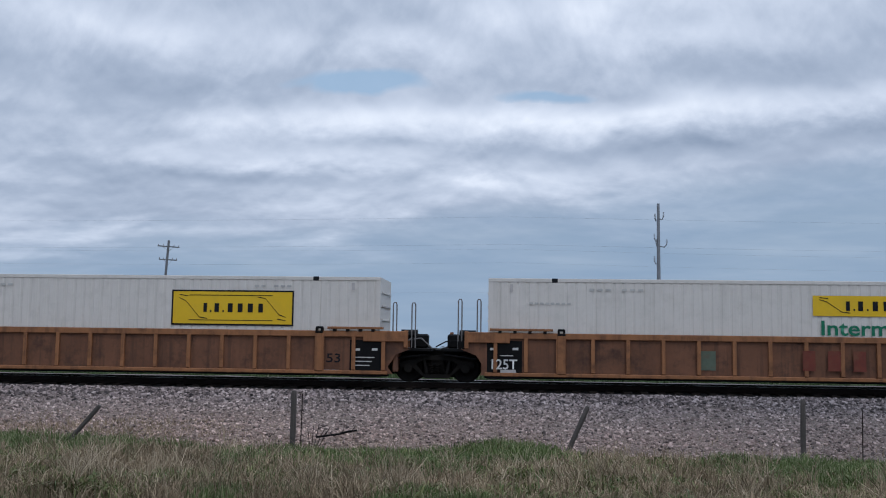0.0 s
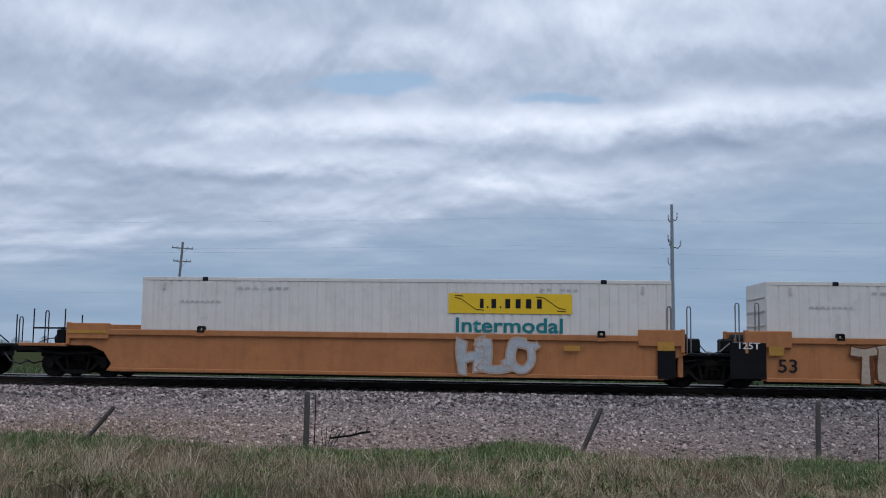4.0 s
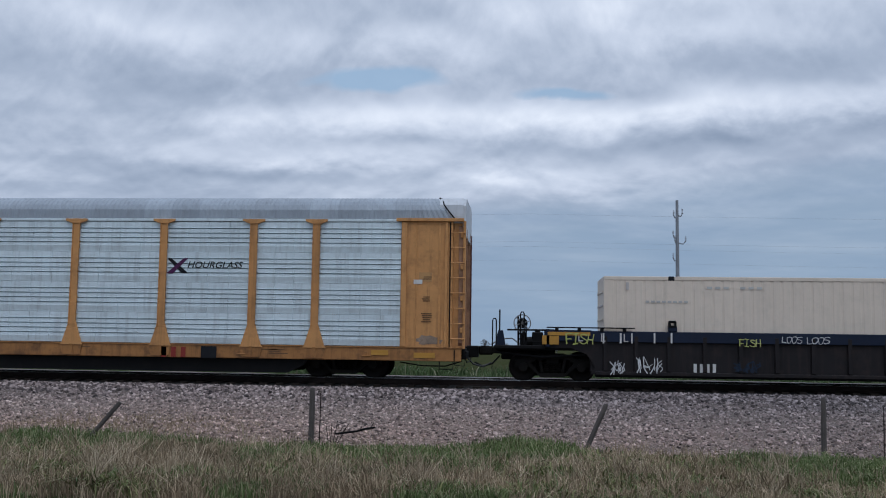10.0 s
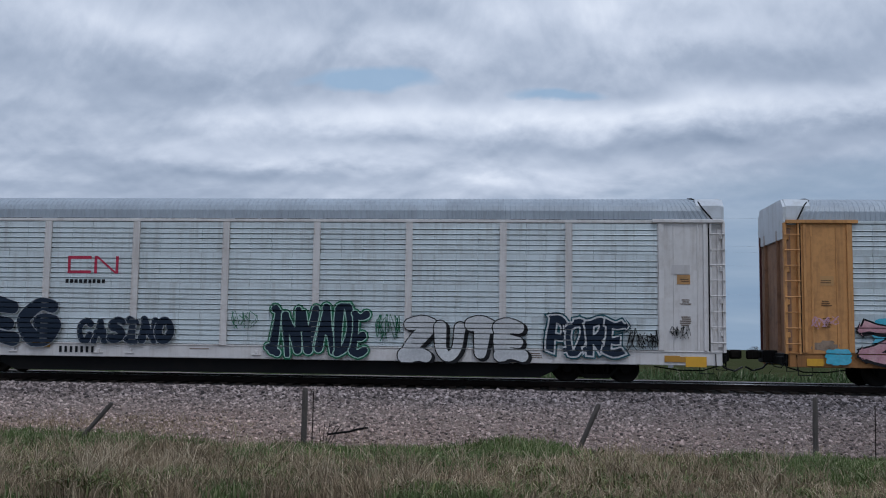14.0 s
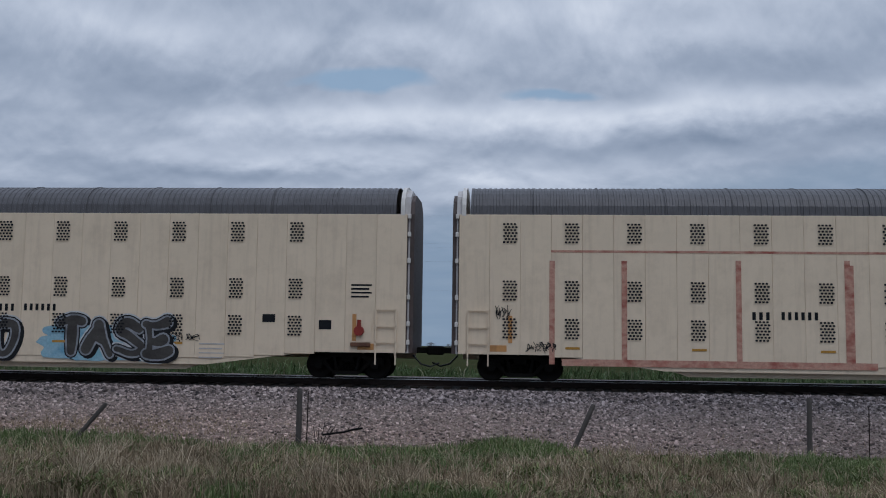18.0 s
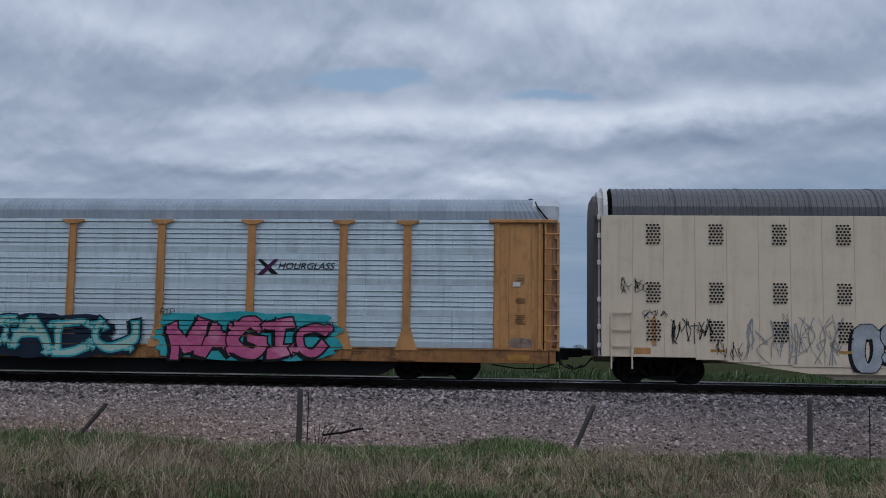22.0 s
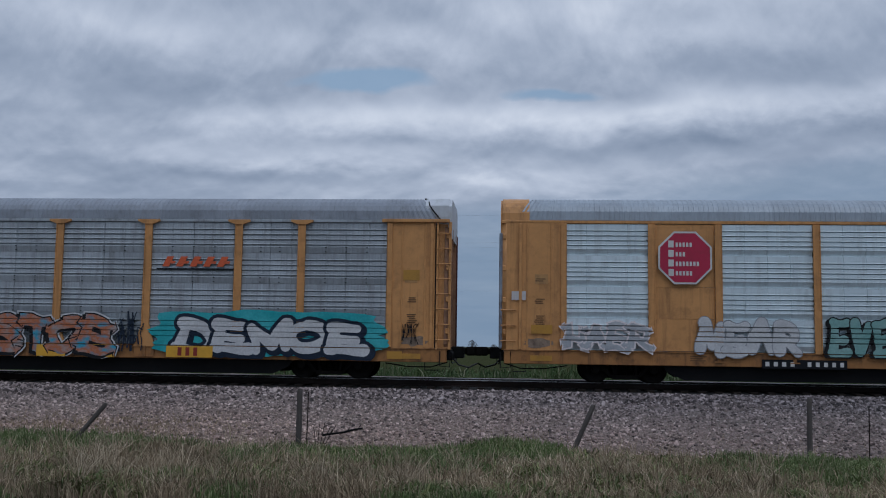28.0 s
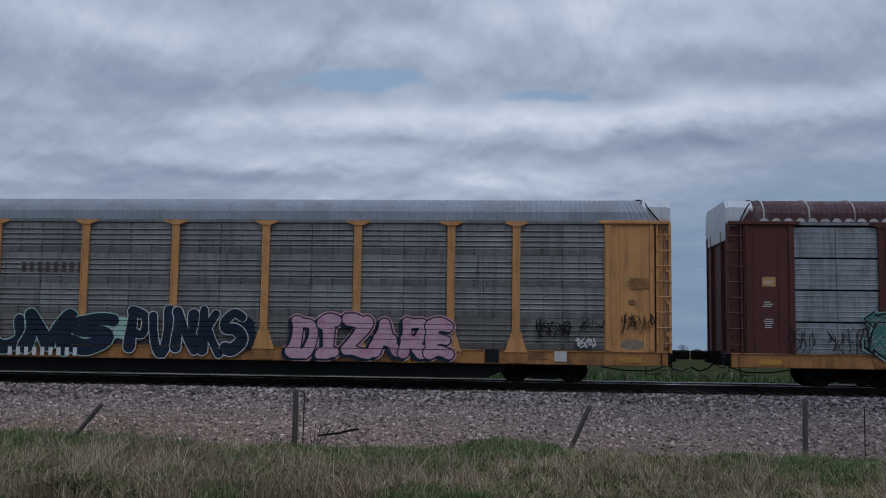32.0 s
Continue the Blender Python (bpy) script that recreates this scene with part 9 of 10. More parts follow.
bars(wells["k"], [(7.09, 7.14, 1.03, 1.3)], M_WHITEINK, -1.538, "stencil")
bars(wells["k"], [(7.67, 7.72, 1.04, 1.31)], M_WHITEINK, -1.538, "stencil")
bars(wells["k"], [(8.11, 8.16, 1.04, 1.32)], M_WHITEINK, -1.538, "stencil")
bars(wells["k"], [(-8.24, -8.19, 1.1, 1.4)], M_WHITEINK, -1.538, "stencil")
bars(wells["k"], [(-7.45, -7.4, 1.11, 1.41)], M_WHITEINK, -1.538, "stencil")
bars(wells["k"], [(-7.12, -7.07, 1.12, 1.42)], M_WHITEINK, -1.538, "stencil")
bars(wells["k"], [(-6.37, -6.32, 1.13, 1.43)], M_WHITEINK, -1.538, "stencil")
bars(wells["l"], [(6.71, 6.76, 1.04, 1.34)], M_WHITEINK, -1.538, "stencil")
bars(wells["l"], [(7.4, 7.45, 1.05, 1.35)], M_WHITEINK, -1.538, "stencil")
bars(wells["l"], [(8.23, 8.28, 1.06, 1.36)], M_WHITEINK, -1.538, "stencil")
bars(wells["l"], [(-8.08, -8.03, 1.15, 1.45)], M_WHITEINK, -1.538, "stencil")
bars(wells["l"], [(-7.58, -7.53, 1.16, 1.46)], M_WHITEINK, -1.538, "stencil")
bars(wells["l"], [(-7.25, -7.21, 1.16, 1.46)], M_WHITEINK, -1.538, "stencil")
bars(wells["l"], [(-6.6, -6.55, 1.17, 1.47)], M_WHITEINK, -1.538, "stencil")
bars(wells["l"], [(-6.11, -6.06, 1.18, 1.48)], M_WHITEINK, -1.538, "stencil")

# first rack
hourglass_mark(R[1], 4.27, 3.35, -1.535)
stripes_mark(R[1], -6.56, -4.31, 3.05, 3.67, M_INK, -1.535)
block_mark(R[1], 4.22, 5.14, 0.56, 0.87, 3, M_DULLRED, -1.57, slant=0, label="")
number_plate(R[1], -6.47, -4.28, 0.5, 0.88, 10, 40, y=-1.57, dark=True)
bars(R[1], [(5.46, 5.95, 0.54, 0.9)], M_INK, -1.57, "marking")
bars(R[1], [(11.95, 12.21, 2.85, 2.98)], M_WHITEINK, -1.572, "marking")
bars(R[1], [(10.7, 11.21, 0.71, 0.86)], M_STICKER, -1.57, "marking")

# second rack
bars(R[2], [(-9.02, -7.23, 2.94, 4.72)], M_YEL, -1.56, "sign_plate")
part("flag", Geo().flat(-1.565, [(-8.8, 3.43), (-8.35, 3.48), (-7.87, 3.37), (-7.47, 3.43), (-7.47, 4.38), (-7.87, 4.32), (-8.35, 4.43), (-8.8, 4.38)]), M_WHITEINK, R[2], label="blank white flag shape")
graffiti(R[2], "HAOMB", -3.73, 0.56, 0.57, 1.91, P_PINK, P_BLACK, P_WHITE, seed=41, wild=0.8, fat=0.07, y=-1.628, edge=0.02, shine=None)
lettering(R[2], "RS", 0.41, 1.2, 0.44, P_WHITE, -1.64, fat=0.02, width=0.54, shear=0)
graffiti(R[2], "ERAR", 1.69, 5.65, 0.51, 1.79, P_GREEN, P_WHITE, None, seed=42, wild=0.8, fat=0.07, y=-1.628, edge=0.022, shine=None)
number_plate(R[2], -6.89, -4.71, 0.52, 0.79, 10, 43, y=-1.57, dark=True)
lettering(R[2], "O", -12.79, 2.94, 0.77, P_TAGWORN, -1.63, fat=-0.03, width=0.53, shear=0)
lettering(R[2], "T", -12.82, 2.2, 0.62, P_TAGWORN, -1.63, fat=-0.03, width=0.53, shear=0)
lettering(R[2], "L", -12.78, 1.58, 0.58, P_TAGWORN, -1.63, fat=-0.03, width=0.39, shear=0)
lettering(R[2], "A", -12.81, 0.93, 0.55, P_TAGWORN, -1.63, fat=-0.03, width=0.6, shear=0)
scrawl(R[2], -11.62, -9.33, 1.47, 1.74, P_BLACK, 44, y=-1.642, w=0.025, loops=10)
block_mark(R[2], 5.53, 6.13, 0.51, 0.74, 3, M_DULLRED, -1.57, slant=0, label="")
scrawl(R[2], 5.91, 6.57, 1.31, 1.63, P_BLACK, 45, y=-1.642, w=0.02, loops=5)
bars(R[2], [(-12.78, -12.11, 1.49, 1.72)], M_STICKER, -1.572, "marking")
scrawl(R[2], 12.14, 12.83, 1.15, 2.09, P_NAVY, 46, y=-1.642, w=0.02, loops=4)
bars(R[2], [(12.22, 12.78, 3.24, 3.49)], M_STICKER, -1.572, "marking")
bars(R[2], [(7.79, 8.3, 0.66, 0.88)], M_INK, -1.57, "marking")
bars(R[2], [(12.17, 12.78, 1.54, 1.69)], M_STICKER, -1.572, "marking")
block_mark(R[2], 5.62, 6.27, 0.6, 0.82, 3, M_DULLRED, -1.57, slant=0, label="")

# third rack
cloud_patch(R[3], -11.14, -8.47, 1.1, 2.03, P_CYAN, 47, y=-1.624, lobes=9)
cloud_patch(R[3], -8.64, -4.96, 0.94, 2.08, P_CYAN, 48, y=-1.624, lobes=9)
graffiti(R[3], "ZEBRA", -11.45, -5.14, 0.57, 1.98, P_PINK, P_BLACK, None, seed=49, wild=1.1, fat=0.05, y=-1.628, edge=0.052, shine=None)
cloud_patch(R[3], -3.03, -2.55, 1.19, 1.87, P_LIME, 50, y=-1.624, lobes=5)
cloud_patch(R[3], -1.7, -1.27, 1.21, 2.09, P_LIME, 51, y=-1.624, lobes=5)
cloud_patch(R[3], -0.42, 0.17, 1.23, 2.27, P_LIME, 52, y=-1.624, lobes=5)
cloud_patch(R[3], 0.92, 1.26, 1.25, 2.05, P_LIME, 53, y=-1.624, lobes=5)
cloud_patch(R[3], 2.26, 2.68, 1.26, 2.06, P_LIME, 54, y=-1.624, lobes=5)
cloud_patch(R[3], 3.09, 3.34, 1.27, 1.94, P_LIME, 55, y=-1.624, lobes=5)
graffiti(R[3], "fonK", -3.41, 2.87, 0.56, 2.07, P_WINE, P_MINT, P_BLACK, seed=56, wild=1.0, fat=0.06, y=-1.628, edge=0.04, shine=None)
cloud_patch(R[3], 4.35, 11.6, 0.52, 1.86, P_HOTDARK, 57, y=-1.624, lobes=9)
graffiti(R[3], "ARTE", 5.27, 9.1, 0.58, 1.79, P_MINT, P_BLACK, None, seed=58, wild=1.0, fat=0.03, y=-1.628, edge=0.052, shine=None)
graffiti(R[3], "UP", 9.18, 11.02, 0.72, 1.86, P_CYAN, P_BLACK, None, seed=59, wild=1.0, fat=0.03, y=-1.628, edge=0.052, shine=None)
octagon_mark(R[3], -2.84, 3.35, 0.27, -1.54, 3)
octagon_mark(R[3], 2.76, 3.34, 0.29, -1.54, 3)
block_mark(R[3], -6.7, -4.53, 0.63, 0.88, 9, M_WHITEINK, -1.645, slant=0, label="")
cloud_patch(R[3], -12.42, -11.66, 0.62, 1.1, P_CYAN, 60, y=-1.624, lobes=9)
cloud_patch(R[3], -5.17, -4.0, 0.59, 0.97, P_CYAN, 61, y=-1.624, lobes=9)
scrawl(R[3], -12.8, -12.04, 1.67, 2.02, P_LILAC, 62, y=-1.642, w=0.03, loops=6)
bars(R[3], [(3.23, 3.73, 0.75, 0.91)], M_WHITEINK, -1.57, "marking")
bars(R[3], [(-12.92, -12.45, 0.59, 0.8)], M_YELBRIGHT, -1.57, "marking")
scrawl(R[3], -5.23, -4.79, 1.33, 1.81, P_LILAC, 63, y=-1.642, w=0.04, loops=5)

# pale rack
ring_mark(R[4], -6.47, -4.85, 3.1, 3.64, M_REDINK, -1.535)
graffiti(R[4], "KREG", -11.73, -6.53, 0.83, 2.43, P_NAVY, P_CHROME, None, seed=64, wild=0.55, fat=0.10, y=-1.628, edge=0.018, shine=None)
graffiti(R[4], "CASINO", -6.08, -2.98, 0.92, 1.79, P_NAVY, P_CHROME, None, seed=65, wild=0.7, fat=0.11, y=-1.628, edge=0.018, shine=None)
graffiti(R[4], "INVADE", -0.18, 3.09, 0.57, 2.27, P_NAVY, P_MINT, P_GREEN, seed=66, wild=1.0, fat=0.085, y=-1.628, edge=0.03, shine=None)
graffiti(R[4], "ZUTE", 3.94, 7.8, 0.51, 1.89, P_WHITE, P_BLACK, None, seed=67, wild=0.7, fat=0.1, y=-1.628, edge=0.035, shine=None)
graffiti(R[4], "PORE", 8.20, 10.68, 0.70, 2.0, P_NAVY, P_WHITE, P_NIGHT, seed=68, wild=0.9, fat=0.07, y=-1.628, edge=0.05, shine=None)
scrawl(R[4], 10.64, 11.55, 0.95, 1.61, P_BLACK, 69, y=-1.642, w=0.03, loops=8)
block_mark(R[4], -6.6, -5.42, 0.67, 0.86, 7, M_INK, -1.57, slant=0, label="")
scrawl(R[4], -1.19, -0.44, 1.46, 2.0, P_GREEN, 70, y=-1.642, w=0.03, loops=6)
scrawl(R[4], 3.23, 3.91, 1.12, 2.02, P_GREEN, 71, y=-1.642, w=0.03, loops=7)
scrawl(R[4], 11.92, 12.44, 1.32, 1.74, P_BLACK, 72, y=-1.642, w=0.02, loops=6)
bars(R[4], [(11.73, 12.18, 0.65, 0.83)], M_STICKER, -1.57, "marking")
bars(R[4], [(-7.47, -6.89, 0.82, 0.96)], M_STICKER, -1.57, "marking")
bars(R[4], [(11.96, 12.48, 3.21, 3.49)], M_POST_PALE, -1.572, "marking")
bars(R[4], [(12.34, 12.94, 0.51, 0.81)], M_YELBRIGHT, -1.57, "marking")

for za, zb, seed in ((3.34, 3.68, 301), (2.92, 3.24, 302), (2.46, 2.80, 303), (1.60, 1.96, 304), (1.08, 1.48, 305)):
    scrawl(R[4], -12.58, -12.02, za, zb, P_BLACK, seed, y=-1.642, w=0.02, loops=5)
for a, b in BAYS:
    for k in range(3):
        w = (b - a - 0.4) / 3
        bars(R[4], [(a + 0.2 + w * k + 0.04, a + 0.2 + w * (k + 1) - 0.04, 4.795, 4.835)], M_BLACK, -1.536, "eave_slot")

# bright yellow rack
bars(R[5], [(-13.31, -12.75, 1.23, 1.36)], M_INK, -1.572, "marking")
bars(R[5], [(-13.1, -12.67, 2.79, 2.89)], M_INK, -1.572, "marking")
cloud_patch(R[5], -13.63, -13.39, 2.69, 2.95, P_RED, 73, y=-1.628, lobes=9)

# carriers
block_mark(M1, 8.86, 9.45, 1.94, 2.19, 3, M_INK, -1.582, slant=0, label="")
block_mark(M1, 9.68, 10.82, 1.95, 2.21, 6, M_INK, -1.582, slant=0, label="")
block_mark(M1, -12.98, -12.39, 1.91, 2.14, 3, M_INK, -1.582, slant=0, label="")
block_mark(M1, -12.15, -11.02, 1.92, 2.15, 6, M_INK, -1.582, slant=0, label="")
cloud_patch(M1, 3.15, 18.25, 0.37, 1.38, P_WASHPINK, 74, y=-1.579, lobes=23)
cloud_patch(M1, 13.62, 18.21, 1.28, 3.29, P_WASHPINK, 75, y=-1.579, lobes=15)
graffiti(M1, "JERNYK", 3.31, 18.28, 0.41, 3.63, M_CREAM, P_FADEDLINE, None, seed=76, wild=0.12, fat=0.05, y=-1.583, edge=0.085, shine=None)
bars(M1, [(-18.87, -18.71, 0.54, 3.6)], P_FADEDLINE, -1.5845, "faded_stroke")
bars(M1, [(-16.75, -16.59, 0.57, 3.61)], P_FADEDLINE, -1.5845, "faded_stroke")
bars(M1, [(-13.44, -13.28, 0.62, 3.64)], P_FADEDLINE, -1.5845, "faded_stroke")
bars(M1, [(-10.34, -10.18, 0.67, 3.66)], P_FADEDLINE, -1.5845, "faded_stroke")
bars(M1, [(-18.5, -9.46, 0.5, 0.7)], P_FADEDLINE, -1.5815, "faded_stroke")
bars(M1, [(-18.82, -9.15, 3.85, 3.92)], P_FADEDLINE, -1.5815, "faded_stroke")
bars(M1, [(-10.23, -10.08, 0.66, 3.52)], P_FADEDLINE, -1.5865, "faded_stroke")
bars(M1, [(-8.88, -8.74, 0.68, 3.53)], P_FADEDLINE, -1.5865, "faded_stroke")
bars(M1, [(-7.38, -7.23, 0.7, 3.54)], P_FADEDLINE, -1.5865, "faded_stroke")
bars(M1, [(-6.93, -6.79, 0.71, 3.55)], P_FADEDLINE, -1.5865, "faded_stroke")
bars(M1, [(-5.7, -4.62, 1.58, 2.78)], P_FADEDLIGHT, -1.5813, "faded_stroke")
bars(M1, [(-8.33, -4.04, 0.46, 0.67)], P_FADEDLINE, -1.5815, "faded_stroke")
scrawl(M1, 20.58, 21.13, 2.42, 3.5, P_BLACK, 77, y=-1.597, w=0.02, loops=6)
scrawl(M1, -20.46, -20.04, 1.85, 2.27, P_BLACK, 78, y=-1.597, w=0.025, loops=5)
scrawl(M1, -19.56, -18.65, 0.87, 1.2, P_BLACK, 79, y=-1.597, w=0.025, loops=8)
block_mark(M2, -12.79, -12.21, 1.94, 2.16, 3, M_INK, -1.582, slant=0, label="")
block_mark(M2, -11.98, -10.86, 1.95, 2.17, 6, M_INK, -1.582, slant=0, label="")
block_mark(M2, 8.92, 9.49, 1.93, 2.15, 3, M_INK, -1.582, slant=0, label="")
block_mark(M2, 9.72, 10.82, 1.95, 2.16, 6, M_INK, -1.582, slant=0, label="")
cloud_patch(M2, -14.37, -13.58, 0.36, 1.43, P_BLACK, 80, y=-1.583, lobes=2)
cloud_patch(M2, -14.3, -13.65, 0.48, 1.36, P_CHROME, 81, y=-1.587, lobes=2)
cloud_patch(M2, -13.72, -12.93, 0.37, 1.44, P_BLACK, 82, y=-1.583, lobes=2)
cloud_patch(M2, -13.65, -13.0, 0.49, 1.37, P_CHROME, 83, y=-1.587, lobes=2)
cloud_patch(M2, -13.04, -12.14, 0.38, 1.45, P_BLACK, 84, y=-1.583, lobes=2)
cloud_patch(M2, -12.97, -12.21, 0.5, 1.38, P_CHROME, 85, y=-1.587, lobes=2)
cloud_patch(M2, -12.28, -11.46, 0.39, 1.46, P_BLACK, 86, y=-1.583, lobes=2)
cloud_patch(M2, -12.21, -11.54, 0.51, 1.39, P_CHROME, 87, y=-1.587, lobes=2)
graffiti(M2, "ABER", -10.47, -6.93, 0.41, 1.79, P_OLIVE, P_BLACK, None, seed=88, wild=0.8, fat=0.06, y=-1.583, edge=0.052, shine=None)
cloud_patch(M2, -6.3, -2.15, 0.44, 1.2, P_SKY, 89, y=-1.579, lobes=9)
graffiti(M2, "STEAM", -6.23, -2.21, 0.44, 1.94, P_SKY, P_TEALPALE, None, seed=90, wild=1.1, fat=0.05, y=-1.583, edge=0.03, shine=None)
graffiti(M2, "ZOLE", 3.56, 7.31, 0.42, 1.89, P_CHROME, P_BLACK, P_WHITE, seed=91, wild=1.1, fat=0.05, y=-1.583, edge=0.052, shine=None)
cloud_patch(M2, 7.39, 8.2, 0.46, 1.6, P_CYAN, 92, y=-1.579, lobes=9)
graffiti(M2, "OO", 7.68, 9.77, 0.39, 1.93, P_GREY, P_BLACK, P_WHITE, seed=93, wild=0.5, fat=0.1, y=-1.583, edge=0.04, shine=P_SOOT)
cloud_patch(M2, 10.19, 14.63, 0.42, 1.54, P_SKY, 94, y=-1.581, lobes=9)
graffiti(M2, "TASE", 10.64, 14.6, 0.39, 1.89, P_GREY, P_BLACK, P_WHITE, seed=95, wild=0.9, fat=0.08, y=-1.583, edge=0.04, shine=P_SOOT)
scrawl(M2, 14.42, 15.25, 1.05, 1.31, P_BLACK, 96, y=-1.597, w=0.025, loops=6)
scrawl(M2, 1.96, 2.99, 1.32, 1.82, P_BLACK, 97, y=-1.597, w=0.025, loops=9)
bars(M2, [(18.94, 19.32, 1.48, 1.76)], M_INK, -1.582, "marking")
bars(M2, [(17.21, 17.6, 1.68, 1.92)], M_INK, -1.582, "marking")
scrawl(M2, -11.88, -10.99, 1.19, 1.79, P_BLACK, 98, y=-1.597, w=0.02, loops=8)
scrawl(M2, -17.77, -16.88, 1.09, 1.75, P_FADED, 99, y=-1.597, w=0.03, loops=8)
bars(M2, [(19.9, 20.53, 2.8, 2.85)], M_INK, -1.582, "stencil")
bars(M2, [(15.28, 16.07, 0.98, 1.02)], M_POST_PALE, -1.582, "stencil")
bars(M2, [(19.9, 20.45, 2.68, 2.74)], M_INK, -1.582, "stencil")
bars(M2, [(15.28, 16.0, 0.84, 0.88)], M_POST_PALE, -1.582, "stencil")
bars(M2, [(19.9, 20.53, 2.57, 2.62)], M_INK, -1.582, "stencil")
bars(M2, [(15.28, 16.07, 0.71, 0.74)], M_POST_PALE, -1.582, "stencil")
bars(M2, [(19.9, 20.44, 2.45, 2.5)], M_INK, -1.582, "stencil")
bars(M2, [(15.28, 16.0, 0.57, 0.61)], M_POST_PALE, -1.582, "stencil")
block_mark(M3, 8.83, 9.41, 1.98, 2.2, 3, M_INK, -1.582, slant=0, label="")
block_mark(M3, 9.63, 10.74, 1.99, 2.21, 6, M_INK, -1.582, slant=0, label="")
block_mark(M3, -12.73, -12.16, 1.96, 2.17, 3, M_INK, -1.582, slant=0, label="")
block_mark(M3, -11.93, -10.83, 1.98, 2.18, 6, M_INK, -1.582, slant=0, label="")
cloud_patch(M3, 2.91, 4.41, 0.39, 1.5, P_TEALPALE, 100, y=-1.579, lobes=9)
graffiti(M3, "NAHDO", 3.7, 8.59, 0.33, 2.03, P_TAN, P_BLACK, None, seed=101, wild=0.7, fat=0.09, y=-1.583, edge=0.045, shine=None)
graffiti(M3, "LANCE", 9.15, 13.74, 0.41, 1.81, P_SKY, P_BLACK, None, seed=102, wild=0.7, fat=0.08, y=-1.583, edge=0.03, shine=None)
graffiti(M3, "SITEZ", 13.91, 19.75, 0.41, 2.11, P_WHITE, P_BLACK, P_NAVY, seed=103, wild=1.1, fat=0.04, y=-1.583, edge=0.035, shine=None)
graffiti(M3, "OSKE", -14.32, -10.77, 0.44, 1.91, P_CHROME, P_BLACK, None, seed=104, wild=0.8, fat=0.085, y=-1.583, edge=0.028, shine=None)
graffiti(M3, "SERVE", -9.51, -5.61, 0.38, 1.83, P_SKY, P_BLACK, P_BLUE, seed=105, wild=0.8, fat=0.08, y=-1.583, edge=0.03, shine=None)
scrawl(M3, -16.26, -14.64, 0.53, 2.12, P_GREY, 106, y=-1.597, w=0.03, loops=6)
scrawl(M3, -10.21, -9.58, 0.48, 1.84, P_FADED, 107, y=-1.597, w=0.02, loops=7)
scrawl(M3, -3.28, -1.98, 1.25, 1.84, P_BLACK, 108, y=-1.597, w=0.03, loops=7)
scrawl(M3, -5.15, -3.63, 0.63, 1.03, P_GREY, 109, y=-1.597, w=0.035, loops=9)
bars(M3, [(-5.16, -4.73, 0.45, 0.55)], P_RED, -1.582, "marking")
bars(M3, [(-3.04, -1.53, 0.51, 0.67)], P_FADED, -1.582, "marking")
scrawl(M3, -20.89, -20.03, 2.66, 3.13, P_NAVY, 110, y=-1.597, w=0.02, loops=6)
scrawl(M3, -19.46, -18.26, 1.19, 1.94, P_BLACK, 111, y=-1.597, w=0.035, loops=8)
scrawl(M3, -17.37, -14.45, 0.58, 2.05, P_GREY, 112, y=-1.597, w=0.025, loops=9)
scrawl(M3, -18.15, -17.35, 0.72, 1.29, P_BLACK, 113, y=-1.597, w=0.02, loops=6)
scrawl(M3, -20.23, -19.57, 1.92, 2.25, P_NAVY, 114, y=-1.597, w=0.02, loops=6)
bars(M3, [(19.7, 20.36, 2.81, 2.84)], M_INK, -1.582, "stencil")
bars(M3, [(19.7, 20.28, 2.69, 2.72)], M_INK, -1.582, "stencil")
bars(M3, [(19.7, 20.36, 2.57, 2.6)], M_INK, -1.582, "stencil")
bars(M3, [(19.7, 20.27, 2.45, 2.49)], M_INK, -1.582, "stencil")

# rack with clean panels
hourglass_mark(R[6], 4.34, 3.36, -1.535)
stripes_mark(R[6], -6.9, -4.59, 3.07, 3.68, M_INK, -1.535)
cloud_patch(R[6], 1.18, 7.08, 0.51, 2.0, P_TEAL, 115, y=-1.624, lobes=9)
graffiti(R[6], "MAGIC", 1.67, 6.71, 0.49, 1.83, P_PINKHOT, P_BLACK, None, seed=116, wild=1.0, fat=0.055, y=-1.628, edge=0.052, shine=None)
cloud_patch(R[6], -4.31, 0.06, 0.49, 1.89, P_NAVY, 117, y=-1.624, lobes=9)
graffiti(R[6], "JADU", -4.61, 0.76, 0.52, 1.86, P_TEAL, P_NAVY, None, seed=118, wild=1.1, fat=0.05, y=-1.628, edge=0.052, shine=P_MINT)
number_plate(R[6], -6.76, -4.61, 0.55, 0.86, 10, 119, y=-1.57, dark=True)
lettering(R[6], "REST", -4.22, 1.42, 0.15, P_WHITE, -1.7, fat=0.0, width=0.42, shear=0)
lettering(R[6], "IN", -4.16, 1.21, 0.15, P_WHITE, -1.7, fat=0.0, width=0.19, shear=0)
lettering(R[6], "PEACE", -4.17, 0.97, 0.18, P_WHITE, -1.7, fat=0.0, width=0.41, shear=0)
bars(R[6], [(-4.27, -3.72, 0.62, 1.7)], P_NAVY, -1.695, "marking")
bars(R[6], [(-12.75, -12.28, 0.56, 0.73)], M_STICKER, -1.57, "marking")
lettering(R[6], "RIP", 1.4, 1.87, 0.19, P_BLACK, -1.64, fat=0.01, width=0.48, shear=0)
bars(R[6], [(12.12, 12.35, 2.83, 2.96)], M_WHITEINK, -1.572, "marking")

# sooty rack
cloud_patch(R[7], -11.69, -7.54, 0.76, 1.87, P_RED, 120, y=-1.624, lobes=9)
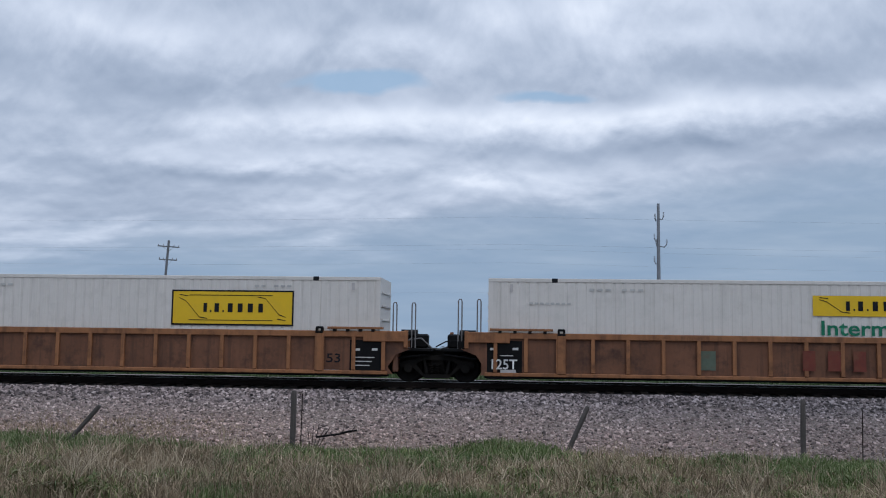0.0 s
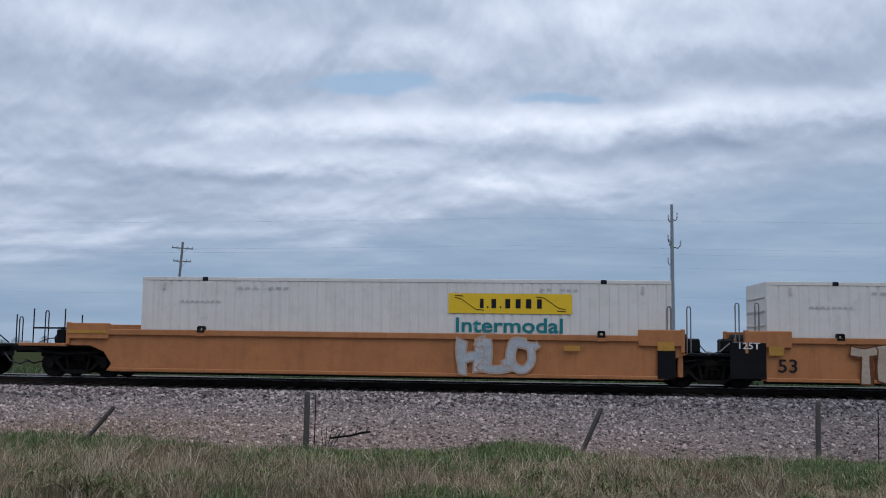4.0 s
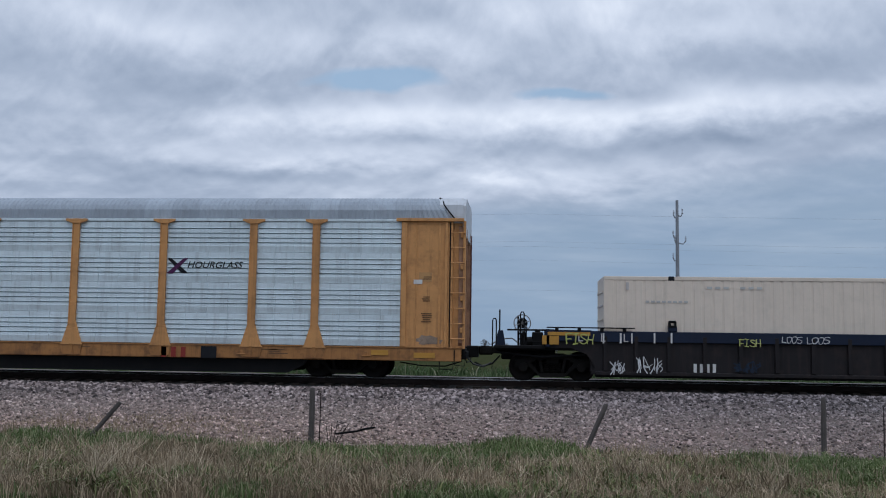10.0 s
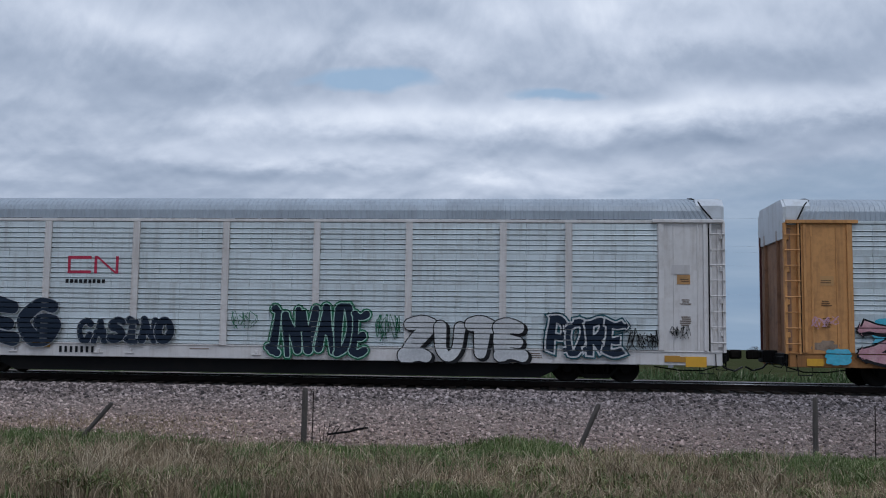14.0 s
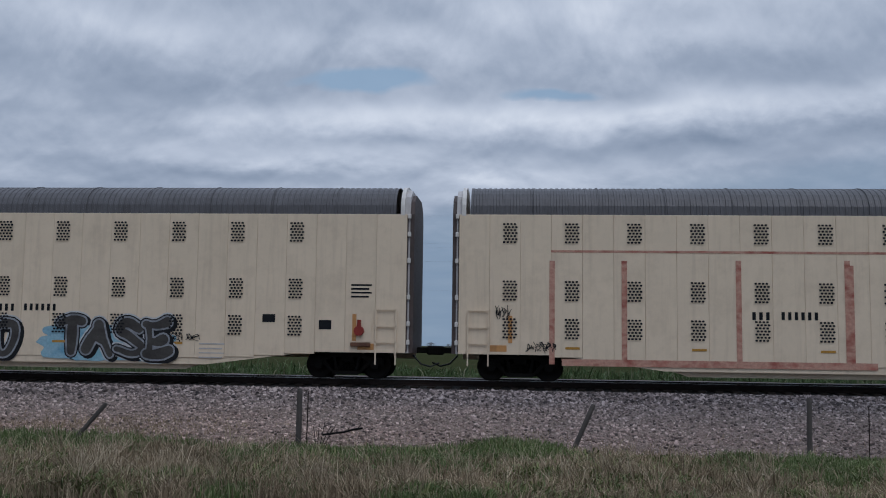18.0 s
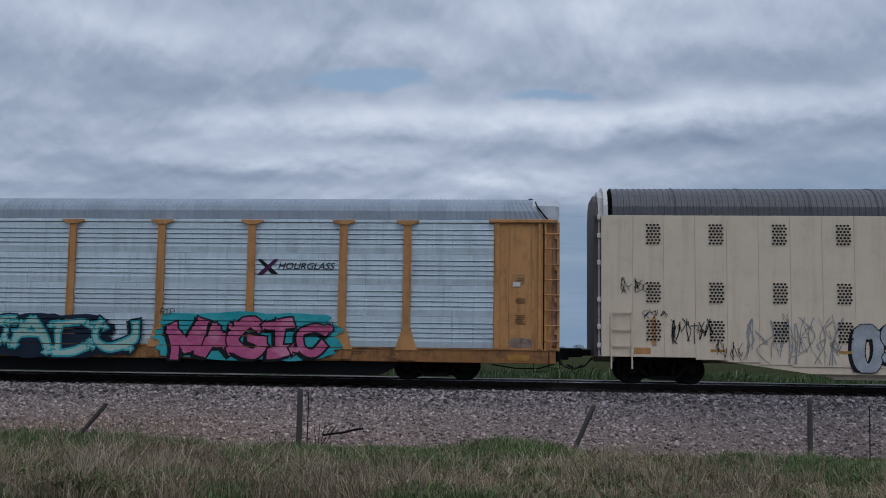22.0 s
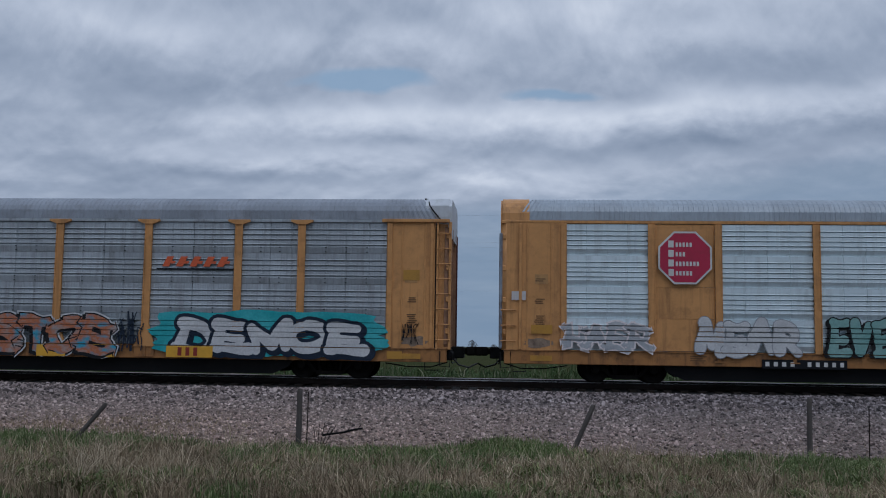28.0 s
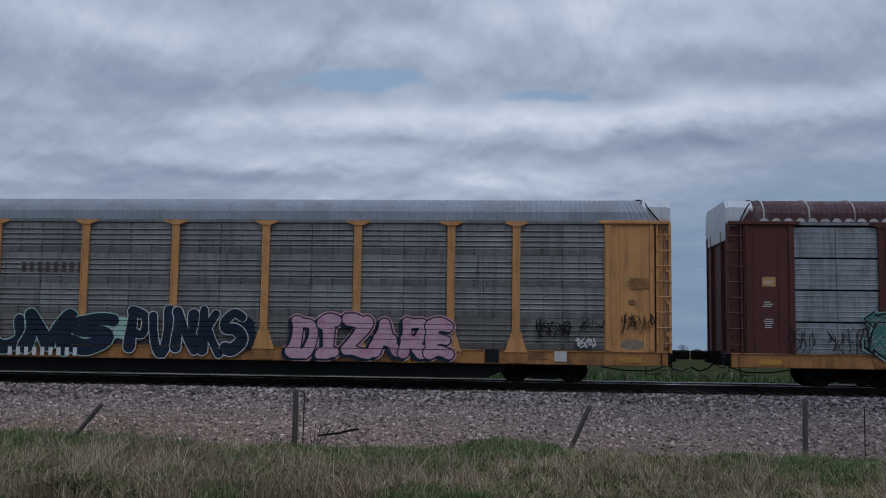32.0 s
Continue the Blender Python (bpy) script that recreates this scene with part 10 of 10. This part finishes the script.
graffiti(R[7], "SONEL", -11.41, -6.73, 0.53, 2.04, P_NAVY, P_WHITE, None, seed=121, wild=1.0, fat=0.06, y=-1.628, edge=0.04, shine=None)
stripes_mark(R[7], -6.86, -4.56, 2.95, 3.76, M_INK, -1.535)
graffiti(R[7], "EROY", -3.74, -0.27, 0.97, 2.02, P_WHITE, P_SOOT, None, seed=122, wild=1.1, fat=-0.012, y=-1.628, edge=0.02, shine=None)
graffiti(R[7], "AU", 0.18, 2.17, 0.95, 1.83, P_CYAN, P_BLUE, None, seed=123, wild=0.9, fat=0.07, y=-1.628, edge=0.052, shine=None)
number_plate(R[7], -7.41, -5.01, 0.61, 0.91, 10, 124, y=-1.57, dark=True)
bars(R[7], [(-4.96, -4.52, 0.63, 0.94)], M_YELBRIGHT, -1.57, "marking")
bars(R[7], [(-4.45, -4.02, 0.67, 0.93)], M_INK, -1.57, "marking")
scrawl(R[7], 2.27, 3.57, 1.15, 1.56, P_WHITE, 125, y=-1.642, w=0.02, loops=9)
graffiti(R[7], "GEDS", 4.44, 7.9, 1.02, 1.9, P_SOOT, P_CHROME, None, seed=126, wild=1.0, fat=0.05, y=-1.628, edge=0.016, shine=None)
block_mark(R[7], 4.89, 5.97, 0.6, 0.91, 3, M_DULLRED, -1.57, slant=0, label="")
bars(R[7], [(4.98, 6.8, 0.59, 0.99)], M_YELBRIGHT, -1.568, "marking")
scrawl(R[7], 12.1, 12.82, 1.51, 2.14, P_BLACK, 127, y=-1.642, w=0.03, loops=5)
bars(R[7], [(12.14, 12.65, 2.9, 3.21)], M_STICKER, -1.572, "marking")
bars(R[7], [(10.77, 11.15, 0.63, 0.95)], M_INK, -1.57, "marking")
scrawl(R[7], 2.16, 3.47, 1.08, 1.6, P_WHITE, 128, y=-1.642, w=0.02, loops=8)
bars(R[7], [(-12.7, -11.96, 1.09, 1.44)], M_POST_PALE, -1.572, "marking")
bars(R[7], [(-11.67, -11.24, 0.59, 0.86)], M_YELBRIGHT, -1.57, "marking")

# rack with long graffiti
ring_mark(R[8], -6.41, -4.79, 3.13, 3.66, M_REDINK, -1.535)
hourglass_mark(R[8], 4.44, 3.34, -1.535)
cloud_patch(R[8], -10.46, -9.58, 0.46, 1.62, P_HOTDARK, 129, y=-1.624, lobes=9)
cloud_patch(R[8], -5.64, -4.27, 1.54, 2.08, P_HOTDARK, 130, y=-1.624, lobes=9)
cloud_patch(R[8], -1.41, 1.17, 0.61, 1.69, P_HOTDARK, 131, y=-1.624, lobes=9)
cloud_patch(R[8], -8.58, -7.02, 1.59, 2.02, P_LILAC, 132, y=-1.624, lobes=9)
graffiti(R[8], "JOKER", -9.71, -1.54, 0.44, 2.08, P_CAMO, P_BLACK, None, seed=133, wild=1.1, fat=0.08, y=-1.628, edge=0.05, shine=None)
cloud_patch(R[8], 1.22, 2.57, 0.47, 2.16, P_CYAN, 134, y=-1.624, lobes=9)
cloud_patch(R[8], 4.06, 5.69, 1.67, 2.16, P_CYAN, 135, y=-1.624, lobes=9)
graffiti(R[8], "SORAD", 1.38, 7.46, 0.48, 2.19, P_ORANGE, P_BROWN, None, seed=136, wild=1.0, fat=0.065, y=-1.628, edge=0.052, shine=None)
cloud_patch(R[8], 8.37, 9.17, 0.55, 1.55, P_HOTDARK, 137, y=-1.63, lobes=9)
scrawl(R[8], -0.65, 0.94, 1.74, 1.94, P_BLACK, 138, y=-1.642, w=0.03, loops=8)
scrawl(R[8], 9.39, 10.15, 1.68, 1.81, P_BLACK, 139, y=-1.642, w=0.02, loops=7)
scrawl(R[8], -0.65, 0.93, 1.46, 1.66, P_BLACK, 140, y=-1.642, w=0.03, loops=8)
scrawl(R[8], 9.38, 10.14, 1.48, 1.61, P_BLACK, 141, y=-1.642, w=0.02, loops=7)
scrawl(R[8], -0.66, 0.92, 1.17, 1.37, P_BLACK, 142, y=-1.642, w=0.03, loops=8)
scrawl(R[8], 9.37, 10.13, 1.29, 1.42, P_BLACK, 143, y=-1.642, w=0.02, loops=7)
scrawl(R[8], -0.66, 0.91, 0.89, 1.09, P_BLACK, 144, y=-1.642, w=0.03, loops=8)
scrawl(R[8], 9.36, 10.12, 1.09, 1.22, P_BLACK, 145, y=-1.642, w=0.02, loops=7)
block_mark(R[8], -6.33, -4.62, 0.59, 0.85, 8, M_WHITEINK, -1.645, slant=0, label="")
scrawl(R[8], -12.89, -11.95, 4.13, 4.57, P_BLACK, 146, y=-1.642, w=0.03, loops=6)
scrawl(R[8], -12.79, -12.03, 3.44, 3.96, P_BLACK, 147, y=-1.642, w=0.03, loops=6)
bars(R[8], [(5.83, 6.28, 0.54, 0.88)], M_INK, -1.645, "marking")
block_mark(R[8], 4.54, 5.15, 0.55, 0.85, 3, M_DULLRED, -1.645, slant=0, label="")
bars(R[8], [(-12.75, -12.21, 0.52, 0.73)], M_STICKER, -1.57, "marking")
cloud_patch(R[8], -10.53, -10.01, 1.3, 1.73, P_HOTDARK, 148, y=-1.628, lobes=9)

# cream-roofed rack
cloud_patch(R[9], 5.8, 11.95, 0.5, 2.33, P_LILACDARK, 149, y=-1.624, lobes=9)
graffiti(R[9], "SMORE", 5.97, 11.35, 0.63, 2.07, P_GOLD, P_BLUE, None, seed=150, wild=1.1, fat=0.07, y=-1.628, edge=0.052, shine=P_BROWN)
cloud_patch(R[9], -1.46, 5.88, 0.4, 2.33, P_NAVY, 151, y=-1.624, lobes=9)
graffiti(R[9], "VALOR", -0.74, 5.09, 0.64, 2.26, P_WHITE, P_NAVY, None, seed=152, wild=1.0, fat=0.04, y=-1.628, edge=0.052, shine=None)
cloud_patch(R[9], 4.86, 6.06, 1.13, 1.81, P_BLUE, 153, y=-1.63, lobes=9)
bars(R[9], [(12.05, 12.72, 3.37, 3.82)], M_INK, -1.5710000000000002, "marking")
bars(R[9], [(12.1, 12.67, 3.41, 3.78)], M_YEL, -1.574, "marking")
scrawl(R[9], 12.5, 13.01, 1.4, 1.87, P_RED, 154, y=-1.642, w=0.02, loops=6)
scrawl(R[9], 12.12, 12.49, 1.14, 1.64, P_GREEN, 155, y=-1.642, w=0.03, loops=5)
bars(R[9], [(9.37, 9.89, 0.68, 0.91)], M_YELBRIGHT, -1.57, "marking")
bars(R[9], [(3.41, 3.86, 0.76, 0.9)], M_YELBRIGHT, -1.57, "marking")

# rack with emblems
octagon_mark(R[10], -8.1, 3.72, 0.78, -1.62, 4)
octagon_mark(R[10], 7.99, 3.7, 0.82, -1.62, 4)
graffiti(R[10], "MEAR", -7.79, -4.79, 0.79, 2.01, P_WHITE, P_GREY, None, seed=156, wild=0.9, fat=0.08, y=-1.628, edge=0.025, shine=None)
graffiti(R[10], "HAER", -11.7, -9.04, 0.87, 1.84, P_CHROME, P_BLUSH, None, seed=157, wild=1.1, fat=0.03, y=-1.628, edge=0.045, shine=None)
graffiti(R[10], "EVEN", -4.09, -1.52, 0.86, 2.06, P_TEALPALE, P_BLACK, None, seed=158, wild=0.7, fat=0.1, y=-1.628, edge=0.035, shine=None)
graffiti(R[10], "JAKER", -1.19, 1.7, 0.87, 2.18, P_WHITE, P_BLACK, None, seed=159, wild=0.7, fat=0.1, y=-1.628, edge=0.035, shine=None)
cloud_patch(R[10], 1.62, 2.57, 0.97, 2.07, P_BLACK, 160, y=-1.628, lobes=2)
cloud_patch(R[10], 1.7, 2.47, 1.08, 1.99, P_CHROME, 161, y=-1.632, lobes=2)
graffiti(R[10], "EMAN2", 4.24, 7.5, 0.48, 1.87, P_WHITE, P_BLACK, None, seed=162, wild=0.7, fat=0.1, y=-1.628, edge=0.035, shine=None)
number_plate(R[10], -5.92, -3.51, 0.52, 0.78, 10, 163, y=-1.57, dark=True)
bars(R[10], [(-12.6, -11.97, 1.44, 1.7)], M_STICKER, -1.592, "marking")
block_mark(R[10], 4.43, 5.08, 0.58, 0.81, 3, M_DULLRED, -1.57, slant=0, label="")
bars(R[10], [(7.71, 8.1, 0.5, 0.85)], M_INK, -1.57, "marking")
bars(R[10], [(-13.18, -12.76, 2.43, 2.69)], M_POST_PALE, -1.592, "marking")

# slotted grey rack
cloud_patch(R[11], 4.25, 11.74, 0.62, 2.05, P_TEAL, 164, y=-1.624, lobes=9)
graffiti(R[11], "DEMOE", 5.0, 11.14, 0.57, 1.86, P_WHITE, P_NAVY, None, seed=165, wild=0.8, fat=0.10, y=-1.628, edge=0.105, shine=None)
block_mark(R[11], 4.62, 6.75, 3.35, 3.66, 5, M_ORANGEINK, -1.56, slant=0.16, label="red slanted mark")
block_mark(R[11], 4.80, 6.93, 3.44, 3.52, 5, M_ORANGEINK, -1.561, slant=0.04)
bars(R[11], [(4.45, 6.92, 3.25, 3.30)], M_INK, -1.56, "marking")
graffiti(R[11], "BESTOB", -2.79, 3.31, 0.5, 1.89, P_PATCH, P_BLACK, P_WHITE, seed=166, wild=1.1, fat=0.06, y=-1.628, edge=0.04, shine=None)
cloud_patch(R[11], -11.38, -3.07, 0.64, 2.2, P_NIGHT, 167, y=-1.624, lobes=19)
graffiti(R[11], "BOXR", -10.87, -4.25, 0.6, 2.21, P_CHROME, P_BLACK, None, seed=168, wild=1.1, fat=0.08, y=-1.628, edge=0.05, shine=P_GREY)
block_mark(R[11], -6.7, -4.57, 0.61, 0.79, 9, M_POST_PALE, -1.7, slant=0, label="")
block_mark(R[11], 5.24, 5.97, 0.64, 0.89, 3, M_DULLRED, -1.65, slant=0, label="")
bars(R[11], [(4.88, 6.32, 0.59, 0.93)], M_YELBRIGHT, -1.645, "marking")
bars(R[11], [(12.07, 12.56, 2.99, 3.3)], M_STICKER, -1.572, "marking")
scrawl(R[11], 12.03, 12.54, 1.07, 1.74, P_BLACK, 169, y=-1.642, w=0.03, loops=6)
scrawl(R[11], -4.05, -3.15, 1.26, 1.68, P_WHITE, 170, y=-1.642, w=0.03, loops=7)
scrawl(R[11], -11.55, -10.96, 1.19, 1.58, P_WHITE, 171, y=-1.642, w=0.03, loops=6)
bars(R[11], [(11.61, 12.07, 0.63, 0.86)], M_STICKER, -1.57, "marking")
bars(R[11], [(-12.77, -12.02, 1.31, 2.07)], P_CHROME, -1.572, "marking")
scrawl(R[11], 3.32, 4.17, 0.69, 1.98, P_NAVY, 172, y=-1.642, w=0.06, loops=6)
bars(R[11], [(0.81, 1.73, 0.57, 0.92)], M_YELBRIGHT, -1.645, "marking")
bars(R[11], [(2.48, 3.25, 0.56, 0.94)], M_YELBRIGHT, -1.645, "marking")

# dark brown rack
graffiti(R[12], "COUENG", -11.94, -4.58, 0.53, 2.31, P_WHITE, P_BLACK, None, seed=173, wild=0.7, fat=0.11, y=-1.628, edge=0.085, shine=None)
cloud_patch(R[12], -4.51, -3.43, 0.93, 2.05, P_BLACK, 174, y=-1.628, lobes=2)
cloud_patch(R[12], -4.43, -3.53, 1.16, 1.96, P_WHITE, 175, y=-1.632, lobes=2)
number_plate(R[12], -8.26, -7.41, 0.57, 0.87, 4, 176, y=-1.645, dark=True)
number_plate(R[12], -6.76, -5.06, 0.57, 0.9, 6, 177, y=-1.645, dark=True)
block_mark(R[12], 4.97, 5.86, 0.57, 0.85, 3, M_DULLRED, -1.574, slant=0, label="")
bars(R[12], [(4.52, 6.31, 0.53, 0.92)], M_YELBRIGHT, -1.57, "marking")
scrawl(R[12], -3.4, -2.7, 1.02, 2.03, P_WHITE, 178, y=-1.642, w=0.02, loops=8)
block_mark(R[12], -7.21, -5.36, 3.43, 3.67, 6, M_SOOTINK, -1.535, slant=0, label="")
scrawl(R[12], 1.27, 4.03, 0.89, 1.76, P_CHROME, 179, y=-1.642, w=0.025, loops=10)
scrawl(R[12], 4.52, 5.8, 0.98, 1.79, P_GREY, 180, y=-1.642, w=0.025, loops=7)
scrawl(R[12], 6.67, 8.34, 0.93, 1.74, P_GREY, 181, y=-1.642, w=0.025, loops=7)
bars(R[12], [(12.38, 13.05, 2.7, 3.13)], M_WHITEINK, -1.572, "marking")
bars(R[12], [(12.43, 12.99, 2.75, 3.08)], M_BROWN, -1.576, "marking")
bars(R[12], [(12.49, 12.94, 2.94, 2.99)], M_WHITEINK, -1.579, "marking")
bars(R[12], [(12.49, 12.94, 2.82, 2.87)], M_WHITEINK, -1.579, "marking")
bars(R[12], [(12.3, 13.1, 1.88, 2.01)], M_POST_PALE, -1.572, "marking")
scrawl(R[12], 12.86, 13.31, 0.98, 1.69, P_WHITE, 182, y=-1.642, w=0.025, loops=6)
bars(R[12], [(-12.99, -12.55, 1.52, 1.66)], M_POST_PALE, -1.572, "marking")
block_mark(R[12], 5.85, 6.44, 0.61, 0.87, 3, M_DULLRED, -1.574, slant=0, label="")
bars(R[12], [(11.03, 11.52, 0.6, 0.96)], M_YELBRIGHT, -1.57, "marking")
bars(R[12], [(11.57, 11.95, 0.61, 0.95)], M_INK, -1.57, "marking")
bars(R[12], [(-11.93, -11.44, 0.6, 0.9)], M_YELBRIGHT, -1.57, "marking")
bars(R[12], [(-10.63, -9.76, 0.59, 0.87)], M_WHITEINK, -1.57, "marking")
bars(R[12], [(8.26, 9.06, 0.61, 0.92)], M_POST_PALE, -1.57, "marking")

# brown rack with wine roof
bars(R[13], [(-7.3, -1.46, 3.76, 4.7)], M_BROWN, -1.56, "sign_plate")
block_mark(R[13], -6.49, -4.67, 4.29, 4.55, 8, M_WHITEINK, -1.565, slant=0.06, label="")
bars(R[13], [(-6.5, -4.17, 4.14, 4.26)], M_WHITEINK, -1.565, "marking")
block_mark(R[13], -4.17, -1.87, 3.91, 4.53, 6, M_WHITEINK, -1.565, slant=0.12, label="")
graffiti(R[13], "UNDEER", -9.62, 0.61, 0.54, 2.32, P_SEA, P_BLACK, P_TEALPALE, seed=183, wild=1.2, fat=0.05, y=-1.628, edge=0.05, shine=None)
graffiti(R[13], "WEBER", 0.61, 6.44, 0.69, 2.37, P_CHROME, P_BLACK, P_WHITE, seed=184, wild=1.2, fat=0.04, y=-1.628, edge=0.05, shine=P_GREY)
bars(R[13], [(11.8, 12.47, 3.14, 3.65)], M_WHITEINK, -1.572, "marking")
bars(R[13], [(11.85, 12.42, 3.19, 3.6)], M_BROWN, -1.576, "marking")
bars(R[13], [(11.91, 12.36, 3.45, 3.52)], M_WHITEINK, -1.579, "marking")
bars(R[13], [(11.91, 12.36, 3.3, 3.37)], M_WHITEINK, -1.579, "marking")
block_mark(R[13], 4.85, 5.59, 0.6, 0.85, 3, M_DULLRED, -1.574, slant=0, label="")
scrawl(R[13], -11.82, -11.05, 0.98, 1.78, P_BLACK, 185, y=-1.642, w=0.03, loops=6)
scrawl(R[13], -10.69, -9.45, 1.0, 1.76, P_BLACK, 186, y=-1.642, w=0.03, loops=8)
bars(R[13], [(11.83, 12.43, 1.34, 1.57)], M_POST_PALE, -1.572, "marking")
bars(R[13], [(11.97, 12.36, 1.76, 1.84)], M_POST_PALE, -1.572, "marking")
bars(R[13], [(11.89, 12.5, 1.35, 1.58)], M_BOXCREAM, -1.572, "marking")
bars(R[13], [(-3.96, -3.47, 0.56, 0.73)], M_YELBRIGHT, -1.645, "marking")
bars(R[13], [(-1.32, -0.84, 0.6, 0.77)], M_YELBRIGHT, -1.645, "marking")
bars(R[13], [(1.52, 1.99, 0.65, 0.81)], M_YELBRIGHT, -1.645, "marking")
bars(R[13], [(4.19, 4.66, 0.69, 0.85)], M_YELBRIGHT, -1.645, "marking")
bars(R[13], [(6.99, 7.45, 0.73, 0.89)], M_YELBRIGHT, -1.57, "marking")
bars(R[13], [(8.21, 8.67, 0.75, 0.91)], M_YELBRIGHT, -1.57, "marking")
bars(R[13], [(9.59, 10.04, 0.77, 0.93)], M_YELBRIGHT, -1.57, "marking")
bars(R[13], [(10.47, 10.9, 0.6, 0.93)], M_INK, -1.57, "marking")
bars(R[13], [(11.35, 11.79, 0.58, 0.87)], M_YELBRIGHT, -1.57, "marking")
bars(R[13], [(9.9, 10.39, 0.59, 0.85)], M_POST_PALE, -1.57, "marking")

# last rack
graffiti(R[14], "NUMS", -8.98, -3.15, 0.55, 2.03, P_NAVY, P_MINT, None, seed=187, wild=0.9, fat=0.1, y=-1.628, edge=0.03, shine=None)
graffiti(R[14], "PUNKS", -2.97, 0.88, 0.57, 2.14, P_NAVY, P_WHITE, None, seed=188, wild=0.8, fat=0.1, y=-1.628, edge=0.03, shine=None)
cloud_patch(R[14], 0.53, 1.11, 0.85, 1.87, P_NAVY, 189, y=-1.628, lobes=2)
graffiti(R[14], "DIZARE", 2.04, 7.25, 0.57, 2.01, P_LILAC, P_NAVY, P_PINK, seed=190, wild=0.9, fat=0.08, y=-1.628, edge=0.04, shine=None)
scrawl(R[14], 9.5, 10.55, 1.34, 1.89, P_BLACK, 191, y=-1.642, w=0.05, loops=7)
scrawl(R[14], 10.83, 11.54, 1.57, 1.9, P_BLACK, 192, y=-1.642, w=0.03, loops=6)
scrawl(R[14], 10.67, 11.28, 1.06, 1.35, P_WHITE, 193, y=-1.642, w=0.04, loops=5)
block_mark(R[14], -6.32, -4.29, 3.17, 3.48, 8, M_SOOTINK, -1.535, slant=0, label="")
block_mark(R[14], -6.57, -4.26, 0.61, 0.86, 9, M_WHITEINK, -1.645, slant=0, label="")
block_mark(R[14], 5.64, 6.18, 0.58, 0.82, 3, M_DULLRED, -1.574, slant=0, label="")
bars(R[14], [(5.42, 6.3, 0.55, 0.88)], M_YELBRIGHT, -1.57, "marking")
bars(R[14], [(8.03, 8.45, 0.59, 0.97)], M_INK, -1.57, "marking")
scrawl(R[14], 11.96, 13.02, 1.51, 2.09, P_BLACK, 194, y=-1.642, w=0.03, loops=7)
bars(R[14], [(12.29, 12.85, 2.8, 3.13)], M_YELSILL, -1.572, "marking")
bars(R[14], [(10.08, 10.44, 0.65, 0.95)], M_POST_PALE, -1.57, "marking")
cloud_patch(R[14], -3.59, -2.8, 1.13, 1.82, P_MINT, 195, y=-1.624, lobes=9)


# ======== what moves ========
def travelled(t):
    return 23.42 * t if t <= 20 else 23.42 * 20 + 23.21 * (t - 20)


def motions():
    for ob, s in MOVING:
        walk(ob, [(t, pose(s + travelled(t), TRACK_Y, 0)) for t in (0, 4, 8, 12, 16, 19, 20, 21, 24, 28, 32)])


motions()
